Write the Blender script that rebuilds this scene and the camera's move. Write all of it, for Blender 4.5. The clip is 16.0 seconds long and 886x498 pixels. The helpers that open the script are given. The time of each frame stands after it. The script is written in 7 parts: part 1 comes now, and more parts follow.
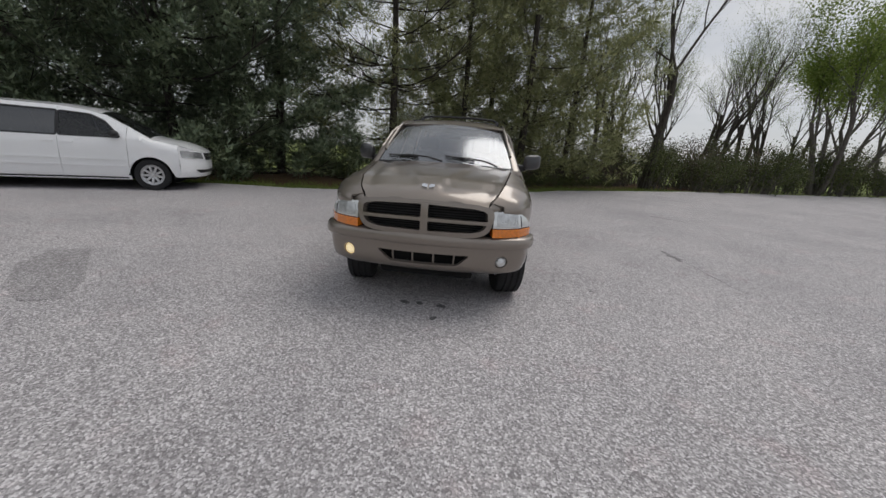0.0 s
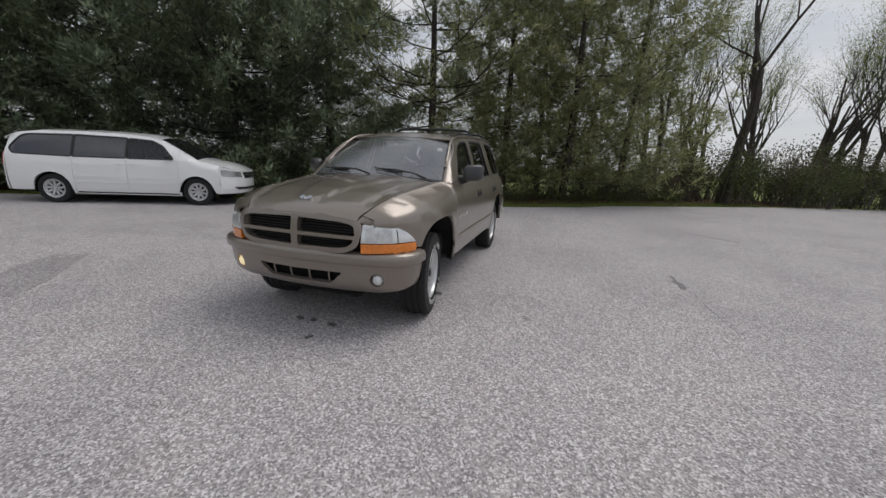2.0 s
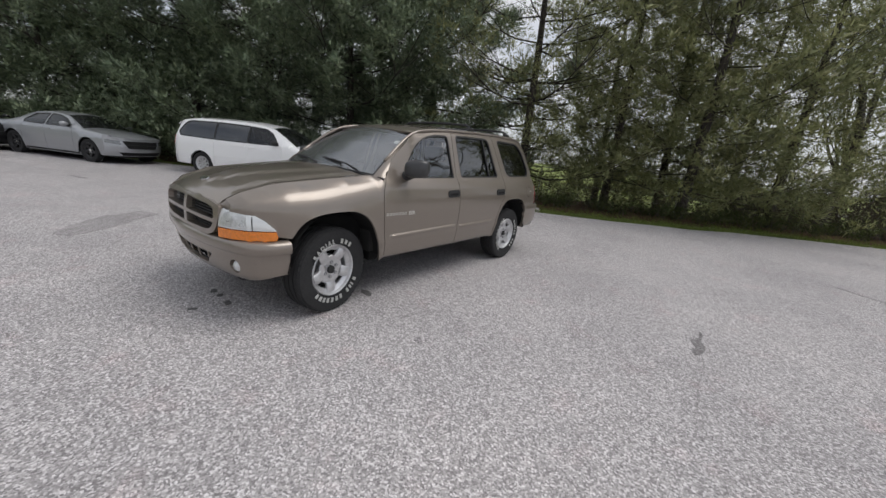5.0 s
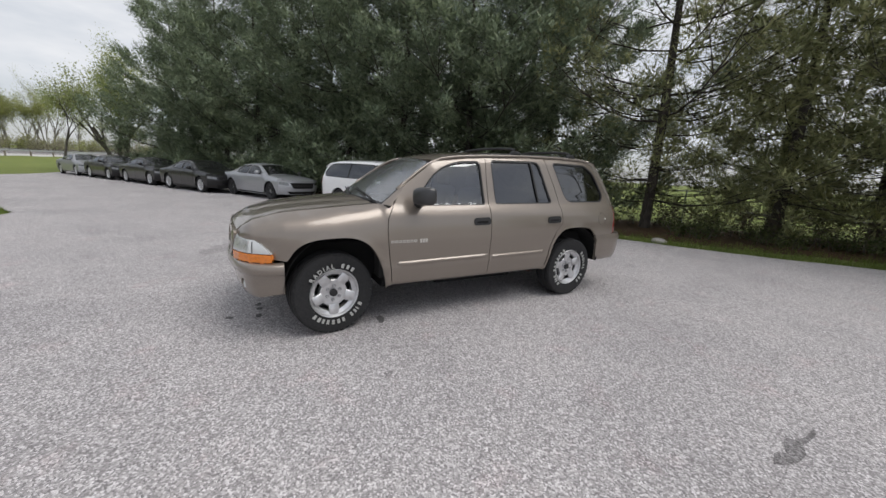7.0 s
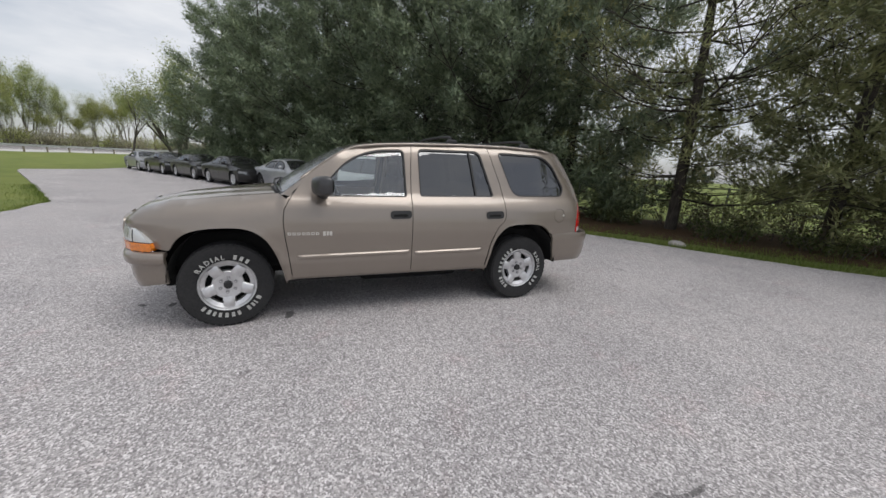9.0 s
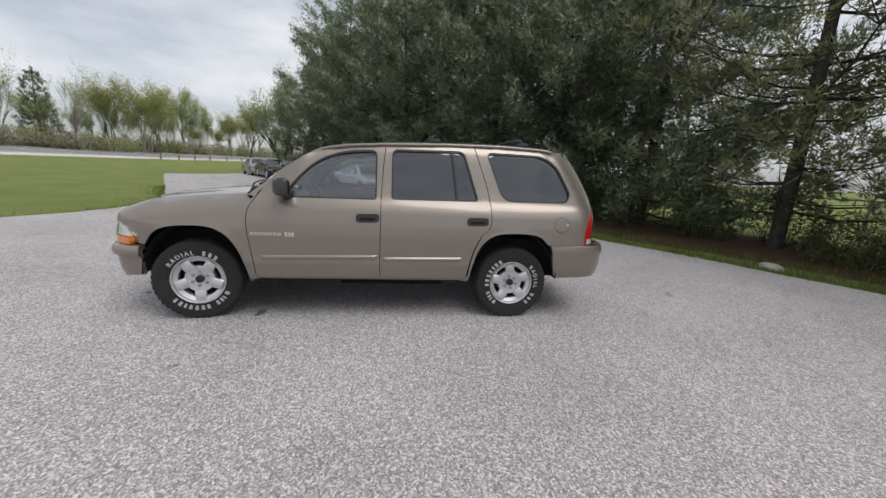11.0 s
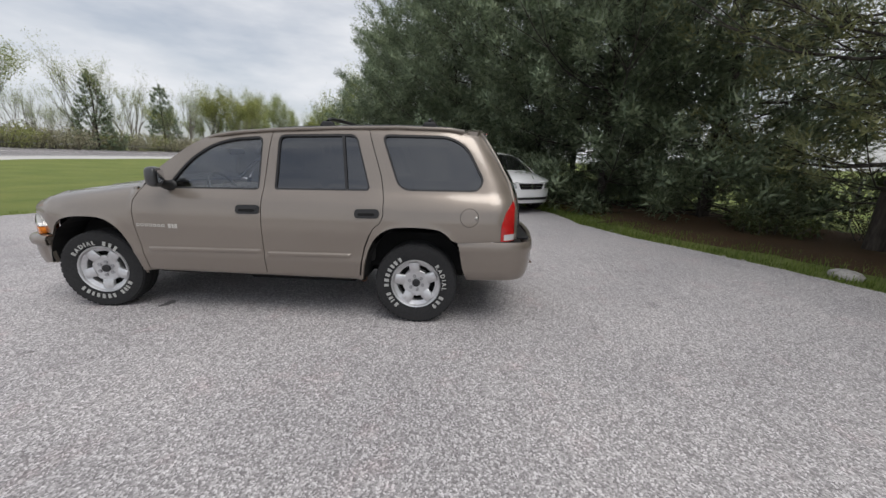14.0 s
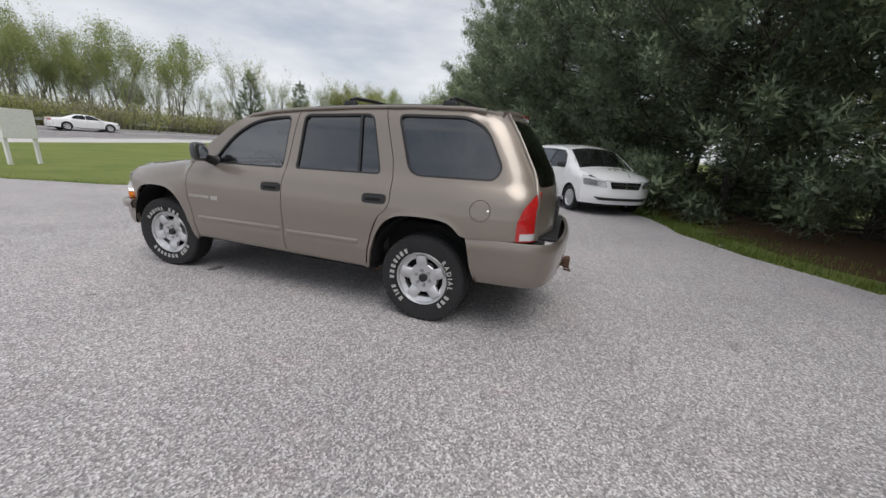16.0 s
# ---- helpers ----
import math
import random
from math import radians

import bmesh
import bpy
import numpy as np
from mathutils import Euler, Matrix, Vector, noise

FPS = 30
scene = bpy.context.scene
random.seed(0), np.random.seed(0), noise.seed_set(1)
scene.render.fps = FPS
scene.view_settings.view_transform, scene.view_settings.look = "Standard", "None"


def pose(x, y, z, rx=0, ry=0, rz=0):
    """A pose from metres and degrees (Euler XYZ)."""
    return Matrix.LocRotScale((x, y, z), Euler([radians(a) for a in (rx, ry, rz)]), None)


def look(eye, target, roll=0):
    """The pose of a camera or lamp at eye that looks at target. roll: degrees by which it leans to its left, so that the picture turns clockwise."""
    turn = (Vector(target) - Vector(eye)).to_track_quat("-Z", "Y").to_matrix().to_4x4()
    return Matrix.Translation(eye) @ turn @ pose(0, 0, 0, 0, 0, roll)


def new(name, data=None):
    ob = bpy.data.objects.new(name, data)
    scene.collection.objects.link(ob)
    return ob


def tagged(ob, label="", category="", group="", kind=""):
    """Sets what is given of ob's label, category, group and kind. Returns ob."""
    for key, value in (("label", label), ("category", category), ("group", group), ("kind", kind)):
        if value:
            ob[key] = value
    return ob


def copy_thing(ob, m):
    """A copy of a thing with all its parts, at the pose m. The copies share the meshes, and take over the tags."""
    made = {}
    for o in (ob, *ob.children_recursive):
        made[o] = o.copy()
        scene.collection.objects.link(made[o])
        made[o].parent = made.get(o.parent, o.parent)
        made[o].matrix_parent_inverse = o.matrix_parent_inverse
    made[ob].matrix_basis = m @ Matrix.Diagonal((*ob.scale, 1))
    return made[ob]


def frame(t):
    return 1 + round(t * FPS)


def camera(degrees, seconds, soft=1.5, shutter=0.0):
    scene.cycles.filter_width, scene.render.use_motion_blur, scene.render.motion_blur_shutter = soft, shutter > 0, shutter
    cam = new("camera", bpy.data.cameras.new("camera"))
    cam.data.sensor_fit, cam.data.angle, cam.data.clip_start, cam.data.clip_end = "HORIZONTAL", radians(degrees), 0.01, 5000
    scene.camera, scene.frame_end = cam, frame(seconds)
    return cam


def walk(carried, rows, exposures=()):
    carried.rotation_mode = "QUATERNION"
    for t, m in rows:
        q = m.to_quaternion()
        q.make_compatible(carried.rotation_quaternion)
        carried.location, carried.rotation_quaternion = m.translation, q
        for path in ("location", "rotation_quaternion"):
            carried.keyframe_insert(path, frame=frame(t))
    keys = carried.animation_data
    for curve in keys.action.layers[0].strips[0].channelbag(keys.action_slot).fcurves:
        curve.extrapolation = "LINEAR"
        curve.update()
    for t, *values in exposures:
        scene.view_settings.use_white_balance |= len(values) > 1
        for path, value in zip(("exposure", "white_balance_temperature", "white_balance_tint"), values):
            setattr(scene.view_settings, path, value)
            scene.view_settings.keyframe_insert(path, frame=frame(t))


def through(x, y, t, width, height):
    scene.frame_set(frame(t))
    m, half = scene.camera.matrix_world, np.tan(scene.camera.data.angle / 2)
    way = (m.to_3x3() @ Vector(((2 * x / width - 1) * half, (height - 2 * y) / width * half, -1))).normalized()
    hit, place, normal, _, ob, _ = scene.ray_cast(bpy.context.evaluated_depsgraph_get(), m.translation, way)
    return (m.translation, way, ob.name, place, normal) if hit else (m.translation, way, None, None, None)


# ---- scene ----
cam = camera(102.0, 16.0)
# seconds, eye x y z, turns about x y z
PATH = [
    (0.0, 0.415, -3.451, 1.310, 74.60, -3.83, 6.45),
    (0.5, 0.825, -3.337, 1.307, 74.47, -2.78, 5.12),
    (1.0, 1.195, -3.238, 1.323, 74.57, -3.91, 9.78),
    (1.5, 1.501, -3.072, 1.333, 74.24, -4.04, 10.85),
    (2.0, 1.806, -2.906, 1.330, 76.53, -2.54, 17.89),
    (2.5, 2.115, -2.778, 1.355, 76.45, -2.39, 24.19),
    (3.0, 2.364, -2.601, 1.368, 76.40, -2.02, 25.77),
    (3.5, 2.606, -2.404, 1.388, 77.48, -2.01, 31.27),
    (4.0, 2.879, -2.194, 1.404, 76.87, -4.89, 35.25),
    (6.5, 3.708, -0.924, 1.445, 75.44, -1.93, 52.44),
    (7.0, 3.891, -0.666, 1.462, 77.99, -2.98, 60.99),
    (7.5, 3.981, -0.367, 1.451, 78.09, -4.44, 59.86),
    (8.0, 4.033, -0.061, 1.459, 78.56, -3.18, 62.98),
    (8.5, 4.117, 0.258, 1.462, 78.26, -4.57, 68.12),
    (9.0, 4.188, 0.581, 1.452, 77.23, -3.15, 68.18),
    (9.5, 4.172, 0.847, 1.458, 76.78, -1.49, 72.38),
    (10.0, 4.195, 1.128, 1.475, 77.24, -3.70, 78.71),
    (12.5, 4.028, 2.497, 1.449, 76.72, -1.25, 86.23),
    (13.0, 3.956, 2.757, 1.462, 76.58, -1.77, 90.54),
    (13.5, 3.929, 3.062, 1.463, 77.04, -1.37, 92.68),
    (14.0, 3.818, 3.336, 1.456, 75.89, -1.63, 93.38),
    (14.5, 3.700, 3.571, 1.476, 74.79, -0.80, 95.26),
    (15.0, 3.631, 3.748, 1.477, 75.73, -3.35, 102.43),
    (15.5, 3.525, 3.931, 1.445, 73.98, -1.40, 104.02),
    (16.0, 3.363, 3.986, 1.405, 74.29, -3.40, 109.78),
]
EXPOSURES = [(0.0, -0.42), (4.0, -0.24), (6.5, -0.06), (16.0, -0.04)]
walk(cam, [(t, pose(x, y, z, a, b, c)) for t, x, y, z, a, b, c in PATH], EXPOSURES)

# ---- world and sun ----
world = bpy.data.worlds.new("sky")
scene.world = world
world.use_nodes = True
wn, wl = world.node_tree.nodes, world.node_tree.links
wn.clear()
w_out = wn.new("ShaderNodeOutputWorld")
w_bg = wn.new("ShaderNodeBackground")
w_sky = wn.new("ShaderNodeTexSky")
w_sky.sky_type = "NISHITA"
w_sky.sun_disc = False
SUN_EL, SUN_AZ = 62.0, 50.0      # the sun stands over the far side of the lot
w_sky.sun_elevation, w_sky.sun_rotation = radians(SUN_EL), radians(SUN_AZ)
w_sky.air_density, w_sky.dust_density = 1.0, 2.0
w_tc = wn.new("ShaderNodeTexCoord")
w_map = wn.new("ShaderNodeMapping")
w_map.inputs["Scale"].default_value = (1.0, 1.0, 3.2)
w_noise = wn.new("ShaderNodeTexNoise")
w_noise.inputs["Scale"].default_value = 1.7
w_noise.inputs["Detail"].default_value = 6.0
w_noise.inputs["Roughness"].default_value = 0.55
w_ramp = wn.new("ShaderNodeValToRGB")
w_ramp.color_ramp.elements[0].position, w_ramp.color_ramp.elements[1].position = 0.20, 0.62
w_mix = wn.new("ShaderNodeMix")
w_mix.data_type = "RGBA"
w_cloud = wn.new("ShaderNodeMix")
w_cloud.data_type = "RGBA"
w_cloud.inputs[6].default_value = (8.5, 8.7, 9.15, 1)
w_cloud.inputs[7].default_value = (9.5, 9.7, 10.1, 1)
w_noise2 = wn.new("ShaderNodeTexNoise")
w_noise2.inputs["Scale"].default_value = 4.5
w_noise2.inputs["Detail"].default_value = 5.0
wl.new(w_tc.outputs["Generated"], w_map.inputs["Vector"])
wl.new(w_map.outputs["Vector"], w_noise.inputs["Vector"])
wl.new(w_map.outputs["Vector"], w_noise2.inputs["Vector"])
wl.new(w_noise2.outputs["Fac"], w_cloud.inputs[0])
wl.new(w_noise.outputs["Fac"], w_ramp.inputs["Fac"])
wl.new(w_ramp.outputs["Color"], w_mix.inputs[0])
wl.new(w_sky.outputs["Color"], w_mix.inputs[6])
wl.new(w_cloud.outputs[2], w_mix.inputs[7])
wl.new(w_mix.outputs[2], w_bg.inputs["Color"])
w_bg.inputs["Strength"].default_value = 0.095
wl.new(w_bg.outputs["Background"], w_out.inputs["Surface"])

sun = new("sun", bpy.data.lights.new("sun", "SUN"))
sun.data.energy, sun.data.angle, sun.data.color = 1.7, radians(40), (1.0, 0.975, 0.945)
_az, _el = radians(SUN_AZ), radians(SUN_EL)
sun_from = Vector((math.sin(_az) * math.cos(_el), math.cos(_az) * math.cos(_el), math.sin(_el)))
sun.matrix_world = look(sun_from * 60, (0, 0, 0))


# ---- materials ----
def material(name):
    m = bpy.data.materials.new(name)
    m.use_nodes = True
    return m, m.node_tree.nodes, m.node_tree.links, m.node_tree.nodes["Principled BSDF"]


def noise_node(n, l, scale, detail=4.0, rough=0.6, coords="Object"):
    tc = n.new("ShaderNodeTexCoord")
    t = n.new("ShaderNodeTexNoise")
    t.inputs["Scale"].default_value, t.inputs["Detail"].default_value, t.inputs["Roughness"].default_value = scale, detail, rough
    l.new(tc.outputs[coords], t.inputs["Vector"])
    return t


def ramp_node(n, l, source, stops):
    r = n.new("ShaderNodeValToRGB")
    while len(r.color_ramp.elements) < len(stops):
        r.color_ramp.elements.new(0.5)
    for e, (p, c) in zip(r.color_ramp.elements, stops):
        e.position, e.color = p, (*c, 1) if len(c) == 3 else c
    l.new(source, r.inputs["Fac"])
    return r.outputs["Color"]


def mix_node(n, l, fac, a, b, mode="MIX"):
    m = n.new("ShaderNodeMix")
    m.data_type, m.blend_type = "RGBA", mode
    for socket, value in ((m.inputs[0], fac), (m.inputs[6], a), (m.inputs[7], b)):
        if isinstance(value, bpy.types.NodeSocket):
            l.new(value, socket)
        elif isinstance(value, (int, float)):
            socket.default_value = value
        else:
            socket.default_value = (*value, 1)
    return m.outputs[2]


def bump_node(n, l, p, height, strength=0.3, distance=0.01):
    b = n.new("ShaderNodeBump")
    b.inputs["Strength"].default_value, b.inputs["Distance"].default_value = strength, distance
    l.new(height, b.inputs["Height"])
    l.new(b.outputs["Normal"], p.inputs["Normal"])


def plain(name, colour, rough=0.5, metal=0.0, coat=0.0, grain=30.0, vary=0.12, bump=0.0):
    """A plain surface with a little unevenness in tone and gloss."""
    m, n, l, p = material(name)
    t = noise_node(n, l, grain)
    lo, hi = [c * (1 - vary) for c in colour], [min(1, c * (1 + vary)) for c in colour]
    l.new(ramp_node(n, l, t.outputs["Fac"], [(0.3, lo), (0.7, hi)]), p.inputs["Base Color"])
    big = noise_node(n, l, grain * 0.13)
    l.new(ramp_node(n, l, big.outputs["Fac"], [(0.3, [max(0, rough - 0.06)] * 3), (0.7, [min(1, rough + 0.06)] * 3)]), p.inputs["Roughness"])
    p.inputs["Metallic"].default_value = metal
    p.inputs["Coat Weight"].default_value, p.inputs["Coat Roughness"].default_value = coat, 0.06
    if bump:
        bump_node(n, l, p, t.outputs["Fac"], bump, 0.004)
    return m


def asphalt(name, light):
    """Old chip-sealed asphalt: pale and dark stones, worn lanes, faint rusty patches."""
    m, n, l, p = material(name)
    tc = n.new("ShaderNodeTexCoord")
    v = n.new("ShaderNodeTexVoronoi")
    v.inputs["Scale"].default_value = 104.0
    l.new(tc.outputs["Object"], v.inputs["Vector"])
    sep = n.new("ShaderNodeSeparateColor")
    l.new(v.outputs["Color"], sep.inputs["Color"])
    k = light
    stones = ramp_node(n, l, sep.outputs[0], [(0.0, (0.229 * k, 0.217 * k, 0.219 * k)), (0.35, (0.371 * k, 0.352 * k, 0.355 * k)),
                                              (0.7, (0.514 * k, 0.488 * k, 0.492 * k)), (1.0, (0.82 * k, 0.79 * k, 0.80 * k))])
    fine = noise_node(n, l, 170, 3.0)
    stones = mix_node(n, l, 0.5, stones, ramp_node(n, l, fine.outputs["Fac"], [(0.3, (0.45, 0.45, 0.45)), (0.75, (1.25, 1.24, 1.22))]), "MULTIPLY")
    patch = noise_node(n, l, 0.55, 5.0, 0.62)
    stones = mix_node(n, l, 0.8, stones, ramp_node(n, l, patch.outputs["Fac"], [(0.3, (0.8, 0.8, 0.81)), (0.52, (1.0, 1.0, 1.0)), (0.75, (1.12, 1.11, 1.1))]), "MULTIPLY")
    rust = noise_node(n, l, 1.9, 4.0, 0.7)
    rust_mask = ramp_node(n, l, rust.outputs["Fac"], [(0.56, (0, 0, 0)), (0.74, (0.5, 0.5, 0.5))])
    stones = mix_node(n, l, rust_mask, stones, mix_node(n, l, 1.0, stones, (1.12, 0.95, 0.95), "MULTIPLY"))
    dark = noise_node(n, l, 2.7, 6.0, 0.72)
    stones = mix_node(n, l, ramp_node(n, l, dark.outputs["Fac"], [(0.60, (0, 0, 0)), (0.72, (0.35, 0.35, 0.35))]), stones, mix_node(n, l, 1.0, stones, (0.6, 0.6, 0.6), "MULTIPLY"))
    l.new(stones, p.inputs["Base Color"])
    p.inputs["Roughness"].default_value, p.inputs["Specular IOR Level"].default_value = 0.85, 0.3
    bump_node(n, l, p, v.outputs["Distance"], 0.55, 0.006)
    return m


def turf(name, a, b, c):
    m, n, l, p = material(name)
    t = noise_node(n, l, 45, 5.0, 0.75)
    big = noise_node(n, l, 0.5, 5.0, 0.6)
    col = ramp_node(n, l, t.outputs["Fac"], [(0.25, a), (0.55, b), (0.8, c)])
    col = mix_node(n, l, 0.75, col, ramp_node(n, l, big.outputs["Fac"], [(0.3, (0.66, 0.76, 0.66)), (0.7, (1.2, 1.08, 1.05))]), "MULTIPLY")
    l.new(col, p.inputs["Base Color"])
    p.inputs["Roughness"].default_value, p.inputs["Specular IOR Level"].default_value = 0.95, 0.2
    bump_node(n, l, p, t.outputs["Fac"], 0.8, 0.03)
    return m


def leafage(name, a, b, c, shine=0.6, through=0.25, gloss=0.22):
    """Leaves or needles: each blade has its own tone, and lets some light through."""
    m, n, l, p = material(name)
    g = n.new("ShaderNodeNewGeometry")
    col = ramp_node(n, l, g.outputs["Random Per Island"], [(0.0, a), (0.5, b), (1.0, c)])
    big = noise_node(n, l, 0.9, 3.0)
    col = mix_node(n, l, 0.6, col, ramp_node(n, l, big.outputs["Fac"], [(0.3, (0.7, 0.75, 0.75)), (0.7, (1.2, 1.12, 0.95))]), "MULTIPLY")
    l.new(col, p.inputs["Base Color"])
    p.inputs["Roughness"].default_value, p.inputs["Specular IOR Level"].default_value = shine, gloss
    tr = n.new("ShaderNodeBsdfTranslucent")
    l.new(col, tr.inputs["Color"])
    ms = n.new("ShaderNodeMixShader")
    ms.inputs[0].default_value = through
    l.new(p.outputs[0], ms.inputs[1])
    l.new(tr.outputs[0], ms.inputs[2])
    l.new(ms.outputs[0], n["Material Output"].inputs["Surface"])
    return m


def bark(name, a, b):
    m, n, l, p = material(name)
    tc = n.new("ShaderNodeTexCoord")
    mp = n.new("ShaderNodeMapping")
    mp.inputs["Scale"].default_value = (14, 14, 3)
    t = n.new("ShaderNodeTexNoise")
    t.inputs["Scale"].default_value, t.inputs["Detail"].default_value = 1.6, 6.0
    l.new(tc.outputs["Object"], mp.inputs["Vector"])
    l.new(mp.outputs["Vector"], t.inputs["Vector"])
    l.new(ramp_node(n, l, t.outputs["Fac"], [(0.3, a), (0.7, b)]), p.inputs["Base Color"])
    p.inputs["Roughness"].default_value = 0.95
    bump_node(n, l, p, t.outputs["Fac"], 0.8, 0.02)
    return m


def glass(name, tint, rough=0.0, film=0.0, ior=1.62):
    """A thin pane: tinted see-through with a pale film for dust and painted glare, mirror by Fresnel."""
    m, n, l, p = material(name)
    n.remove(p)
    tr, gl, fr, mx = (n.new("ShaderNodeBsdfTransparent"), n.new("ShaderNodeBsdfGlossy"), n.new("ShaderNodeFresnel"), n.new("ShaderNodeMixShader"))
    tr.inputs["Color"].default_value = (*tint, 1)
    gl.inputs["Roughness"].default_value = rough
    gl.inputs["Color"].default_value = (0.95, 0.97, 1.0, 1)
    fr.inputs["IOR"].default_value = ior
    wave = noise_node(n, l, 1.3, 2.0)
    b = n.new("ShaderNodeBump")
    b.inputs["Strength"].default_value, b.inputs["Distance"].default_value = 0.04, 0.05
    l.new(wave.outputs["Fac"], b.inputs["Height"])
    l.new(b.outputs["Normal"], gl.inputs["Normal"])
    l.new(fr.outputs[0], mx.inputs[0])
    # diffuse film: a little dust, and glare put in as pale colour
    dust, mx2 = n.new("ShaderNodeBsdfDiffuse"), n.new("ShaderNodeMixShader")
    dust.inputs["Color"].default_value = (0.62, 0.64, 0.66, 1)
    mx2.inputs[0].default_value = film
    l.new(tr.outputs[0], mx2.inputs[1])
    l.new(dust.outputs[0], mx2.inputs[2])
    l.new(mx2.outputs[0], mx.inputs[1])
    l.new(gl.outputs[0], mx.inputs[2])
    l.new(mx.outputs[0], n["Material Output"].inputs["Surface"])
    return m


def car_paint(name, colour, metal=0.5, rough=0.4, coat=0.7, dust=0.2):
    """Metallic car paint under clear coat, with fine flake and a film of dust."""
    m, n, l, p = material(name)
    flake = noise_node(n, l, 900, 2.0)
    col = ramp_node(n, l, flake.outputs["Fac"], [(0.3, [c * 0.82 for c in colour]), (0.7, [min(1, c * 1.18) for c in colour])])
    film = noise_node(n, l, 3.5, 5.0, 0.65)
    col = mix_node(n, l, ramp_node(n, l, film.outputs["Fac"], [(0.4, (0, 0, 0)), (0.8, (dust, dust, dust))]), col, (0.3, 0.27, 0.23))
    l.new(col, p.inputs["Base Color"])
    l.new(ramp_node(n, l, film.outputs["Fac"], [(0.3, [rough] * 3), (0.8, [rough + 0.12] * 3)]), p.inputs["Roughness"])
    p.inputs["Metallic"].default_value, p.inputs["Specular IOR Level"].default_value = metal, 0.2
    p.inputs["Coat Weight"].default_value, p.inputs["Coat Roughness"].default_value = coat, 0.10
    return m


ASPHALT = asphalt("chip_seal_asphalt", 0.97)
ROADTOP = asphalt("road_asphalt", 0.62)
TURF = turf("spring_grass", (0.115, 0.145, 0.042), (0.195, 0.235, 0.072), (0.28, 0.31, 0.115))
NEEDLE = leafage("pine_needles", (0.13, 0.18, 0.11), (0.235, 0.30, 0.19), (0.35, 0.415, 0.27), shine=0.46, through=0.3, gloss=0.5)
NEEDLE_DRY = leafage("thin_pine_needles", (0.21, 0.235, 0.11), (0.31, 0.335, 0.16), (0.41, 0.415, 0.22), shine=0.5, through=0.35, gloss=0.4)
SPRING = leafage("spring_leaves", (0.13, 0.20, 0.04), (0.20, 0.27, 0.06), (0.28, 0.34, 0.11), through=0.4)
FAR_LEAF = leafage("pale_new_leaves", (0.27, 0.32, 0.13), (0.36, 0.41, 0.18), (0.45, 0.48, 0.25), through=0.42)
# olive spring leaf, made paler to hold the haze of distance
FAR_OLIVE = leafage("hazed_olive_leaves", (0.28, 0.31, 0.11), (0.36, 0.39, 0.15), (0.43, 0.44, 0.21), through=0.42)
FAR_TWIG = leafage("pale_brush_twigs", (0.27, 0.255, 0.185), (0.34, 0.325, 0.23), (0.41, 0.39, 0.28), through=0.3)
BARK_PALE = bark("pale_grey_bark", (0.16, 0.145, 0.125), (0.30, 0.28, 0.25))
TWIGGY = leafage("brown_twigs", (0.07, 0.06, 0.045), (0.11, 0.09, 0.065), (0.16, 0.13, 0.09), through=0.05)
BARK = bark("pine_bark", (0.025, 0.021, 0.018), (0.085, 0.072, 0.06))
BARK_GREY = bark("grey_bark", (0.06, 0.052, 0.045), (0.16, 0.145, 0.13))
WHITE_PAINT = plain("white_sign_paint", (0.78, 0.78, 0.77), 0.5)
STEEL = plain("galvanised_steel", (0.45, 0.46, 0.47), 0.5, 0.6)
POST_WOOD = plain("weathered_timber", (0.25, 0.21, 0.17), 0.9, grain=18, vary=0.3, bump=0.4)
LITTER = turf("needle_litter", (0.05, 0.03, 0.018), (0.11, 0.068, 0.04), (0.17, 0.115, 0.07))
BLADE = leafage("grass_blades", (0.09, 0.13, 0.027), (0.155, 0.215, 0.048), (0.24, 0.285, 0.09), through=0.3)
BRUSH = leafage("brush_leaves", (0.05, 0.07, 0.025), (0.085, 0.105, 0.04), (0.14, 0.15, 0.07))
STONE = plain("pale_stone", (0.36, 0.34, 0.32), 0.9, grain=14, vary=0.3, bump=0.5)
CONCRETE = plain("pale_concrete", (0.52, 0.51, 0.49), 0.9, grain=6, vary=0.15, bump=0.2)
DARK_PATCH = asphalt("old_asphalt_patch", 0.76)
TARRED = asphalt("tarred_asphalt", 0.5)
DARK_SPOT = plain("oil_soaked_asphalt", (0.12, 0.115, 0.115), 0.75, grain=60, vary=0.5, bump=0.3)
ORANGE = plain("orange_sign_sheet", (0.85, 0.22, 0.02), 0.45)
INK = plain("black_sign_ink", (0.02, 0.02, 0.02), 0.6)


# ---- helpers for building ----
def mesh_of(bm, name, smooth=False):
    me = bpy.data.meshes.new(name)
    bm.to_mesh(me)
    bm.free()
    if smooth:
        me.polygons.foreach_set("use_smooth", [True] * len(me.polygons))
    return me


def part(name, bm, mat, parent=None, label="", smooth=False):
    """One bmesh as one mesh object, under a thing or a part."""
    me = mesh_of(bm, name, smooth)
    me.materials.append(mat)
    ob = new(name, me)
    if parent is not None:
        ob.parent = parent
    return tagged(ob, label)


def raw_part(name, verts, faces, mat, parent=None, label="", smooth=False):
    me = bpy.data.meshes.new(name)
    me.from_pydata(verts, [], faces)
    me.update()
    if smooth:
        me.polygons.foreach_set("use_smooth", [True] * len(me.polygons))
    me.materials.append(mat)
    ob = new(name, me)
    if parent is not None:
        ob.parent = parent
    return tagged(ob, label)


def thing(name, label, category, m=None, group="", kind=""):
    ob = new(name)
    ob.empty_display_size = 0.1
    if m is not None:
        ob.matrix_world = m
    return tagged(ob, label, category, group, kind)


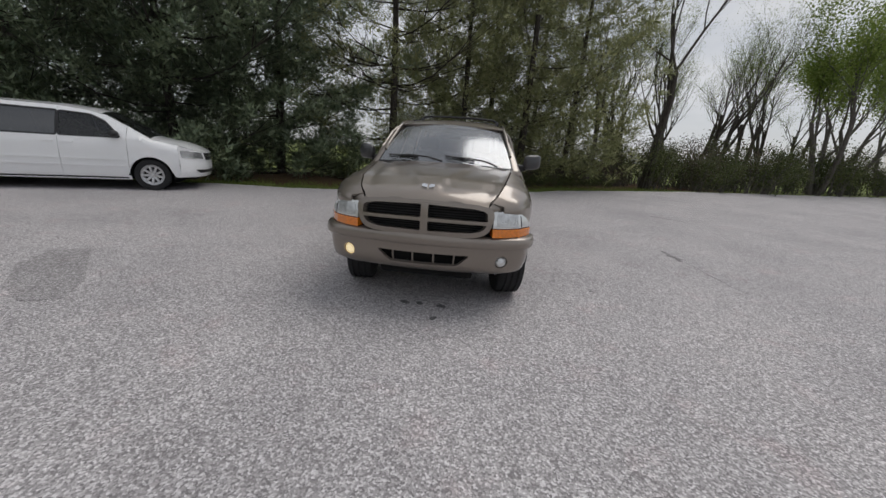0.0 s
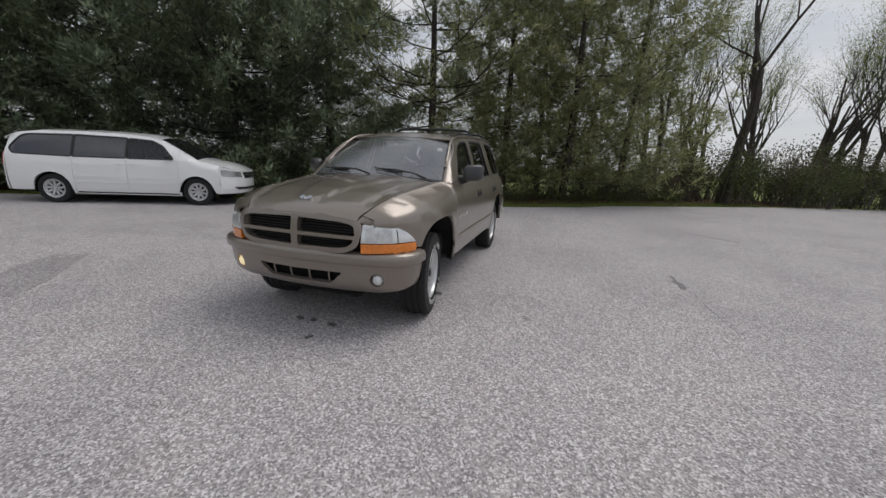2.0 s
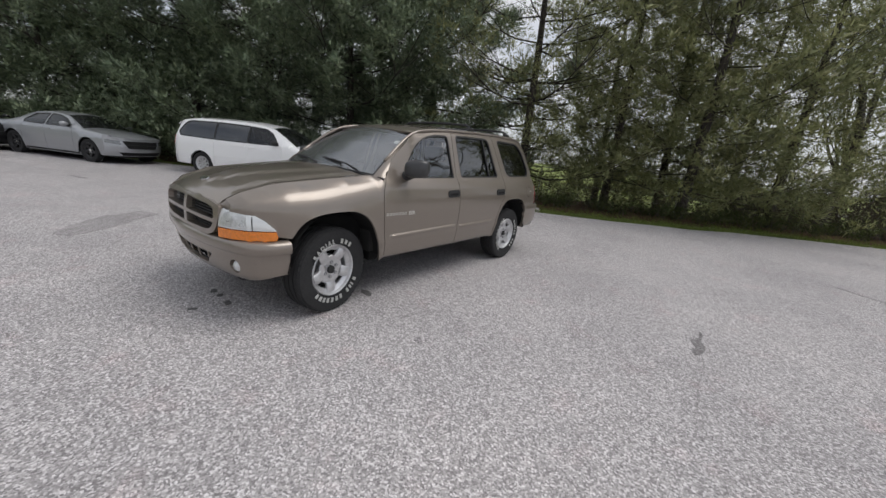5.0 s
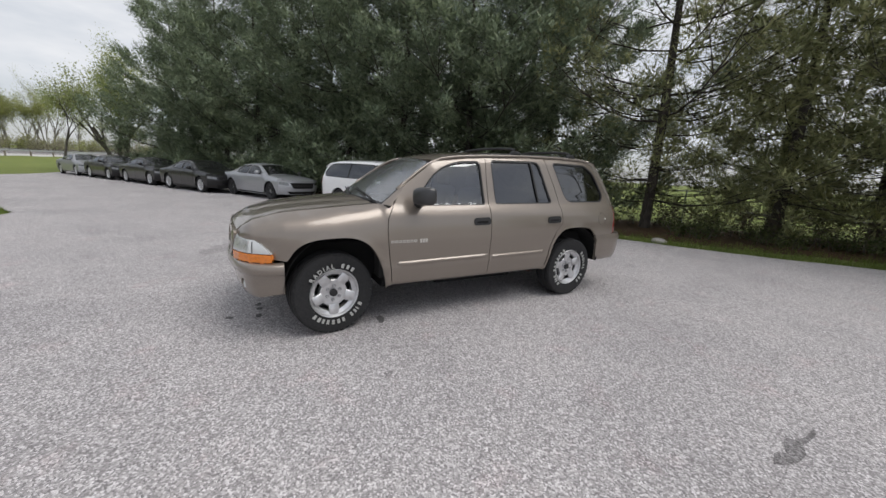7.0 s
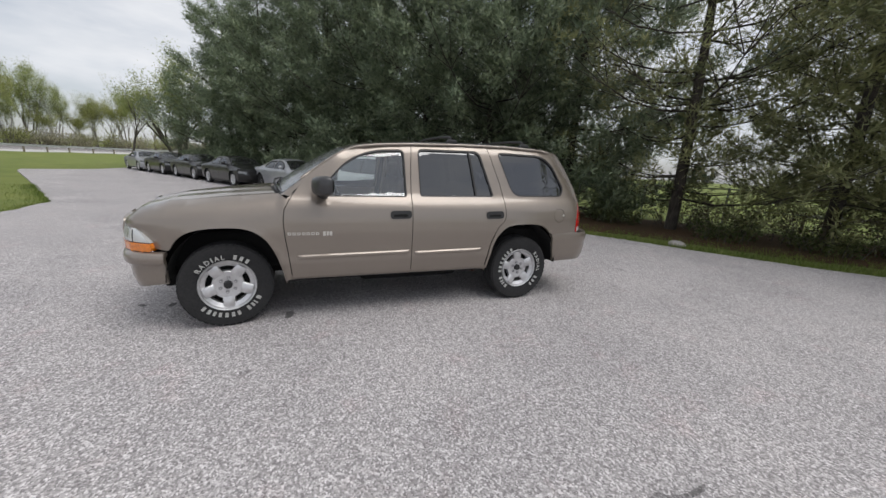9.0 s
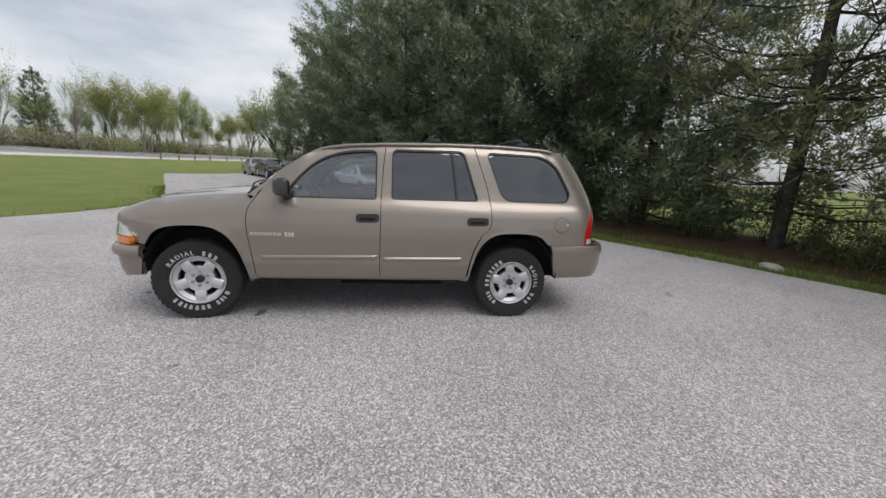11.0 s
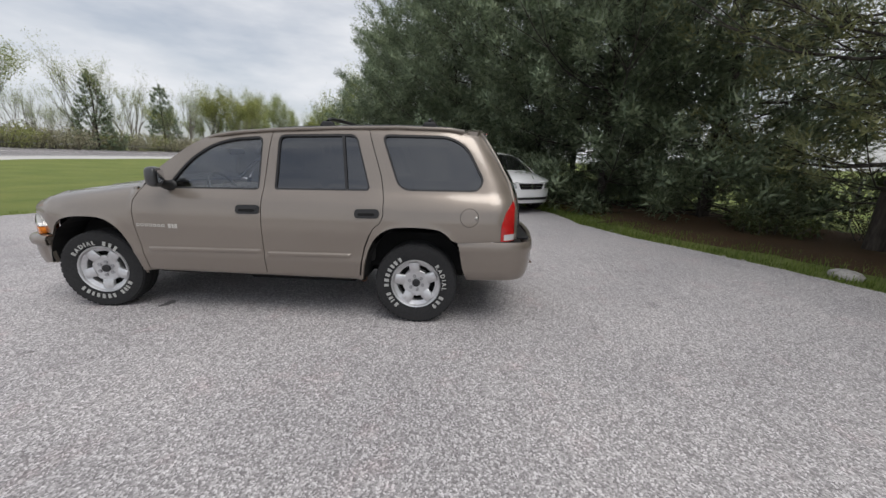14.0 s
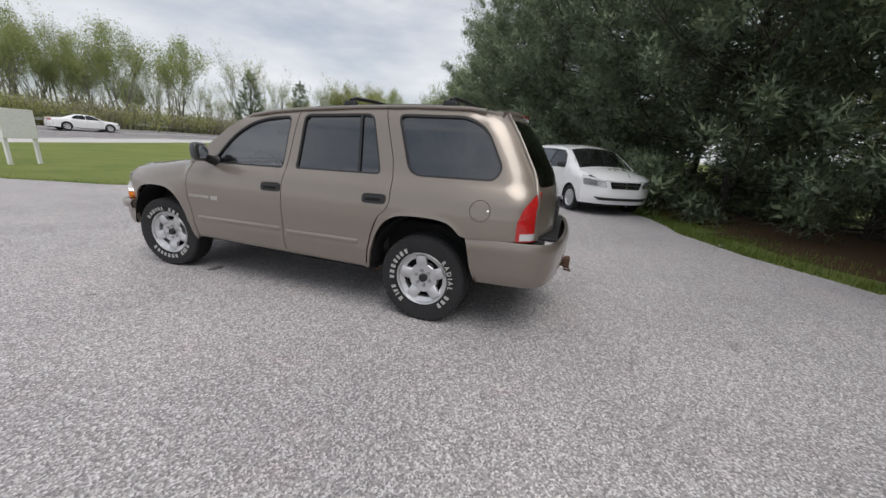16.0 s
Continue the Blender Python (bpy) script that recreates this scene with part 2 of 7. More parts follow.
def box(bm, x0, y0, z0, x1, y1, z1, bevel=0.0):
    r = bmesh.ops.create_cube(bm, size=1)
    bmesh.ops.transform(bm, verts=r["verts"], matrix=Matrix.LocRotScale(((x0 + x1) / 2, (y0 + y1) / 2, (z0 + z1) / 2), None, (x1 - x0, y1 - y0, z1 - z0)))
    if bevel:
        es = list({e for v in r["verts"] for e in v.link_edges})
        bmesh.ops.bevel(bm, geom=es, offset=bevel, segments=2, affect="EDGES", profile=0.6)
    return bm


def tube(points, radii, sides=8, bm=None, cap=True):
    """A tapered tube along points."""
    bm = bm or bmesh.new()
    rings, up = [], Vector((0.31, 0.2, 0.93))
    n = len(points)
    for i, p in enumerate(points):
        d = (Vector(points[min(i + 1, n - 1)]) - Vector(points[max(i - 1, 0)])).normalized()
        a = d.cross(up)
        if a.length < 0.05:
            a = d.cross(Vector((1, 0, 0)))
        a.normalize()
        b = d.cross(a)
        rings.append([bm.verts.new(Vector(p) + (a * math.cos(k * math.tau / sides) + b * math.sin(k * math.tau / sides)) * radii[i]) for k in range(sides)])
    for r, s in zip(rings, rings[1:]):
        for k in range(sides):
            bm.faces.new((r[k], r[(k + 1) % sides], s[(k + 1) % sides], s[k]))
    if cap:
        bm.faces.new(rings[0])
        bm.faces.new(rings[-1][::-1])
    return bm


def smoothstep(a, b, x):
    t = min(1, max(0, (x - a) / (b - a)))
    return t * t * (3 - 2 * t)


# ---- the ground, the lot, the road ----
# the edge of the asphalt below the trees, and the edge of the lawn by the road
EDGE_TREES = [(-37, -12.4), (-26, -4.9), (-18, 0.0), (-12.2, 3.0), (-9.5, 4.9), (-6.7, 6.0), (-5.2, 6.15), (-3.6, 6.85), (-2.7, 7.45), (-1.8, 8.05), (-0.9, 8.5), (-0.1, 8.95), (0.6, 9.4), (1.6, 10.2), (2.6, 10.9),
              (3.5, 12.0), (5.4, 13.5), (7.6, 15.0), (11.4, 17.7), (16, 20.2), (24, 24.4), (40, 33.5), (55, 41.7)]
EDGE_LAWN = [(0.3, -24), (-0.4, -16), (-1.06, -11.9), (-1.72, -9.27), (-2.6, -7.0), (-3.4, -6.45), (-4.5, -6.0), (-5.4, -5.6), (-6.9, -5.32), (-8.7, -5.55), (-14.6, -8.75), (-23.9, -13.95), (-25.7, -14.7), (-28, -13.2), (-30, -12.6), (-36.5, -12.6)]


ROAD_X = [-220, -130, -90, -70, -50, -35, -17, 0, 40, 200]
ROAD_Y = [40, -12, -34, -40.5, -43, -41.5, -38.5, -37.5, -37.5, -37.5]


def road_y(x):
    return lerp_table2(x, ROAD_X, ROAD_Y)


def road_z(x):
    return lerp_table2(x, [-220, -130, -90, -62, -45, -28, -20, -15, -6, 0, 40], [5.0, 3.0, 1.45, 1.15, 1.15, 1.18, 1.10, 0.95, 0.68, 0.55, 0.35])


BANK = 0.62


def road_top(x, o):
    """Height of the banked road surface at an offset across it."""
    return road_z(x) + 0.16 - BANK * min(1.0, max(0.0, (o + 6.6) / 13.2))


def lerp_table2(x, xs, ys):
    return float(np.interp(x, xs, ys))


def terrain(x, y):
    """Nearly level; the lawn climbs a little to the main road, and the wood lies a bit lower."""
    near = road_y(x) + 7.0
    rise = (road_top(x, y - road_y(x)) - 0.16) * smoothstep(near + 17, near + 1, y) - 0.14 * smoothstep(near + 0.5, near - 0.5, y) * smoothstep(near - 15.5, near - 14.5, y)
    dip = -0.35 * smoothstep(3, 14, (y - 8.5 - 0.62 * x) * 0.85) if y > 3 and x > -30 else 0.0
    return rise + dip


def build_ground():
    def axis():
        a = list(np.arange(-60, 60.1, 2.0))
        return [-1500, -800, -400, -220, -160, -140, -125, -115, -105, -97, -90, -84, -78, -72, -66] + a + [66, 72, 80, 90, 100, 120, 140, 220, 400, 800, 1500]
    xs = axis()
    vs = [(x, y, terrain(x, y) + (0.03 * noise.noise(Vector((x * 0.21, y * 0.21, 0))) if abs(x) < 61 and abs(y) < 61 else 0) - 0.05) for y in xs for x in xs]
    n = len(xs)
    fs = [(j * n + i, j * n + i + 1, j * n + n + i + 1, j * n + n + i) for j in range(n - 1) for i in range(n - 1)]
    tagged(raw_part("ground", vs, fs, TURF, smooth=True), "spring grass over gently rolling ground", "ground", kind="structure")


def wobble(points, step, amount, seed):
    """Refines an edge and makes it ragged."""
    out = []
    for (x0, y0), (x1, y1) in zip(points, points[1:]):
        k = max(1, int(math.hypot(x1 - x0, y1 - y0) / step))
        for i in range(k):
            x, y = x0 + (x1 - x0) * i / k, y0 + (y1 - y0) * i / k
            w = amount * noise.noise(Vector((x * 1.7, y * 1.7, seed))) + 0.5 * amount * noise.noise(Vector((x * 6, y * 6, seed)))
            out.append((x + w * 0.6, y + w))
    return out + [points[-1]]


def build_lot():
    trees, lawn = wobble(EDGE_TREES, 0.25, 0.10, 1.0), wobble(EDGE_LAWN, 0.3, 0.10, 2.0)
    outline = trees + [(60, 30), (60, -24), (1.5, -24)] + lawn
    bm = bmesh.new()
    top = [bm.verts.new((x, y, 0.0)) for x, y in outline]
    face = bm.faces.new(top)
    if face.normal.z < 0:
        face.normal_flip()
    r = bmesh.ops.extrude_face_region(bm, geom=[face])
    bmesh.ops.translate(bm, verts=[g for g in r["geom"] if isinstance(g, bmesh.types.BMVert)], vec=(0, 0, -0.0001))
    for v in top:
        v.co.z = -0.12
    bmesh.ops.triangulate(bm, faces=bm.faces[:])
    bmesh.ops.recalc_face_normals(bm, faces=bm.faces[:])
    tagged(part("pavement", bm, ASPHALT), "weathered grey chip-sealed asphalt parking lot", "pavement", kind="structure")


def build_road():
    xs = list(np.arange(-200, 60, 3.0))
    off = [(6.9, -0.15), (6.6, 0.0), (-6.6, 0.0), (-6.9, -0.15)]
    vs = [(x, road_y(x) + o, road_top(x, o) + dz) for x in xs for o, dz in off]
    fs = [(i * 4 + j, i * 4 + j + 1, i * 4 + j + 5, i * 4 + j + 4) for i in range(len(xs) - 1) for j in range(3)]
    tagged(raw_part("road", vs, fs, ROADTOP), "grey asphalt main road beyond the lawn", "road", kind="structure")
    for o0, o1, z in ((8.3, 6.55, 0.008), (5.9, 5.75, 0.008), (0.1, -0.1, 0.008), (-5.8, -6.0, 0.008)):
        vs = [(x, road_y(x) + o, road_top(x, o) + (z if o < 7 else -0.27)) for x in xs for o in (o0, o1)]
        fs = [(i * 2, i * 2 + 1, i * 2 + 3, i * 2 + 2) for i in range(len(xs) - 1)]
        wide = o0 > 7
        tagged(raw_part("shoulder" if wide else "road_line", vs, fs, CONCRETE if wide else WHITE_PAINT), "pale gravel shoulder along the road" if wide else "white painted road line", "road", kind="structure")


def build_guard_rail(x_a, x_b, offset, name_label):
    rail = thing("guard_rail", name_label, "guard rail")
    xs = list(np.arange(x_a, x_b, 2.0))
    prof = [(0.0, 0.50), (0.04, 0.54), (0.0, 0.60), (0.0, 0.64), (0.04, 0.70), (0.0, 0.76)]
    base = -0.02
    vs = [(x, road_y(x) + offset + d, road_top(x, offset) + base + z) for x in xs for d, z in prof]
    k = len(prof)
    fs = [(i * k + j, i * k + j + 1, (i + 1) * k + j + 1, (i + 1) * k + j) for i in range(len(xs) - 1) for j in range(k - 1)]
    raw_part("rail", vs, fs, STEEL, rail)
    for x in xs[::2]:
        part("post", box(bmesh.new(), x - 0.08, road_y(x) + offset - 0.2, road_top(x, offset) - 0.4, x + 0.08, road_y(x) + offset - 0.03, road_top(x, offset) + base + 0.74), POST_WOOD, rail)


def build_litter():
    """A bed of brown needles between the grass edge and the trunks."""
    line = [(x, y) for x, y in EDGE_TREES if -27 < x < 17]
    inner, outer = [], []
    for x, y in wobble(line, 0.5, 0.25, 5.0):
        inner.append((x - 0.45, y + 1.0 + 0.5 * noise.noise(Vector((x, y, 4)))))
        outer.append((x - 3.2, y + 6.0))
    vs = [(x, y, terrain(x, y) - 0.012) for x, y in inner] + [(x, y, terrain(x, y) - 0.012) for x, y in outer]
    n = len(inner)
    vs2 = []
    rows = 8
    for r in range(rows + 1):
        for i in range(n):
            x, y = inner[i][0] + (outer[i][0] - inner[i][0]) * r / rows, inner[i][1] + (outer[i][1] - inner[i][1]) * r / rows
            vs2.append((x, y, terrain(x, y) + (0.012 if r else -0.06) + 0.03 * noise.noise(Vector((x * 0.9, y * 0.9, 1)))))
    fs = [(r * n + i, r * n + i + 1, (r + 1) * n + i + 1, (r + 1) * n + i) for r in range(rows) for i in range(n - 1)]
    tagged(raw_part("needle_bed", vs2, fs, LITTER, smooth=True), "brown fallen pine needles under the trees", "ground", kind="structure")


def blades(count, place, seed, size=0.09):
    r = random.Random(seed)
    vs, fs = [], []
    for _ in range(count):
        x, y = place(r)
        z = terrain(x, y) - 0.05
        h, a, w = size * r.uniform(0.5, 1.5), r.uniform(0, 6.28), r.uniform(0.004, 0.009)
        lean = r.uniform(0, 0.6) * h
        b = len(vs)
        vs += [(x - w * math.cos(a), y - w * math.sin(a), z), (x + w * math.cos(a), y + w * math.sin(a), z), (x + lean * math.sin(a), y - lean * math.cos(a), z + h)]
        fs.append((b, b + 1, b + 2))
    return vs, fs


def along(line, r, lo, hi, out):
    k = r.randrange(len(line) - 1)
    (x0, y0), (x1, y1) = line[k], line[k + 1]
    t, d = r.random(), r.uniform(lo, hi) if r.random() < 0.6 else r.uniform(lo, lo + (hi - lo) * 0.3)
    nx, ny = -(y1 - y0), x1 - x0
    q = math.hypot(nx, ny)
    return x0 + (x1 - x0) * t + nx / q * d * out, y0 + (y1 - y0) * t + ny / q * d * out


build_ground()
build_lot()
build_road()
build_guard_rail(-150, 30, -7.6, "pale steel guard rail along the far side of the road")
build_guard_rail(-95, -57, 8.4, "galvanised guard rail on posts along the near side of the road")
build_litter()
near_line = wobble([p for p in EDGE_TREES if -13 < p[0] < 13], 0.4, 0.1, 1.0)
v, f = blades(26000, lambda r: along(near_line, r, -0.04, 1.9, 1), 3)
tagged(raw_part("grass_verge", v, f, BLADE), "fresh grass strip between asphalt and trees", "grass", kind="stuff")
lawn_line = wobble([p for p in EDGE_LAWN if -18 < p[0] and p[1] > -19], 0.4, 0.1, 2.0)
v, f = blades(9000, lambda r: along(lawn_line, r, -0.04, 0.1 + 1.4 * r.random() ** 3, 1), 4, 0.06)
tagged(raw_part("grass_lawn_edge", v, f, BLADE), "mown spring grass at the lawn edge", "grass", kind="stuff")
# stones along the broken edge of the asphalt
rs = random.Random(8)
for k in range(34):
    x, y = along(near_line, rs, -0.05, 0.25, 1)
    size = rs.uniform(0.025, 0.06)
    if k == 0:
        x, y, size = -1.42, 8.85, 0.19
    bm = bmesh.new()
    bmesh.ops.create_icosphere(bm, subdivisions=2 if k == 0 else 1, radius=size)
    for q in bm.verts:
        q.co *= 1 + 0.35 * noise.noise(q.co * 9 / size * 0.1 + Vector((k, 0, 0)))
        q.co.z *= 0.45
    ob = part("stone", bm, STONE, smooth=k == 0)
    ob.location = (x, y, -0.01 if k else 0.0)
    tagged(ob, "pale flat stone lying at the asphalt edge", "stone", "edge stones")


def blot(name, label, points, mat, seed, z=0.004, ragged=1.0):
    """A thin flat patch on the asphalt with a ragged rim."""
    out = []
    n = len(points)
    for i in range(n):
        a, b = Vector(points[i]), Vector(points[(i + 1) % n])
        k = max(2, int((b - a).length / (0.06 if ragged > 0.6 else 0.025)))
        for j in range(k):
            q = a.lerp(b, j / k)
            w = ragged * (0.035 * noise.noise(Vector((q.x * 7, q.y * 7, seed))) + 0.02 * noise.noise(Vector((q.x * 23, q.y * 23, seed))))
            out.append((q.x + w, q.y - w))
    bm = bmesh.new()
    lo, hi = [bm.verts.new((x, y, -0.002)) for x, y in out], [bm.verts.new((x, y, z)) for x, y in out]
    bm.faces.new(hi)
    for i in range(len(out)):
        bm.faces.new((lo[i], lo[(i + 1) % len(out)], hi[(i + 1) % len(out)], hi[i]))
    bmesh.ops.triangulate(bm, faces=bm.faces[:])
    bmesh.ops.recalc_face_normals(bm, faces=bm.faces[:])
    return tagged(part(name, bm, mat), label, "asphalt patch")


blot("asphalt_patch", "darker worn patch in the grey asphalt", [(-3.35, -1.15), (-3.87, -0.70), (-4.1, -0.25), (-3.82, -0.06), (-3.0, -0.82), (-2.75, -1.18), (-2.95, -1.32)], DARK_PATCH, 1)
for k, (x, y, sx, sy) in enumerate([(-0.16, -0.57, 0.05, 0.03), (-0.03, -0.57, 0.04, 0.03), (0.16, -0.58, 0.06, 0.035), (0.13, -0.83, 0.05, 0.045), (0.69, 0.48, 0.10, 0.05), (0.10, 5.42, 0.13, 0.07), (1.53, 3.68, 0.05, 0.035),
                                     (1.31, 3.5, 0.04, 0.03), (0.71, 3.9, 0.06, 0.03), (1.64, 0.21, 0.05, 0.04), (0.79, 4.55, 0.05, 0.03)]):
    blot("oil_spot", "small dark oil spot on the asphalt", [(x + sx * 0.75 * math.cos(a), y + sy * 0.75 * math.sin(a)) for a in np.linspace(0, math.tau, 9)[:-1]], DARK_SPOT if k < 5 else DARK_PATCH, 3 + k)
blot("tar_patch", "dark ragged tar patch on the asphalt", [(3.34, 1.80), (3.31, 1.90), (3.345, 1.97), (3.30, 2.06), (3.285, 2.13), (3.315, 2.16), (3.34, 2.26), (3.335, 2.40), (3.36, 2.38), (3.365, 2.24), (3.36, 2.14), (3.40, 2.06), (3.405, 1.95), (3.375, 1.84)], TARRED, 21, ragged=0.2)
CRACK = [(3.40, 1.80), (3.415, 1.55), (3.40, 1.30), (3.42, 1.05), (3.41, 0.86), (3.44, 0.68), (3.47, 0.60)]
blot("asphalt_crack", "thin dark crack running through the asphalt", [(x - 0.004, y) for x, y in CRACK] + [(x + 0.004, y + 0.006) for x, y in CRACK[::-1]], DARK_PATCH, 24, 0.002, 0.25)
blot("tar_patch", "long thin tar streak on the asphalt", [(4.86, 6.55), (5.2, 6.25), (5.5, 5.95), (5.44, 5.92), (5.1, 6.2), (4.84, 6.48)], DARK_PATCH, 22, ragged=0.5)
blot("paint_mark", "worn dark paint mark on the asphalt", [(-8.9, -0.45), (-8.45, -0.25), (-8.43, -0.29), (-8.88, -0.50)], DARK_SPOT, 25, ragged=0.2)


# ---- car materials ----
TAN = car_paint("tan_metallic_paint", (0.252, 0.216, 0.184), 0.55, 0.30, 1.0, 0.10)
CAR_WHITE = car_paint("white_car_paint", (0.90, 0.90, 0.91), 0.0, 0.25, 0.9, 0.02)
CAR_GREY = car_paint("silver_grey_paint", (0.36, 0.37, 0.39), 0.45, 0.32, 0.9, 0.04)
CAR_BLACK = car_paint("black_car_paint", (0.005, 0.005, 0.006), 0.0, 0.3, 0.7, 0.004)
RUBBER = plain("tyre_rubber", (0.019, 0.019, 0.020), 0.9, grain=60, vary=0.3, bump=0.25)
TRIM = plain("black_plastic", (0.015, 0.015, 0.016), 0.5, grain=90, vary=0.2)
# black plastic with its base lifted to carry some sky reflection
MIRROR_CASE = plain("sky_lit_black_plastic", (0.035, 0.035, 0.037), 0.32, coat=0.3, grain=90, vary=0.15)
BOWL = plain("lamp_bowl", (0.55, 0.56, 0.56), 0.30, 0.5, grain=30, vary=0.25)
NUT = plain("wheel_nut_steel", (0.36, 0.36, 0.37), 0.4, 0.7)
# near-black: deep shade of wells, recesses and underside put into the colour
DARK = plain("shade_black", (0.004, 0.004, 0.004), 0.95, grain=14, vary=0.4)
ALLOY = plain("cast_alloy", (0.62, 0.62, 0.63), 0.38, 0.75, grain=25, vary=0.1)
STEELRIM = plain("black_steel_rim", (0.03, 0.03, 0.032), 0.5, 0.3)
CHROME = plain("chrome", (0.75, 0.76, 0.78), 0.12, 1.0, vary=0.05)
LETTER = plain("white_tyre_letters", (0.40, 0.40, 0.385), 0.8, grain=50, vary=0.25)
BADGE = plain("silver_badge", (0.62, 0.6, 0.56), 0.35, 0.6)
SEAT = plain("grey_seat_cloth", (0.055, 0.053, 0.05), 0.95, grain=120, vary=0.2)
DASH = plain("dark_dash", (0.03, 0.029, 0.028), 0.8, grain=80)
PAPER = plain("white_paper", (0.75, 0.75, 0.74), 0.8)
RUST = plain("rusty_hitch_steel", (0.11, 0.06, 0.04), 0.9, 0.1, grain=40, vary=0.5, bump=0.3)
CLEAR = glass("clear_car_glass", (0.84, 0.90, 0.89), film=0.0, ior=2.3)
# film brightens the screen in place of sky and dash reflections
SCREEN = glass("windscreen_glass", (0.66, 0.72, 0.71), 0.16, film=0.14, ior=2.5)
PRIVACY = glass("privacy_glass", (0.03, 0.03, 0.034), ior=2.1)
CAR_SCREEN = glass("car_screen_glass", (0.22, 0.24, 0.24), 0.02, film=0.02, ior=1.75)
CAR_CLEAR = glass("car_side_glass", (0.20, 0.22, 0.23), 0.01, ior=1.6)
DARK_LENS = plain("smoked_lamp_lens", (0.16, 0.165, 0.17), 0.14, 0.5, coat=1.0, grain=20, vary=0.5)
HEAD_LENS = plain("pale_lamp_lens", (0.40, 0.41, 0.42), 0.14, 0.5, coat=1.0, grain=16, vary=0.4)
AMBER = plain("amber_lens", (0.75, 0.21, 0.015), 0.18, coat=1.0, grain=60, vary=0.2)
RED_LENS = plain("red_lens", (0.42, 0.012, 0.012), 0.16, coat=1.0, grain=70, vary=0.25)
LENS = plain("clear_lamp_lens", (0.66, 0.67, 0.67), 0.16, 0.35, coat=1.0, grain=12, vary=0.06)
m, n, l, p = material("lit_fog_lamp")
p.inputs["Base Color"].default_value = (0.9, 0.8, 0.55, 1)
p.inputs["Emission Color"].default_value = (1.0, 0.78, 0.42, 1)
p.inputs["Emission Strength"].default_value = 0.7
LIT = m


# ---- sheet-metal panels ----
def lerp_table(x, xs, ys):
    return float(np.interp(x, xs, ys))


def inside(px, py, poly):
    """Which of the points lie in the polygon."""
    c = np.zeros(len(px), bool)
    n = len(poly)
    for i in range(n):
        (x0, y0), (x1, y1) = poly[i], poly[(i + 1) % n]
        if y0 == y1:
            continue
        c ^= ((y0 > py) != (y1 > py)) & (px < (x1 - x0) * (py - y0) / (y1 - y0) + x0)
    return c


def resample(poly, step):
    out, n = [], len(poly)
    for i in range(n):
        a, b = poly[i], poly[(i + 1) % n]
        k = max(1, int(round(math.hypot(b[0] - a[0], b[1] - a[1]) / step)))
        out += [(a[0] + (b[0] - a[0]) * j / k, a[1] + (b[1] - a[1]) * j / k) for j in range(k)]
    return out


def rounded(poly, radius, seg=5):
    """The polygon with its corners rounded; radius is one number or one for each corner."""
    out, n = [], len(poly)
    for i in range(n):
        r = radius[i] if isinstance(radius, (list, tuple)) else radius
        p0, p1, p2 = Vector(poly[i - 1]), Vector(poly[i]), Vector(poly[(i + 1) % n])
        r = min(r, (p0 - p1).length * 0.48, (p2 - p1).length * 0.48)
        if r <= 1e-4:
            out.append(tuple(p1))
            continue
        a, b = p1 + (p0 - p1).normalized() * r, p1 + (p2 - p1).normalized() * r
        for k in range(seg + 1):
            t = k / seg
            q = a * (1 - t) ** 2 + p1 * 2 * t * (1 - t) + b * t * t
            out.append((q.x, q.y))
    return out


def grow(poly, d):
    """The polygon moved outwards by d."""
    n = len(poly)
    area = sum(poly[i - 1][0] * poly[i][1] - poly[i][0] * poly[i - 1][1] for i in range(n))
    s, out = (1 if area > 0 else -1), []
    for i in range(n):
        a, b, c = Vector(poly[i - 1]), Vector(poly[i]), Vector(poly[(i + 1) % n])
        u, v = (b - a), (c - b)
        if u.length < 1e-9 or v.length < 1e-9:
            out.append(tuple(b))
            continue
        u.normalize(), v.normalize()
        nn = Vector((u.y + v.y, -(u.x + v.x)))
        if nn.length < 1e-6:
            nn = Vector((u.y, -u.x))
        nn.normalize()
        k = max(0.5, nn.dot(Vector((u.y, -u.x))))
        q = b + nn * (s * d / k)
        out.append((q.x, q.y))
    return out


def circle(cx, cy, r, n=28, a0=0.0, a1=360.0):
    full = abs(a1 - a0) >= 359.9
    return [(cx + r * math.cos(radians(a0 + (a1 - a0) * k / (n if full else n - 1))), cy + r * math.sin(radians(a0 + (a1 - a0) * k / (n if full else n - 1)))) for k in range(n)]


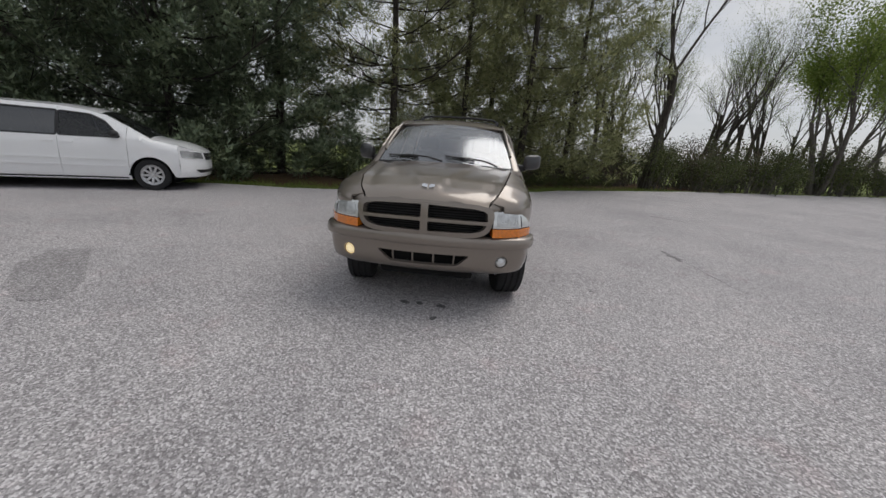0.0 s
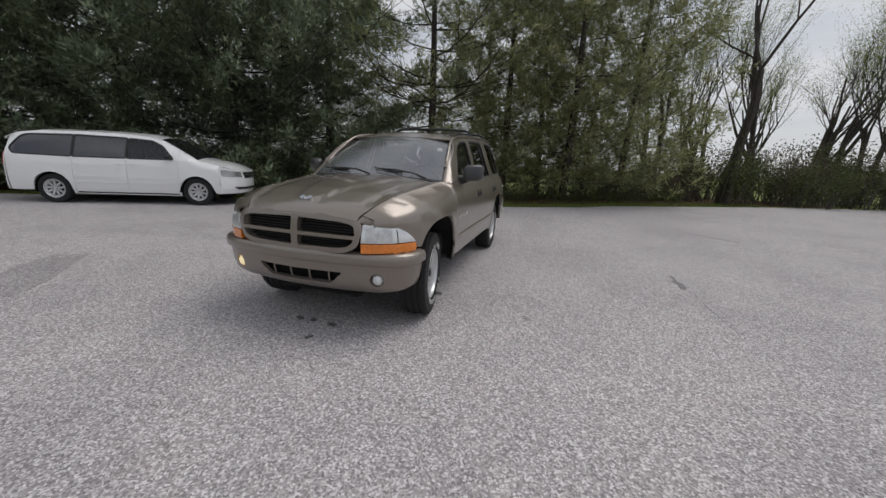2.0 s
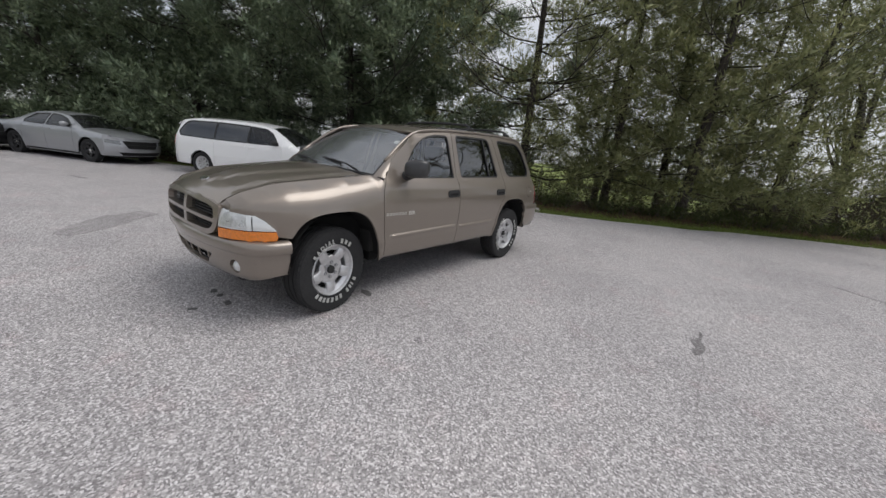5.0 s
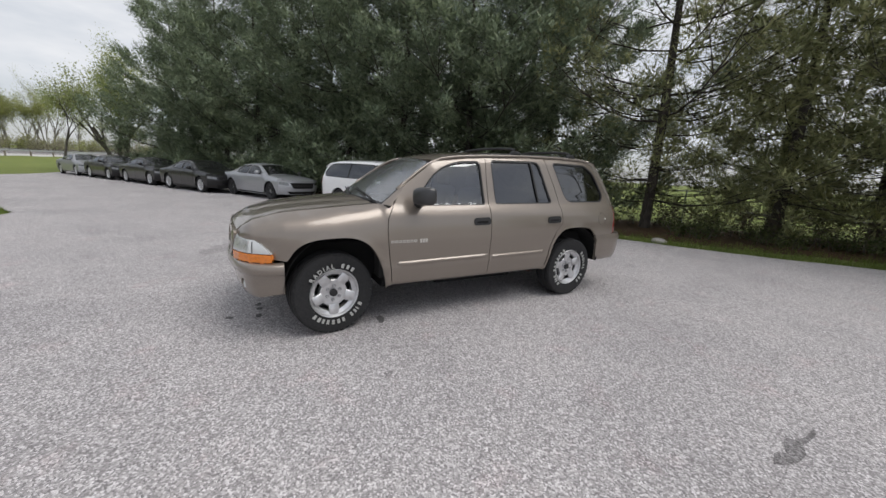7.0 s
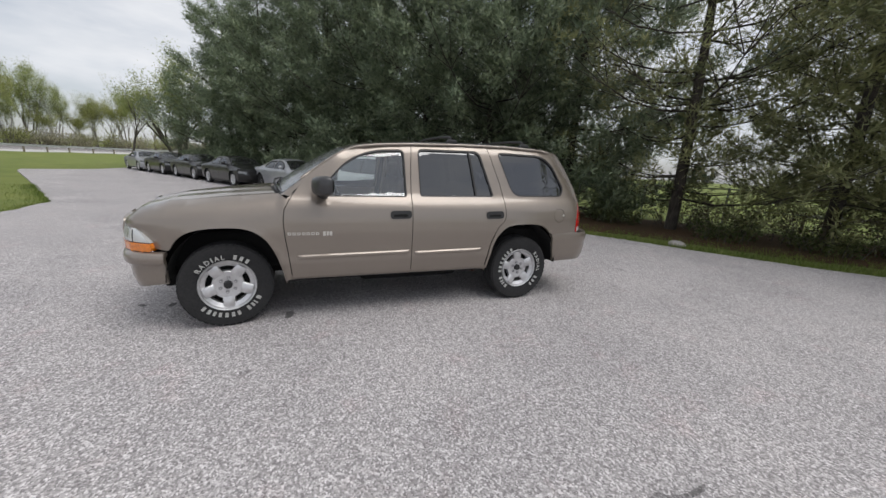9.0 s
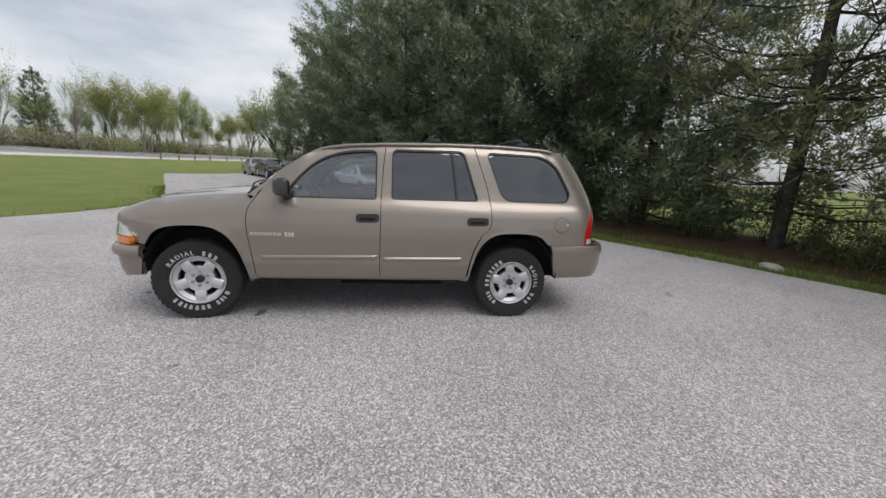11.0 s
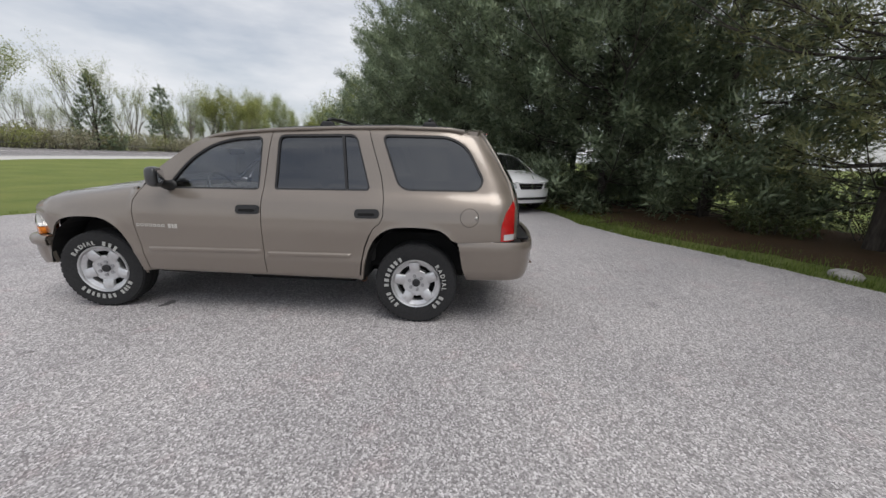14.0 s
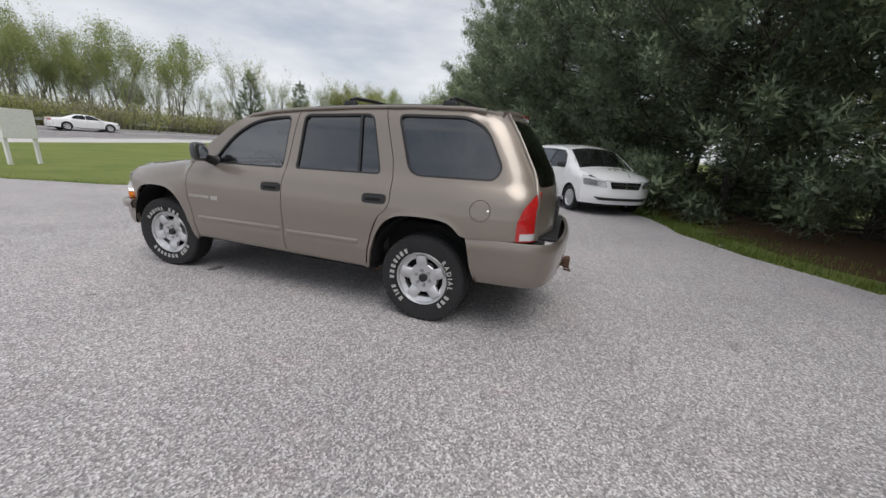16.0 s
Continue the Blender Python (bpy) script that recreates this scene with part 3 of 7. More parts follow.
def panel(poly, surf, toward, holes=(), step=0.05, edge=0.03, thick=0.018, lift=0.0):
    """A curved sheet over a flat outline: surf maps the outline's plane into space. Its rim is turned in by thick."""
    from mathutils.geometry import delaunay_2d_cdt
    loops = [resample(poly, edge)] + [resample(h, edge) for h in holes]
    pts, segs = [], []
    for lp in loops:
        b = len(pts)
        pts += lp
        segs += [(b + i, b + (i + 1) % len(lp)) for i in range(len(lp))]
    arr = np.array(poly)
    gx = np.arange(arr[:, 0].min() + step / 2, arr[:, 0].max(), step)
    gy = np.arange(arr[:, 1].min() + step / 2, arr[:, 1].max(), step)
    if len(gx) and len(gy):
        X, Y = (a.ravel() for a in np.meshgrid(gx, gy))
        ok = inside(X, Y, loops[0])
        for h in loops[1:]:
            ok &= ~inside(X, Y, h)
        X, Y = X[ok], Y[ok]
        b = np.array(pts)
        if len(X):
            near = np.min((X[:, None] - b[None, :, 0]) ** 2 + (Y[:, None] - b[None, :, 1]) ** 2, axis=1)
            keep = near > (0.4 * step) ** 2
            pts += list(zip(X[keep].tolist(), Y[keep].tolist()))
    v2, _, f2, _, _, _ = delaunay_2d_cdt([Vector(p) for p in pts], segs, [], 0, 1e-6)
    c = np.array([[sum(v2[i][k] for i in f) / 3 for k in (0, 1)] for f in f2])
    ok = inside(c[:, 0], c[:, 1], loops[0])
    for h in loops[1:]:
        ok &= ~inside(c[:, 0], c[:, 1], h)
    bm = bmesh.new()
    soft = bm.verts.layers.float_vector.new("soft")
    vs = [bm.verts.new(surf(v[0], v[1])) for v in v2]
    h = 0.022
    for q, v in zip(vs, v2):
        du = Vector(surf(v[0] + h, v[1])) - Vector(surf(v[0] - h, v[1]))
        dv = Vector(surf(v[0], v[1] + h)) - Vector(surf(v[0], v[1] - h))
        q[soft] = du.cross(dv).normalized()
    for f, o in zip(f2, ok):
        if o:
            try:
                bm.faces.new([vs[i] for i in f])
            except ValueError:
                pass
    bmesh.ops.delete(bm, geom=[v for v in bm.verts if not v.link_faces], context="VERTS")
    bm.normal_update()
    toward = Vector(toward)
    if sum(f.normal.dot(toward) * f.calc_area() for f in bm.faces) < 0:
        bmesh.ops.reverse_faces(bm, faces=bm.faces[:])
        bm.normal_update()
    if lift:
        moves = [(v, v.normal * lift) for v in bm.verts]
        for v, d in moves:
            v.co += d
    if thick:
        rim = [e for e in bm.edges if len(e.link_faces) == 1]
        low = {}
        for e in rim:
            for v in e.verts:
                if v not in low:
                    low[v] = v.normal.copy()
        low = {v: bm.verts.new(v.co - nn * thick) for v, nn in low.items()}
        for e in rim:
            lp = e.link_loops[0]
            a, b = lp.vert, lp.link_loop_next.vert
            bm.faces.new((b, a, low[a], low[b]))
        for e in rim:
            e.smooth = False
    return bm


def sheet(name, poly, surf, toward, mat, parent, label="", **kw):
    ob = part(name, panel(poly, surf, toward, **kw), mat, parent, label, smooth=True)
    me = ob.data
    soft = [Vector(q.vector) for q in me.attributes["soft"].data]
    me.attributes.remove(me.attributes["soft"])
    loops = []
    for f in me.polygons:
        rim = any(soft[i].length < 0.5 for i in f.vertices)
        for i in f.vertices:
            q = soft[i] if soft[i].dot(f.normal) >= 0 else -soft[i]
            loops.append(tuple(f.normal if rim or q.dot(f.normal) < 0.6 else q))
    me.normals_split_custom_set(loops)
    return ob


def mirrored(surf):
    return lambda a, b: (lambda q: (-q[0], q[1], q[2]))(surf(a, b))


def lathe(profile, axis_x=True, seg=40):
    """A turned body about the x axis: profile is a list of (x, radius)."""
    bm = bmesh.new()
    rings = [[bm.verts.new((x, r * math.cos(k * math.tau / seg), r * math.sin(k * math.tau / seg))) for k in range(seg)] for x, r in profile]
    for a, b in zip(rings, rings[1:]):
        for k in range(seg):
            bm.faces.new((a[k], a[(k + 1) % seg], b[(k + 1) % seg], b[k]))
    bmesh.ops.recalc_face_normals(bm, faces=bm.faces[:])
    return bm


def flat_ring(bm, x, r0, r1, a0, a1, depth, seg=6):
    """A raised bar on a wheel's face, between two radii and two angles."""
    vs = []
    for k in range(seg + 1):
        a = radians(a0 + (a1 - a0) * k / seg)
        vs.append([bm.verts.new((xx, rr * math.sin(a), rr * math.cos(a))) for xx, rr in ((x, r0), (x + depth, r0), (x + depth, r1), (x, r1))])
    for p0, p1 in zip(vs, vs[1:]):
        for j in range(3):
            bm.faces.new((p0[j], p0[j + 1], p1[j + 1], p1[j]))
    bm.faces.new(vs[0])
    bm.faces.new(vs[-1][::-1])
    return bm


def smooth_by_angle(ob, deg=35):
    me = ob.data
    bm = bmesh.new()
    bm.from_mesh(me)
    for f in bm.faces:
        f.smooth = True
    for e in bm.edges:
        e.smooth = e.calc_face_angle(0.0) < radians(deg)
    bm.to_mesh(me)
    bm.free()
    return ob


def word_on_tyre(text, x, r0, high, mid, parent):
    """Raised letters bent round the side wall; mid is the angle of the word's middle, clockwise from the top."""
    cu = bpy.data.curves.new("raised_word", "FONT")
    cu.body, cu.size, cu.align_x, cu.extrude, cu.offset = text, high * 1.37, "CENTER", 0.003, 0.0012
    cu.resolution_u, cu.space_character = 2, 1.45
    flat = new("raised_word", cu)
    me = bpy.data.meshes.new_from_object(flat)
    bpy.data.objects.remove(flat)
    for v in me.vertices:
        a = radians(mid) + v.co.x / (r0 + high * 0.5)
        v.co = (x + v.co.z, math.sin(a) * (r0 + v.co.y), math.cos(a) * (r0 + v.co.y))
    me.materials.clear()
    me.materials.append(LETTER)
    ob = new("raised_word", me)
    ob.parent = parent
    tagged(ob, "raised white letters on the tyre wall")
    return ob


def tyre(parent, R, rim_r, width, lettered=False):
    w = width / 2
    prof = [(-w * 0.8, rim_r), (-w, rim_r + (R - rim_r) * 0.45), (-w * 0.93, R * 0.95), (-w * 0.74, R * 0.993)]
    for g in (-0.45, 0.0, 0.45):
        prof += [(w * (g - 0.09), R), (w * (g - 0.06), R - 0.012), (w * (g + 0.06), R - 0.012), (w * (g + 0.09), R)]
    prof += [(w * 0.74, R * 0.993), (w * 0.93, R * 0.95), (w, rim_r + (R - rim_r) * 0.45), (w * 0.8, rim_r)]
    ob = smooth_by_angle(part("tyre", lathe(prof, seg=56), RUBBER, parent))
    # shoulder lugs
    bm = bmesh.new()
    for k in range(44):
        a = k * 360 / 44
        flat_ring(bm, w * 0.80, R * 0.955, R * 0.992, a, a + 5.6, w * 0.06, 1)
    tagged(part("shoulder_tread", bm, RUBBER, ob), kind="stuff")
    if lettered:
        r0, r1 = rim_r + (R - rim_r) * 0.16, rim_r + (R - rim_r) * 0.42
        word_on_tyre("RADIAL", w * 0.985 + 0.004, r0, r1 - r0, 24, ob)
        bm = bmesh.new()
        for start, widths in ((66, [11, 11, 10]), (170, [12, 6, 9, 10, 0, 10, 11, 11, 10, 9, 11, 10])):
            a = start
            for q in widths:
                if q:
                    flat_ring(bm, w * 0.985, r0, r1, a, a + q * 0.5, 0.006, 2)
                a += q if q else 9
        tagged(part("raised_lettering", bm, LETTER, ob, "raised white bars of tyre lettering"), kind="stuff")
    return ob


def spoke_wheel(parent, R, rim_r, width, spokes, mat, spoke_w, lettered=False, hub_mat=None, lugs=6, disc=0.52):
    """Tyre, rim with broad spokes, nuts and hub cap; its outer face looks along +x."""
    w = width / 2
    tyre(parent, R, rim_r, width, lettered)
    ob = smooth_by_angle(part("rim", lathe([(-w * 0.8, rim_r), (-w * 0.75, rim_r - 0.02), (w * 0.1, rim_r * 0.80), (w * 0.46, rim_r * 0.785), (w * 0.54, rim_r * 0.80), (w * 0.62, rim_r * 0.88), (w * 0.70, rim_r * 0.95), (w * 0.86, rim_r - 0.004), (w * 0.9, rim_r + 0.004), (w * 0.82, rim_r + 0.010)], seg=56), mat, parent))
    # backing disc added so the gaps between the spokes look shaded
    part("dark_wheel_backing", lathe([(w * 0.05, 0.0), (w * 0.05, rim_r * 0.80), (-w * 0.2, rim_r * 0.82)], seg=32), DARK, parent)
    for k in range(spokes):
        a0 = k * math.tau / spokes
        bm = bmesh.new()
        rows = []
        for s in range(6):
            q = s / 5
            rad = rim_r * (disc - 0.10 + (1.0 - disc) * q)
            half = spoke_w * (1.0 + 0.10 * (1 - q))
            x = w * (0.62 + 0.12 * math.sin(q * 2.2))
            rows.append([bm.verts.new((xx, rad * math.cos(a0) - t * math.sin(a0), rad * math.sin(a0) + t * math.cos(a0)))
                         for xx, t in ((x - 0.035, -half), (x - 0.008, -half), (x, -half * 0.78), (x + 0.001, 0), (x, half * 0.78), (x - 0.008, half), (x - 0.035, half))])
        for a, b in zip(rows, rows[1:]):
            for j in range(6):
                bm.faces.new((a[j], a[j + 1], b[j + 1], b[j]))
        bmesh.ops.recalc_face_normals(bm, faces=bm.faces[:])
        smooth_by_angle(part("spoke", bm, mat, ob), 50)
    smooth_by_angle(part("hub", lathe([(w * 0.1, rim_r * disc), (w * 0.52, rim_r * disc), (w * 0.57, rim_r * (disc - 0.03)), (w * 0.55, rim_r * 0.36), (w * 0.50, rim_r * 0.22), (w * 0.50, 0.0)], seg=36), mat, ob))
    part("hub_cap", lathe([(w * 0.45, rim_r * 0.17), (w * 0.66, rim_r * 0.155), (w * 0.69, rim_r * 0.10), (w * 0.69, 0.0)], seg=20), hub_mat or TRIM, ob)
    for k in range(lugs):
        a = (k + 0.5) * math.tau / lugs
        bm = lathe([(w * 0.5, 0.016), (w * 0.62, 0.015), (w * 0.62, 0.009), (w * 0.57, 0.0)], seg=10)
        bmesh.ops.translate(bm, verts=bm.verts, vec=(0, rim_r * 0.30 * math.cos(a), rim_r * 0.30 * math.sin(a)))
        part("wheel_nut", bm, NUT, ob)
    return ob


# ---- the tan sport utility vehicle; its nose points to -y, its left side to +x ----
ZL = [0.38, 0.45, 0.585, 0.60, 0.70, 0.82, 0.95, 1.05, 1.12]
XL = [0.845, 0.862, 0.885, 0.878, 0.884, 0.892, 0.885, 0.862, 0.828]


def suv_low(z):
    return lerp_table(z, ZL, XL)


def suv_top_x(y):      # half width where the side meets hood, screen or roof
    return lerp_table(y, [-0.75, -0.70, -0.66, -0.6, -0.4, 0.0, 0.45, 0.75, 1.0, 1.3, 2.0, 3.2, 3.6], [0.47, 0.492, 0.525, 0.56, 0.61, 0.665, 0.715, 0.665, 0.615, 0.60, 0.60, 0.60, 0.56])


def suv_top_z(y):      # height of that edge
    return lerp_table(y, [-0.75, -0.71, -0.68, -0.6, -0.39, 0.04, 0.46, 0.60, 0.80, 0.97, 1.10, 1.30, 1.64, 2.2, 2.75, 3.2, 3.36, 3.48, 3.6, 3.72, 3.9],
                      [0.885, 0.912, 0.945, 1.0, 1.066, 1.115, 1.158, 1.265, 1.415, 1.535, 1.59, 1.625, 1.655, 1.685, 1.70, 1.695, 1.675, 1.60, 1.46, 1.28, 1.0])


def suv_rear(z):       # the rear corner line in side view
    return lerp_table(z, [0.4, 0.78, 1.10, 1.27, 1.50, 1.68, 1.75], [3.80, 3.80, 3.785, 3.72, 3.59, 3.47, 3.40])


FRONT_Y = [-0.78, -0.714, -0.66, -0.61, -0.516, -0.4, -0.2, -0.02]
FRONT_X = [0.42, 0.515, 0.655, 0.725, 0.785, 0.838, 0.876, 0.888]


def suv_side(y, z):
    """A point of the left flank."""
    base = 1.12 if y > 0.46 else 0.90
    w = suv_low(min(z, base))
    if y < 0.46:                                    # fender rounds over to the hood
        w = suv_low(min(z, 0.90))
        ze, xe = suv_top_z(y), suv_top_x(y)
        zb = min(0.84, ze - 0.05)
        if z > zb:
            u = min(1, (z - zb) / (ze - zb))
            w = w + (xe - w) * (1 - math.sqrt(max(0, 1 - u ** 2.3)))
    else:
        ze, xe = suv_top_z(min(y, 3.3)), suv_top_x(min(y, 3.3))
        if y < 1.4:
            ze = lerp_table(y, [0.46, 0.9, 1.4], [1.30, 1.58, ze])
            xe = lerp_table(y, [0.46, 1.0, 1.4], [0.72, 0.63, xe])
        if z > 1.12:
            u = min(1.15, (z - 1.12) / (ze - 1.12))
            w = 0.828 + (xe - 0.828) * lerp_table(u, [0, 0.1, 0.3, 0.75, 0.9, 1.0, 1.15], [0, 0.16, 0.34, 0.69, 0.83, 1.0, 1.5])
    if y < -0.02:
        w -= 0.888 - lerp_table(y, FRONT_Y, FRONT_X) if z < 0.84 else (0.888 - lerp_table(y, FRONT_Y, FRONT_X)) * max(0, 1 - (z - 0.84) / max(0.02, suv_top_z(y) - 0.84)) ** 0.5
    if y > 3.0:
        w -= 0.05 * ((y - 3.0) / 0.8) ** 2
    back = suv_rear(z)
    if y > back - 0.22:
        w -= 0.085 * (min(0.3, y - back + 0.22) / 0.22) ** 2.4
    # rolled lips of the wheel openings
    for cy, cz, rr in ((0.04, 0.43, 0.43), (2.945, 0.44, 0.43)):
        d = math.hypot(y - cy, z - cz) - rr
        if z > 0.4 and -0.02 < d < 0.07:
            w += 0.010 * (0.5 + 0.5 * math.cos(math.pi * (d / 0.07)))
    return Vector((w, y, z))


def suv_crown(x, y):
    """A point of the hood, or of the roof."""
    xe, ze = suv_top_x(y), suv_top_z(y)
    if y < 0.5:
        yy = y - 0.045 * (abs(x) / 0.5) ** 2 * smoothstep(-0.2, -0.55, y)
        h = lerp_table(yy, [-0.80, -0.772, -0.76, -0.735, -0.69, -0.60, -0.4, 0.0, 0.3, 0.5], [0.865, 0.915, 0.938, 0.966, 0.998, 1.030, 1.084, 1.140, 1.172, 1.188])
        q = min(1, abs(x) / xe)
        z = h + (min(ze, h) - h) * q ** 2.6
        z -= 0.012 * math.exp(-((abs(x) / xe - 0.86) / 0.07) ** 2) * smoothstep(-0.74, -0.5, y)
        dome = 0.10 + 0.30 * min(1, max(0, (y + 0.62) / 0.95))
        z += 0.013 * (1 - smoothstep(0.78 * dome, 1.12 * dome, abs(x))) * smoothstep(-0.70, -0.58, y)
        return Vector((x, y, z))
    h = lerp_table(y, [1.0, 1.15, 1.3, 1.7, 2.2, 2.8, 3.2, 3.4, 3.5], [1.60, 1.645, 1.672, 1.712, 1.742, 1.755, 1.748, 1.725, 1.69])
    q = min(1, abs(x) / xe)
    return Vector((x, y, h + (ze - h) * q ** 2.4))


def suv_screen(x, v):
    """A point of the windscreen: v runs from the cowl (0) to the roof (1)."""
    half = 0.74 + (0.605 - 0.74) * v
    q = min(1.2, abs(x) / half)
    y = 0.36 + 0.66 * v + 0.10 * q ** 2 * (1 - 0.55 * v)
    z = 1.178 + 0.432 * v + 0.03 * math.sin(math.pi * v) - (0.03 + 0.035 * v) * q ** 2
    return Vector((x, y, z))


def suv_front(x, z):
    return Vector((x, lerp_table(abs(x), [0, 0.3, 0.47, 0.54, 0.6, 0.72, 0.78, 0.84], [-0.765, -0.760, -0.746, -0.722, -0.676, -0.612, -0.53, -0.44]) + 0.02 * (max(0, z - 0.78) / 0.14) ** 2, z))


def suv_back(x, z):
    q = abs(x) / 0.72
    y = lerp_table(z, [0.4, 0.80, 1.10, 1.27, 1.50, 1.68, 1.75], [3.905, 3.90, 3.885, 3.82, 3.675, 3.53, 3.46])
    return Vector((x, y - 0.13 * q ** 2.2, z))


ARCH_F = [(-0.385, 0.36), (-0.38, 0.594), (-0.36, 0.713), (-0.29, 0.811), (-0.17, 0.867), (0.04, 0.884), (0.2, 0.87), (0.32, 0.795), (0.4, 0.659), (0.455, 0.48), (0.475, 0.36)]
ARCH_R = [(2.475, 0.36), (2.515, 0.603), (2.575, 0.757), (2.68, 0.861), (2.82, 0.892), (3.1, 0.892), (3.22, 0.841), (3.31, 0.71), (3.375, 0.55), (3.4, 0.36)]


def soften(line, times=2):
    for _ in range(times):
        out = [line[0]]
        for a, b in zip(line, line[1:]):
            out += [(a[0] * 0.75 + b[0] * 0.25, a[1] * 0.75 + b[1] * 0.25), (a[0] * 0.25 + b[0] * 0.75, a[1] * 0.25 + b[1] * 0.75)]
        line = out + [line[-1]]
    return line


def strip(sf, y0, y1, profile, n=40, slope=0.0):
    """A moulding that runs along the flank: profile is a list of (height, stand-off)."""
    bm = bmesh.new()
    rows = []
    for k in range(n + 1):
        y = y0 + (y1 - y0) * k / n
        end = min(1.0, min(k, n - k) / 1.5)
        row = []
        for z, d in profile:
            q = sf(y, z + slope * (y - y0))
            row.append(bm.verts.new((q[0] + d * end * math.copysign(1.0, q[0]), q[1], q[2])))
        rows.append(row)
    for a, b in zip(rows, rows[1:]):
        for j in range(len(profile) - 1):
            bm.faces.new((a[j], a[j + 1], b[j + 1], b[j]))
    bmesh.ops.recalc_face_normals(bm, faces=bm.faces[:])
    if sum(f.normal.x * f.calc_center_median().x for f in bm.faces) < 0:
        bmesh.ops.reverse_faces(bm, faces=bm.faces[:])
    return bm


def build_suv():
    car = thing("sport_utility_vehicle", "tan metallic four-door sport utility vehicle with roof rack, parked on asphalt", "car")
    g = 0.0035
    af, ar = soften(ARCH_F), soften(ARCH_R)
    edge = [(y, suv_top_z(y) + 0.004) for y in np.arange(0.60, 3.41, 0.07)]
    seam1 = [(0.525, 0.43), (0.505, 0.60), (0.478, 0.80), (0.468, 0.93), (0.478, 1.03), (0.515, 1.10), (0.555, 1.165)]
    seam2 = [(1.655, 1.66), (1.635, 1.45), (1.622, 1.2), (1.62, 0.9), (1.62, 0.43)]
    seam3 = [(2.50, 1.70), (2.56, 1.52), (2.635, 1.30), (2.668, 1.12), (2.672, 0.98), (2.645, 0.915), (2.585, 0.865)]
    win_f = rounded([(0.765, 1.155), (0.86, 1.285), (0.99, 1.43), (1.13, 1.52), (1.30, 1.575), (1.565, 1.595), (1.568, 1.165)], [0.03, 0.1, 0.1, 0.1, 0.1, 0.05, 0.02])
    win_b = rounded([(1.725, 1.172), (1.725, 1.612), (2.395, 1.632), (2.53, 1.20), (2.52, 1.185)], [0.02, 0.05, 0.06, 0.03, 0.02])
    win_q = rounded([(2.635, 1.635), (3.20, 1.635), (3.35, 1.555), (3.50, 1.285), (3.455, 1.205), (2.80, 1.195)], [0.05, 0.10, 0.10, 0.07, 0.05, 0.10])
    # flank outlines in side view
    top_f = [(y, suv_top_z(y)) for y in np.arange(0.44, -0.705, -0.04)]
    lamp_back = [(-0.70, 0.875), (-0.66, 0.870), (-0.61, 0.858), (-0.575, 0.822), (-0.535, 0.765), (-0.505, 0.715)]
    fender = [(0.515, 0.40)] + [(y - g, z) for y, z in seam1] + [(0.50, 1.118)] + top_f + lamp_back + [(-0.37, 0.693)] + [q for q in af if q[1] > 0.70 or q[0] > 0.1][:-1] + [(0.478, 0.40)]
    up = [(y, z) for y, z in edge]
    door_f = [(0.53, 0.425)] + [(y + g, z) for y, z in seam1[1:]] + [q for q in up if 0.61 < q[0] < 1.64] + [(y - g, z) for y, z in seam2]
    door_r = [(1.62 + g, 0.43)] + [(y + g, z) for y, z in seam2[-2::-1]] + [q for q in up if 1.68 < q[0] < 2.48] + [(y - g, z) for y, z in seam3] + \
             [(2.545, 0.80), (2.505, 0.70), (2.475, 0.57), (2.452, 0.43)]
    quarter = [(2.465, 0.41), (2.487, 0.57), (2.517, 0.70), (2.557, 0.80)] + [(y + g, z) for y, z in seam3[::-1]] + [q for q in up if q[0] > 2.53] + \
              [(3.47, 1.672), (3.59, 1.495), (3.715, 1.27), (3.765, 1.125), (3.70, 1.03), (3.665, 0.92), (3.665, 0.79), (3.30, 0.775)] + [q for q in ar[::-1] if q[1] < 0.775 and q[0] > 3][:0] + \
              [q for q in ar[::-1] if not (q[0] > 3.2 and q[1] < 0.76) and q[1] > 0.40]
    for sgn in (1, -1):
        sf = suv_side if sgn > 0 else mirrored(suv_side)
        to = (sgn, 0, 0)
        sheet("fender", fender, sf, to, TAN, car, step=0.045, edge=0.025)
        d = sheet("front_door", door_f, sf, to, TAN, car, holes=[grow(win_f, 0.012)], step=0.045, edge=0.025)
        sheet("door_window", grow(win_f, 0.004), sf, to, CLEAR, d, "clear side window", step=0.05, lift=-0.018, thick=0.004)
        sheet("window_seal", grow(win_f, 0.0112), sf, to, TRIM, d, holes=[grow(win_f, -0.003)], step=0.05, edge=0.009, lift=-0.004, thick=0.02)
        b = sheet("rear_door", door_r, sf, to, TAN, car, holes=[grow(win_b, 0.012)], step=0.045, edge=0.025)
        sheet("door_window", grow(win_b, 0.004), sf, to, PRIVACY, b, "dark privacy glass", step=0.05, lift=-0.018, thick=0.004)
        sheet("window_seal", grow(win_b, 0.0112), sf, to, TRIM, b, holes=[grow(win_b, -0.003)], step=0.05, edge=0.009, lift=-0.004, thick=0.02)
        sheet("window_divider", [(2.272, 1.628), (2.295, 1.628), (2.352, 1.186), (2.330, 1.186)], sf, to, TRIM, b, step=0.1, lift=-0.003, thick=0.008)
        qp = sheet("quarter_panel", quarter, sf, to, TAN, car, holes=[grow(win_q, 0.012)] + ([circle(3.395, 0.985, 0.077, 32)] if sgn > 0 else []), step=0.045, edge=0.025)
        sheet("quarter_window", grow(win_q, 0.004), sf, to, PRIVACY, qp, "dark privacy glass", step=0.05, lift=-0.018, thick=0.004)
        sheet("window_seal", grow(win_q, 0.0112), sf, to, TRIM, qp, holes=[grow(win_q, -0.003)], step=0.05, edge=0.009, lift=-0.004, thick=0.02)
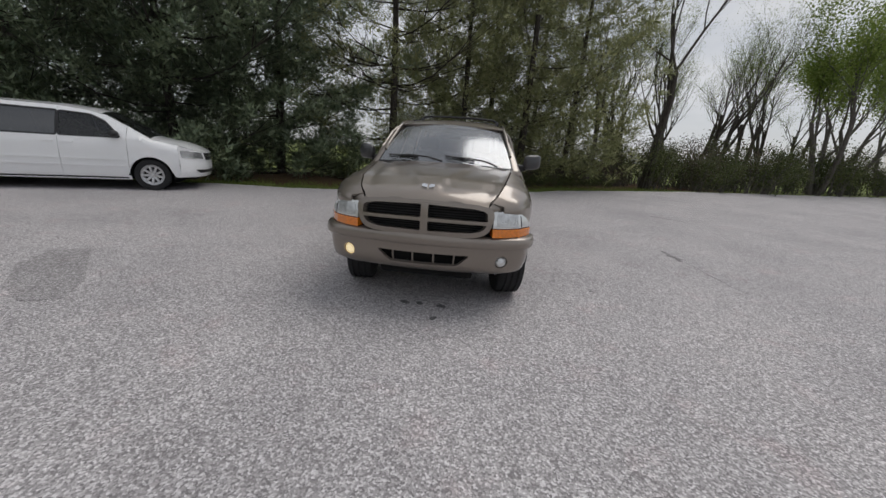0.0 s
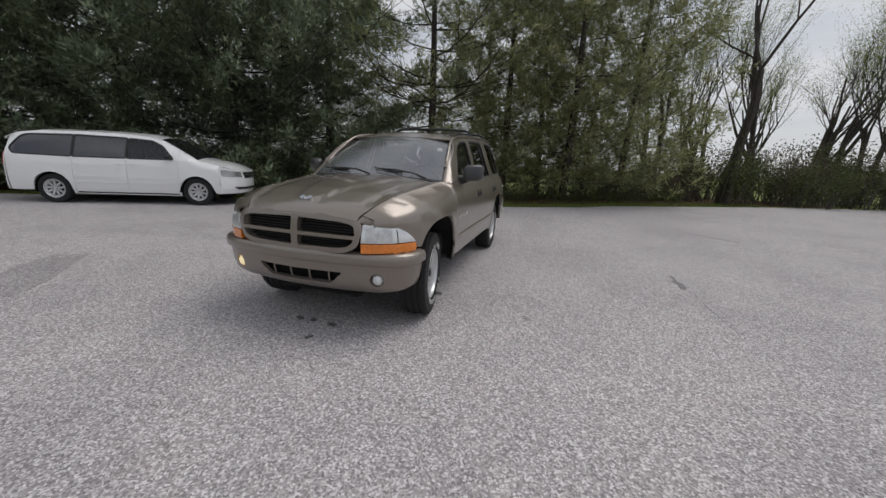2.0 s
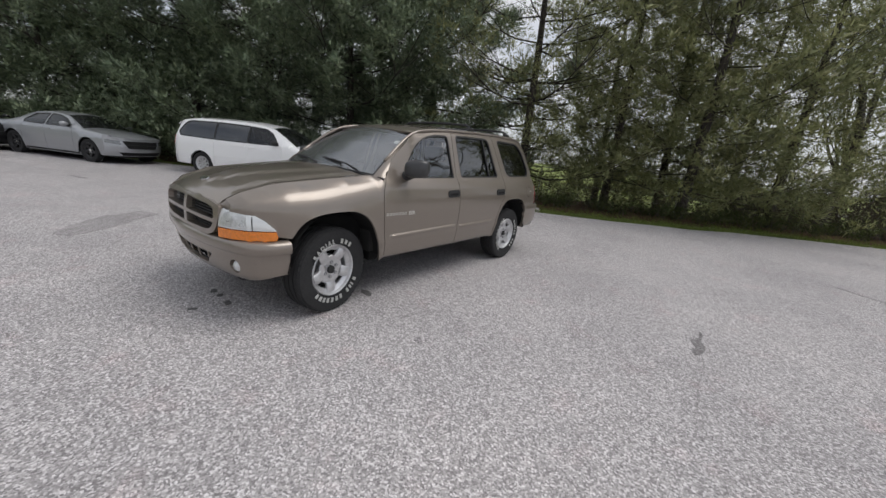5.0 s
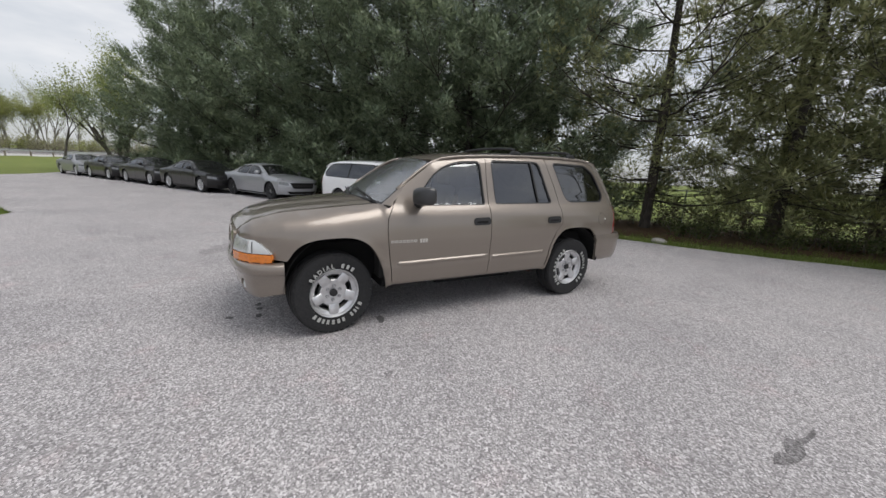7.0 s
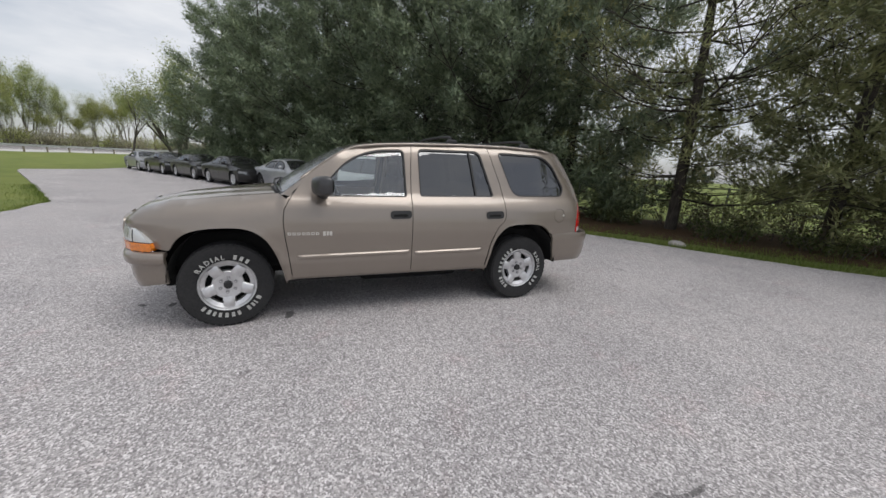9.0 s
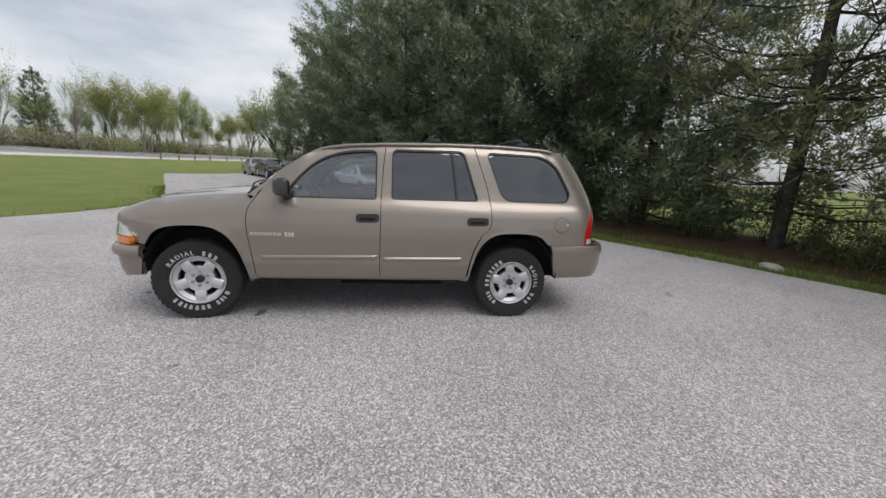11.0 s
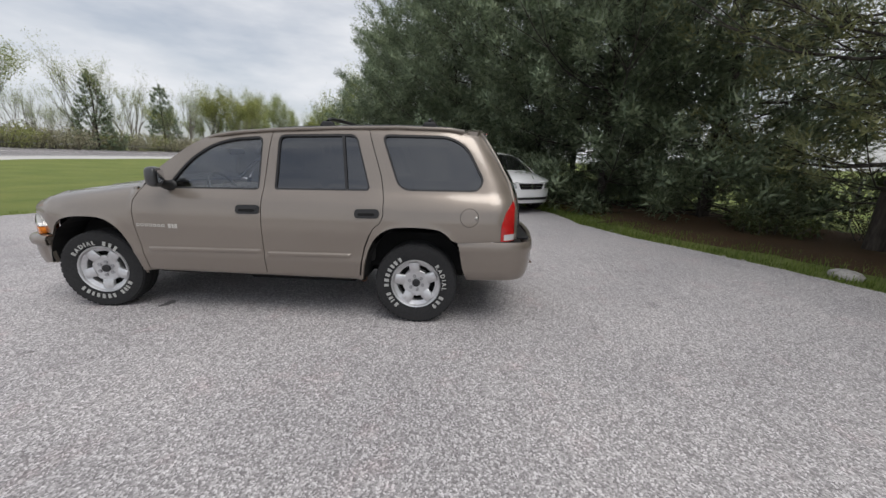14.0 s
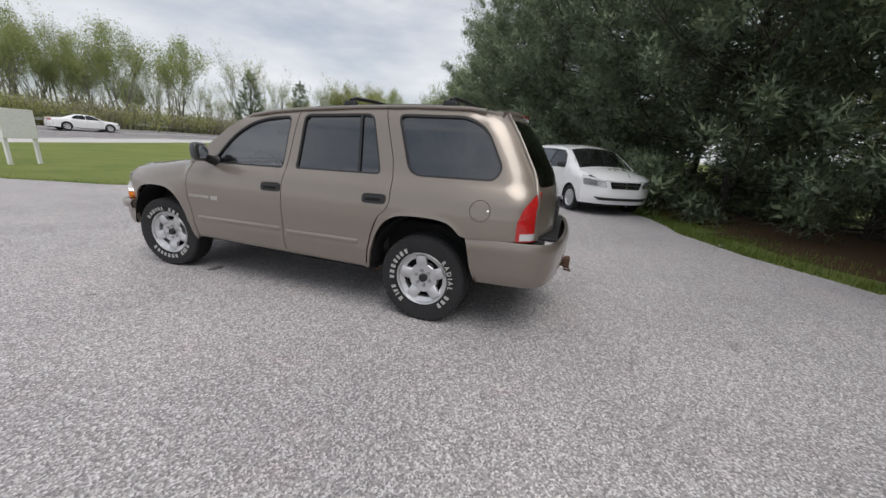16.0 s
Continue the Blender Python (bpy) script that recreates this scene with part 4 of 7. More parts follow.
        if sgn > 0:
            fl = sheet("fuel_door", circle(3.395, 0.985, 0.0735, 32), sf, to, TAN, qp, "round fuel filler door", step=0.03, edge=0.015)
            bmk = lathe([(0.0, 0.013), (0.008, 0.012), (0.012, 0.0)], seg=14)
            bmesh.ops.translate(bmk, verts=bmk.verts, vec=sf(3.452, 0.985) + Vector((-0.002, 0, 0)))
            part("finger_catch", bmk, BADGE, fl, smooth=True)
        part("rocker_panel", strip(sf, 0.47, 2.47, [(0.385, -0.10), (0.389, -0.040), (0.400, -0.020), (0.415, -0.012), (0.442, -0.014)], n=50), TAN, car, smooth=True)
        # dark pillars behind the door gaps
        for ln in (seam1, seam2, seam3):
            ordered = sorted(ln, key=lambda q: q[1])
            sheet("door_pillar", [(y - 0.03, z) for y, z in ordered] + [(y + 0.03, z) for y, z in ordered[::-1]], sf, to, TRIM, car, step=0.1, edge=0.05, lift=-0.026, thick=0.0)
        # raised ledge along the doors
        for own, (y0, y1) in ((d, (0.56, 1.60)), (b, (1.64, 2.40))):
            part("side_moulding", strip(sf, y0, y1, [(0.586, -0.006), (0.590, 0.010), (0.602, 0.017), (0.618, 0.017), (0.630, 0.004), (0.633, -0.006)], slope=0.017), TAN, own)
        # handles: recessed black cup and grip
        for own, y in ((d, 1.505), (b, 2.535)):
            hd = sheet("door_handle", rounded([(y - 0.105, 0.950), (y - 0.105, 1.026), (y + 0.105, 1.032), (y + 0.105, 0.956)], 0.036), sf, to, TRIM, own, "black door handle", step=0.04, edge=0.02, lift=0.008, thick=0.02)
            sheet("grip", rounded([(y - 0.075, 0.970), (y - 0.075, 0.992), (y + 0.066, 0.996), (y + 0.066, 0.974)], 0.010), sf, to, DARK, hd, step=0.04, lift=0.0105, thick=0.004)
            sheet("lock", circle(y + 0.078, 0.998, 0.009, 12), sf, to, TRIM, hd, step=0.02, lift=0.012, thick=0.004)
        # model badge, as plain bars
        y, k = 0.50, 0
        for wd in (0.034, 0.034, 0.034, 0.034, 0.034, 0.034, 0.034, 0, 0.028, 0.022, 0.028):
            if wd:
                sheet("badge_bar", [(y, 0.812 if k < 8 else 0.805), (y + wd * 0.82, 0.812 if k < 8 else 0.805), (y + wd * 0.82, 0.836 if k < 8 else 0.842), (y, 0.836 if k < 8 else 0.842)], sf, to, BADGE, d, step=0.05, lift=0.003, thick=0.003,
                      holes=[[(y + wd * 0.2, 0.819), (y + wd * 0.64, 0.819), (y + wd * 0.64, 0.829), (y + wd * 0.2, 0.829)]] if k < 8 else [])
            y += wd * 1.12 if wd else 0.022
            k += 1
        # head lamp that wraps round the corner, amber strip below
        def lampsurf(a, z, sgn=sgn):
            # a: 0 at the grille, 1 where the lens ends on the flank
            x = lerp_table(a, [-0.05, 0, 0.3, 0.6, 0.85, 1.0, 1.15], [0.515, 0.532, 0.632, 0.727, 0.788, 0.815, 0.832])
            y = lerp_table(a, [-0.05, 0, 0.3, 0.6, 0.85, 1.0, 1.15], [-0.732, -0.728, -0.690, -0.625, -0.545, -0.498, -0.455])
            tuck = 0.022 * max(0, (z - 0.75) / 0.11) ** 2
            return Vector(((x - tuck * a) * sgn, y + tuck * (1 - 0.5 * a), z))
        lo = sheet("headlight", [(-0.02, 0.758), (-0.02, 0.878), (0.30, 0.875), (0.55, 0.868), (0.70, 0.856), (0.82, 0.836), (0.97, 0.794), (1.08, 0.758)], lampsurf, (0.3 * sgn, -1, 0), LENS, car, "clear wrap-round headlight", step=0.05, edge=0.03, lift=0.018, thick=0.07)
        sheet("turn_signal", rounded([(-0.02, 0.686), (-0.02, 0.753), (1.07, 0.753), (1.10, 0.718), (1.07, 0.690)], 0.008), lampsurf, (0.3 * sgn, -1, 0), AMBER, lo, "amber turn signal strip", step=0.06, edge=0.03, lift=0.020, thick=0.07)
        sheet("lamp_divider", [(0.66, 0.76), (0.64, 0.848), (0.655, 0.847), (0.675, 0.76)], lampsurf, (0.3 * sgn, -1, 0), TRIM, lo, step=0.1, lift=0.021, thick=0.004)
        sheet("reflector", rounded([(0.06, 0.772), (0.06, 0.862), (0.56, 0.850), (0.58, 0.772)], 0.02), lampsurf, (0.3 * sgn, -1, 0), BOWL, lo, "bright reflector bowl", step=0.08, lift=0.020, thick=0.003)
        # painted filler between lamp, hood and fender
        bmx, rows = bmesh.new(), []
        for a in np.linspace(-0.05, 1.0, 14):
            q0 = lampsurf(a, 0.880 if a < 0.6 else 0.880 - 0.09 * (a - 0.6)) + Vector((0, 0.013, 0))
            yy = -0.735 + 0.30 * max(0, a)
            q2 = Vector((suv_top_x(yy) * sgn, yy, suv_top_z(yy) - 0.006))
            q1 = q0.lerp(q2, 0.5) + Vector((0.006 * sgn, -0.004, 0.010))
            rows.append([bmx.verts.new(q) for q in (q0 + Vector((0, 0.012, -0.03)), q0, q1, q2)])
        for ra_, rb_ in zip(rows, rows[1:]):
            for j in range(3):
                bmx.faces.new((ra_[j], rb_[j], rb_[j + 1], ra_[j + 1]))
        bmesh.ops.recalc_face_normals(bmx, faces=bmx.faces[:])
        if sum(f.normal.y for f in bmx.faces) > 0:
            bmesh.ops.reverse_faces(bmx, faces=bmx.faces[:])
        part("lamp_filler", bmx, TAN, car, smooth=True)
        # mirror
        bmx = bmesh.new()
        bmesh.ops.create_uvsphere(bmx, u_segments=20, v_segments=12, radius=1)
        for v in bmx.verts:
            c = v.co
            f = lambda t, e: math.copysign(abs(t) ** e, t)
            c.x, c.y, c.z = f(c.x, 0.55) * 0.098, f(c.y, 0.75) * 0.078, f(c.z, 0.55) * 0.083
            if c.y > 0:
                c.y *= 0.55
            c.y += 0.45 * c.x
            c.z += 0.078 * c.x
        bmesh.ops.translate(bmx, verts=bmx.verts, vec=(0.952, 0.80, 1.245))
        if sgn < 0:
            bmesh.ops.scale(bmx, verts=bmx.verts, vec=(-1, 1, 1))
            bmesh.ops.reverse_faces(bmx, faces=bmx.faces[:])
        mi = part("side_mirror", bmx, MIRROR_CASE, car, "black door mirror", smooth=True)
        bmx = tube([(0.80 * sgn, 0.80, 1.165), (0.85 * sgn, 0.80, 1.172), (0.92 * sgn, 0.80, 1.20)], [0.05, 0.04, 0.035], 10)
        part("mirror_arm", bmx, TRIM, mi, smooth=True)
        bmx = bmesh.new()
        poly = rounded([(-0.070, -0.055), (0.070, -0.055), (0.070, 0.058), (-0.070, 0.058)], 0.03)
        vsx = [bmx.verts.new(((0.952 + a) * sgn, 0.846 + 0.45 * a, 1.245 + b)) for a, b in poly]
        bmx.faces.new(vsx)
        part("mirror_glass", bmx, CHROME, mi)
        # tail lamp
        def tailsurf(a, z, sgn=sgn):
            yb = lerp_table(z, [0.79, 0.92, 1.03, 1.125], [3.665, 3.665, 3.70, 3.765])
            s0 = suv_side(yb + (3.80 - yb) * min(1, a / 0.62), z)
            q = smoothstep(0.45, 1.0, a)
            bk = suv_back(0.60, z)
            pt = Vector((s0.x + 0.004, s0.y, z)).lerp(Vector((bk.x, bk.y - 0.005, z)), q)
            return Vector((pt.x * sgn, pt.y, z))
        tl = sheet("tail_light", rounded([(0.0, 0.79), (0.0, 1.10), (0.4, 1.145), (1.0, 1.12), (1.0, 0.79)], [0.02, 0.03, 0.05, 0.03, 0.02]), tailsurf, (sgn, 0.6, 0), RED_LENS, car, "red tail light at the rear corner", step=0.05, edge=0.03, thick=0.03)
        sheet("reverse_lens", rounded([(0.12, 0.80), (0.12, 0.85), (0.95, 0.85), (0.95, 0.80)], 0.01), tailsurf, (sgn, 0.6, 0), LENS, tl, "pale reversing lamp", step=0.08, lift=0.002, thick=0.004)
        # gutter along the roof edge
        part("roof_gutter", tube([(sgn * (suv_top_x(y) + 0.004), y, suv_top_z(y) + 0.006) for y in np.arange(0.62, 3.42, 0.1)], [0.015] * 28, 8), TAN, car, smooth=True)
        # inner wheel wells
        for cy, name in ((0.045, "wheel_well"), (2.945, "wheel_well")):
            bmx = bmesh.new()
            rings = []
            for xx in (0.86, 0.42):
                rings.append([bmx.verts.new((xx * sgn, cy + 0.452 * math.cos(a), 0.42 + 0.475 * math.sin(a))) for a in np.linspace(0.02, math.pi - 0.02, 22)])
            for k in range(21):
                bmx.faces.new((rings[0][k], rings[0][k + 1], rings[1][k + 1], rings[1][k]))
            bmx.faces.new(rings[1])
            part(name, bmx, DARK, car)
        # roof rail
        bmx = tube([(0.545 * sgn, y, suv_crown(0.545, y).z + 0.006) for y in (1.5, 1.8, 2.1, 2.4, 2.7, 3.0, 3.2)], [0.012, 0.016, 0.016, 0.016, 0.016, 0.016, 0.012], 10)
        rl = part("roof_rail", bmx, TRIM, car, "black roof rack rail", smooth=True)
        for yy in (2.12, 3.02):
            bmx = bmesh.new()
            zz = suv_crown(0.545, yy).z
            box(bmx, 0.52, yy - 0.075, zz - 0.02, 0.575, yy + 0.075, zz + 0.055, 0.018)
            for v in bmx.verts:
                v.co.y = yy + (v.co.y - yy) * (1 - 0.35 * smoothstep(zz, zz + 0.055, v.co.z))
                v.co.x *= sgn
            bmesh.ops.recalc_face_normals(bmx, faces=bmx.faces[:])
            part("rail_foot", bmx, TRIM, rl)
    # hood, cowl, screen, roof
    hood = [(x, -0.768 + 0.045 * (x / 0.5) ** 2) for x in np.linspace(-0.485, 0.485, 21)]
    hood += [(suv_top_x(y) - 0.013, y) for y in np.arange(-0.69, 0.44, 0.05)] + [(0.60, 0.40), (0.3, 0.345), (0, 0.33), (-0.3, 0.345), (-0.60, 0.40)] + [(-suv_top_x(y) + 0.013, y) for y in np.arange(0.41, -0.70, -0.05)]
    hd = sheet("hood", hood, suv_crown, (0, 0, 1), TAN, car, step=0.045, edge=0.03, thick=0.025)
    bmx = bmesh.new()
    for sx in (-1, 1):
        flat = rounded([(0.006 * sx, 0.0), (0.05 * sx, 0.018), (0.05 * sx, 0.045), (0.028 * sx, 0.05), (0.006 * sx, 0.035)], 0.006)
        lowv = [bmx.verts.new(suv_crown(a, -0.66 + b) + Vector((0, 0, 0.002))) for a, b in flat]
        hiv = [bmx.verts.new(suv_crown(a, -0.66 + b) + Vector((0, -0.004, 0.012))) for a, b in flat]
        bmx.faces.new(hiv)
        for k in range(len(flat)):
            bmx.faces.new((lowv[k], lowv[(k + 1) % len(flat)], hiv[(k + 1) % len(flat)], hiv[k]))
    bmesh.ops.recalc_face_normals(bmx, faces=bmx.faces[:])
    part("hood_emblem", bmx, CHROME, hd, "small chrome hood emblem")
    cowl = [(-0.70, 0.42), (-0.60, 0.405), (-0.3, 0.35), (0, 0.335), (0.3, 0.35), (0.60, 0.405), (0.70, 0.42), (0.68, 0.50), (0.3, 0.40), (0, 0.385), (-0.3, 0.40), (-0.68, 0.50)]
    sheet("cowl", cowl, lambda x, y: Vector((x, y, 1.166 - 0.03 * (x / 0.7) ** 2)), (0, 0, 1), TRIM, car, step=0.08)
    def scr(x0, v):
        return suv_screen(x0 * (0.74 + (0.605 - 0.74) * v), v)
    sc = sheet("windshield", rounded([(-0.965, 0.03), (0, 0.015), (0.965, 0.03), (0.955, 0.965), (0, 0.985), (-0.955, 0.965)], [0.03, 0.0, 0.03, 0.06, 0.0, 0.06]), scr, (0, -1, 1), SCREEN, car, "clear windshield", step=0.08, edge=0.05, thick=0.005)
    sheet("screen_seal", rounded([(-1.0, 0.0), (1.0, 0.0), (1.0, 1.0), (-1.0, 1.0)], 0.03), scr, (0, -1, 1), TRIM, sc, holes=[rounded([(-0.965, 0.03), (0, 0.015), (0.965, 0.03), (0.955, 0.965), (0, 0.985), (-0.955, 0.965)], [0.03, 0, 0.03, 0.06, 0, 0.06])], step=0.12, edge=0.05, lift=-0.003, thick=0.01)
    bmx = bmesh.new()
    bmx.faces.new([bmx.verts.new(scr(0.80 + a * 0.08, 0.70 + b * 0.09) + Vector((0, 0.01, -0.012))) for a, b in ((0, 0), (1, 0), (1, 1), (0, 1))])
    part("screen_sticker", bmx, PAPER, sc, "small white sticker")
    for x0, x1, v1 in ((0.56, 0.02, 0.10), (-0.02, -0.60, 0.10)):
        a, b = suv_screen(x0, 0.02), suv_screen(x1, v1)
        off = Vector((0, -0.018, 0.02))
        lines = [a + off * 0.4, a.lerp(b, 0.25) + off * 2.0, a.lerp(b, 0.6) + off * 2.1, b + off]
        wp = part("wiper", tube([tuple(q) for q in lines], [0.010, 0.008, 0.007, 0.005], 6), TRIM, car, "black windshield wiper")
        c0, c1 = suv_screen(x0 * 0.55 + x1 * 0.45, 0.05 + v1 * 0.2), suv_screen(x1 - 0.02, v1 + 0.03)
        part("wiper_blade", tube([tuple(c0.lerp(c1, q) + off * 0.6) for q in (0, 0.5, 1)], [0.009, 0.009, 0.006], 6), RUBBER, wp)
    for sgn in (1, -1):      # windshield pillars
        pts_o, pts_i = [], []
        for v in np.linspace(-0.02, 1.02, 12):
            s = suv_screen(0.985 * (0.74 + (0.605 - 0.74) * v), v)
            pts_i.append(s)
            y = s.y + 0.055
            z = min(s.z - 0.0, suv_top_z(max(0.56, y)) + 0.02)
            pts_o.append(suv_side(max(0.53, y), z))
        bmx = bmesh.new()
        ri = [bmx.verts.new((q.x * sgn, q.y, q.z)) for q in pts_i]
        ro = [bmx.verts.new((q.x * sgn, q.y, q.z)) for q in pts_o]
        rm = [bmx.verts.new(((q.x + w.x) / 2 * sgn + 0.012 * sgn, (q.y + w.y) / 2 - 0.012, (q.z + w.z) / 2 + 0.012)) for q, w in zip(pts_i, pts_o)]
        for k in range(11):
            bmx.faces.new((ri[k], ri[k + 1], rm[k + 1], rm[k]))
            bmx.faces.new((rm[k], rm[k + 1], ro[k + 1], ro[k]))
        bmesh.ops.recalc_face_normals(bmx, faces=bmx.faces[:])
        part("windshield_pillar", bmx, TAN, car, smooth=True)
    roof = [(-0.60, 1.08), (-0.4, 1.03), (0, 1.005), (0.4, 1.03), (0.60, 1.08)] + [(suv_top_x(y) + 0.003, y) for y in np.arange(1.15, 3.3, 0.1)] + [(0.585, 3.36), (0.4, 3.45), (0, 3.49), (-0.4, 3.45), (-0.585, 3.36)] + [(-suv_top_x(y) - 0.003, y) for y in np.arange(3.25, 1.1, -0.1)]
    sheet("roof", roof, suv_crown, (0, 0, 1), TAN, car, step=0.06, edge=0.04)
    for yy in (2.12, 3.02):
        zz = suv_crown(0.0, yy).z + 0.035
        part("roof_crossbar", tube([(-0.55, yy, zz - 0.025), (-0.48, yy, zz), (-0.2, yy, zz + 0.012), (0.2, yy, zz + 0.012), (0.48, yy, zz), (0.55, yy, zz - 0.025)], [0.016] * 6, 8), TRIM, car, smooth=True)
    # grille: painted surround and cross, black mesh behind
    out = rounded([(-0.532, 0.84), (-0.515, 0.905), (-0.40, 0.926), (0, 0.936), (0.40, 0.926), (0.515, 0.905), (0.532, 0.84), (0.495, 0.715), (0.40, 0.676), (0, 0.664), (-0.40, 0.676), (-0.495, 0.715)], [0.05, 0.05, 0.03, 0, 0.03, 0.05, 0.05, 0.06, 0.06, 0, 0.06, 0.06])
    hole = []
    for sx in (1, -1):
        hole.append(rounded([(0.028 * sx, 0.806), (0.482 * sx, 0.806), (0.474 * sx, 0.876), (0.38 * sx, 0.893), (0.028 * sx, 0.903)], [0.014, 0.016, 0.03, 0.03, 0.014]))
        hole.append(rounded([(0.028 * sx, 0.704), (0.36 * sx, 0.712), (0.445 * sx, 0.732), (0.476 * sx, 0.780), (0.028 * sx, 0.780)], [0.014, 0.04, 0.03, 0.016, 0.014]))
    gr = sheet("grille", out, suv_front, (0, -1, 0), TAN, car, "painted grille surround with a cross bar", holes=hole, step=0.04, edge=0.02, thick=0.06, lift=0.02)
    bmx = bmesh.new()
    bmx.faces.new([bmx.verts.new(suv_front(x, z) + Vector((0, 0.055, 0))) for x, z in ((-0.50, 0.69), (0.50, 0.69), (0.50, 0.91), (-0.50, 0.91))])
    box(bmx, -0.50, -0.60, 0.68, 0.50, -0.59, 0.91)
    part("grille_backing", bmx, DARK, gr)
    for zz in (0.722, 0.740, 0.758, 0.774, 0.822, 0.842, 0.862, 0.882):
        pts2 = [tuple(suv_front(x, zz) + Vector((0, 0.022, 0))) for x in np.linspace(-0.47, 0.47, 9)]
        part("grille_slat", tube(pts2, [0.0045] * 9, 5), TRIM, gr)
    # front bumper as a sweep
    plan = soften([(-0.875, -0.395), (-0.868, -0.52), (-0.80, -0.655), (-0.55, -0.745), (0, -0.808), (0.55, -0.745), (0.80, -0.655), (0.868, -0.52), (0.875, -0.395)], 3)
    acc = [0.0]
    for a, b in zip(plan, plan[1:]):
        acc.append(acc[-1] + math.hypot(b[0] - a[0], b[1] - a[1]))
    L = acc[-1]
    px_, py_ = [q[0] for q in plan], [q[1] for q in plan]

    def sweep(s, z, table_z, table_d, px_=px_, py_=py_, acc=acc, sign=1):
        x, y = lerp_table(s, acc, px_), lerp_table(s, acc, py_)
        x1, y1 = lerp_table(s + 0.01, acc, px_), lerp_table(s + 0.01, acc, py_)
        x0, y0 = lerp_table(s - 0.01, acc, px_), lerp_table(s - 0.01, acc, py_)
        tv = Vector((x1 - x0, y1 - y0))
        tv.normalize()
        d = lerp_table(z, table_z, table_d)
        return Vector((x + tv.y * d * sign, y - tv.x * d * sign, z))
    bz = [0.345, 0.36, 0.40, 0.47, 0.560, 0.574, 0.596, 0.635, 0.66, 0.676, 0.682]
    bd = [-0.15, -0.095, -0.05, -0.028, -0.018, -0.02, -0.012, 0.0, -0.008, -0.04, -0.09]
    fb = lambda s, z: sweep(s, z, bz, bd)
    def s_at(x):
        return lerp_table(x, [q[0] for q in plan], acc)
    intake = rounded([(s_at(-0.375), 0.522), (s_at(0.375), 0.522), (s_at(0.275), 0.425), (s_at(-0.275), 0.425)], 0.02)
    fog_s = [s_at(-0.632), s_at(0.632)]
    outb = [(0.0, 0.42), (0.10, 0.415), (0.36, 0.375), (0.55, 0.348), (L - 0.55, 0.348), (L - 0.36, 0.375), (L - 0.10, 0.415), (L, 0.42), (L, 0.68), (0.0, 0.68)]
    fbm = sheet("front_bumper", outb, fb, (0, -1, 0), TAN, car, "tan painted front bumper", holes=[intake] + [circle(s, 0.478, 0.052, 24) for s in fog_s], step=0.035, edge=0.02, thick=0.03)
    bmx, rows = bmesh.new(), []
    for s in np.linspace(0.0, L, 60):
        q = lerp_table(s, acc, px_), lerp_table(s, acc, py_)
        u = Vector((lerp_table(s + 0.01, acc, px_) - lerp_table(s - 0.01, acc, px_), lerp_table(s + 0.01, acc, py_) - lerp_table(s - 0.01, acc, py_))).normalized()
        rows.append([bmx.verts.new((q[0] + u.y * d, q[1] - u.x * d, z)) for z, d in ((0.589, -0.02), (0.592, 0.004), (0.600, 0.012), (0.640, 0.016), (0.664, 0.010), (0.678, -0.004), (0.684, -0.05))])
    for a, b in zip(rows, rows[1:]):
        for j in range(6):
            bmx.faces.new((a[j], b[j], b[j + 1], a[j + 1]))
    bmesh.ops.recalc_face_normals(bmx, faces=bmx.faces[:])
    smooth_by_angle(part("bumper_band", bmx, TAN, fbm), 40)
    bmx = bmesh.new()
    box(bmx, -0.45, -0.66, 0.40, 0.45, -0.64, 0.55)
    part("intake_backing", bmx, DARK, fbm)
    for x in (-0.25, -0.085, 0.085, 0.25):
        part("intake_bar", tube([tuple(fb(s_at(x), z) + Vector((0, 0.03, 0))) for z in (0.42, 0.47, 0.525)], [0.008] * 3, 6), TAN, fbm)
    part("intake_bar", tube([tuple(fb(s_at(x), 0.43) + Vector((0, 0.035, 0))) for x in (-0.3, -0.1, 0.1, 0.3)], [0.007] * 4, 6), TRIM, fbm)
    for i, s in enumerate(fog_s):
        c0 = fb(s, 0.478)
        bmx = lathe([(-0.02, 0.0), (-0.012, 0.030), (0.0, 0.041), (0.012, 0.047), (0.03, 0.05)], seg=24)
        bmesh.ops.transform(bmx, verts=bmx.verts, matrix=Matrix.Translation(c0 + Vector((0, 0.018, 0))) @ Matrix.Rotation(radians(90 + (-18 if i == 0 else 18)), 4, "Z"))
        part("fog_light", bmx, LIT if i == 0 else LENS, fbm, "lit round fog light" if i == 0 else "unlit round fog light", smooth=True)
    # tailgate, rear glass, spoiler
    gate = [(-0.655, 0.80), (0.655, 0.80), (0.655, 1.10), (0.64, 1.25), (0.585, 1.50), (0.53, 1.66), (0, 1.70), (-0.53, 1.66), (-0.585, 1.50), (-0.64, 1.25), (-0.655, 1.10)]
    rg = rounded([(-0.61, 1.17), (0.61, 1.17), (0.575, 1.45), (0.515, 1.63), (-0.515, 1.63), (-0.575, 1.45)], 0.05)
    tg = sheet("tailgate", gate, suv_back, (0, 1, 0), TAN, car, holes=[grow(rg, 0.006)], step=0.06, edge=0.035)
    sheet("rear_window", rg, suv_back, (0, 1, 0), PRIVACY, tg, "dark rear window", step=0.08, thick=0.005)
    part("tailgate_handle", box(bmesh.new(), -0.16, 3.875, 0.98, 0.16, 3.905, 1.04, 0.01), TRIM, tg)
    part("plate_recess", box(bmesh.new(), -0.18, 3.885, 0.80, 0.18, 3.91, 0.95, 0.008), TRIM, tg)
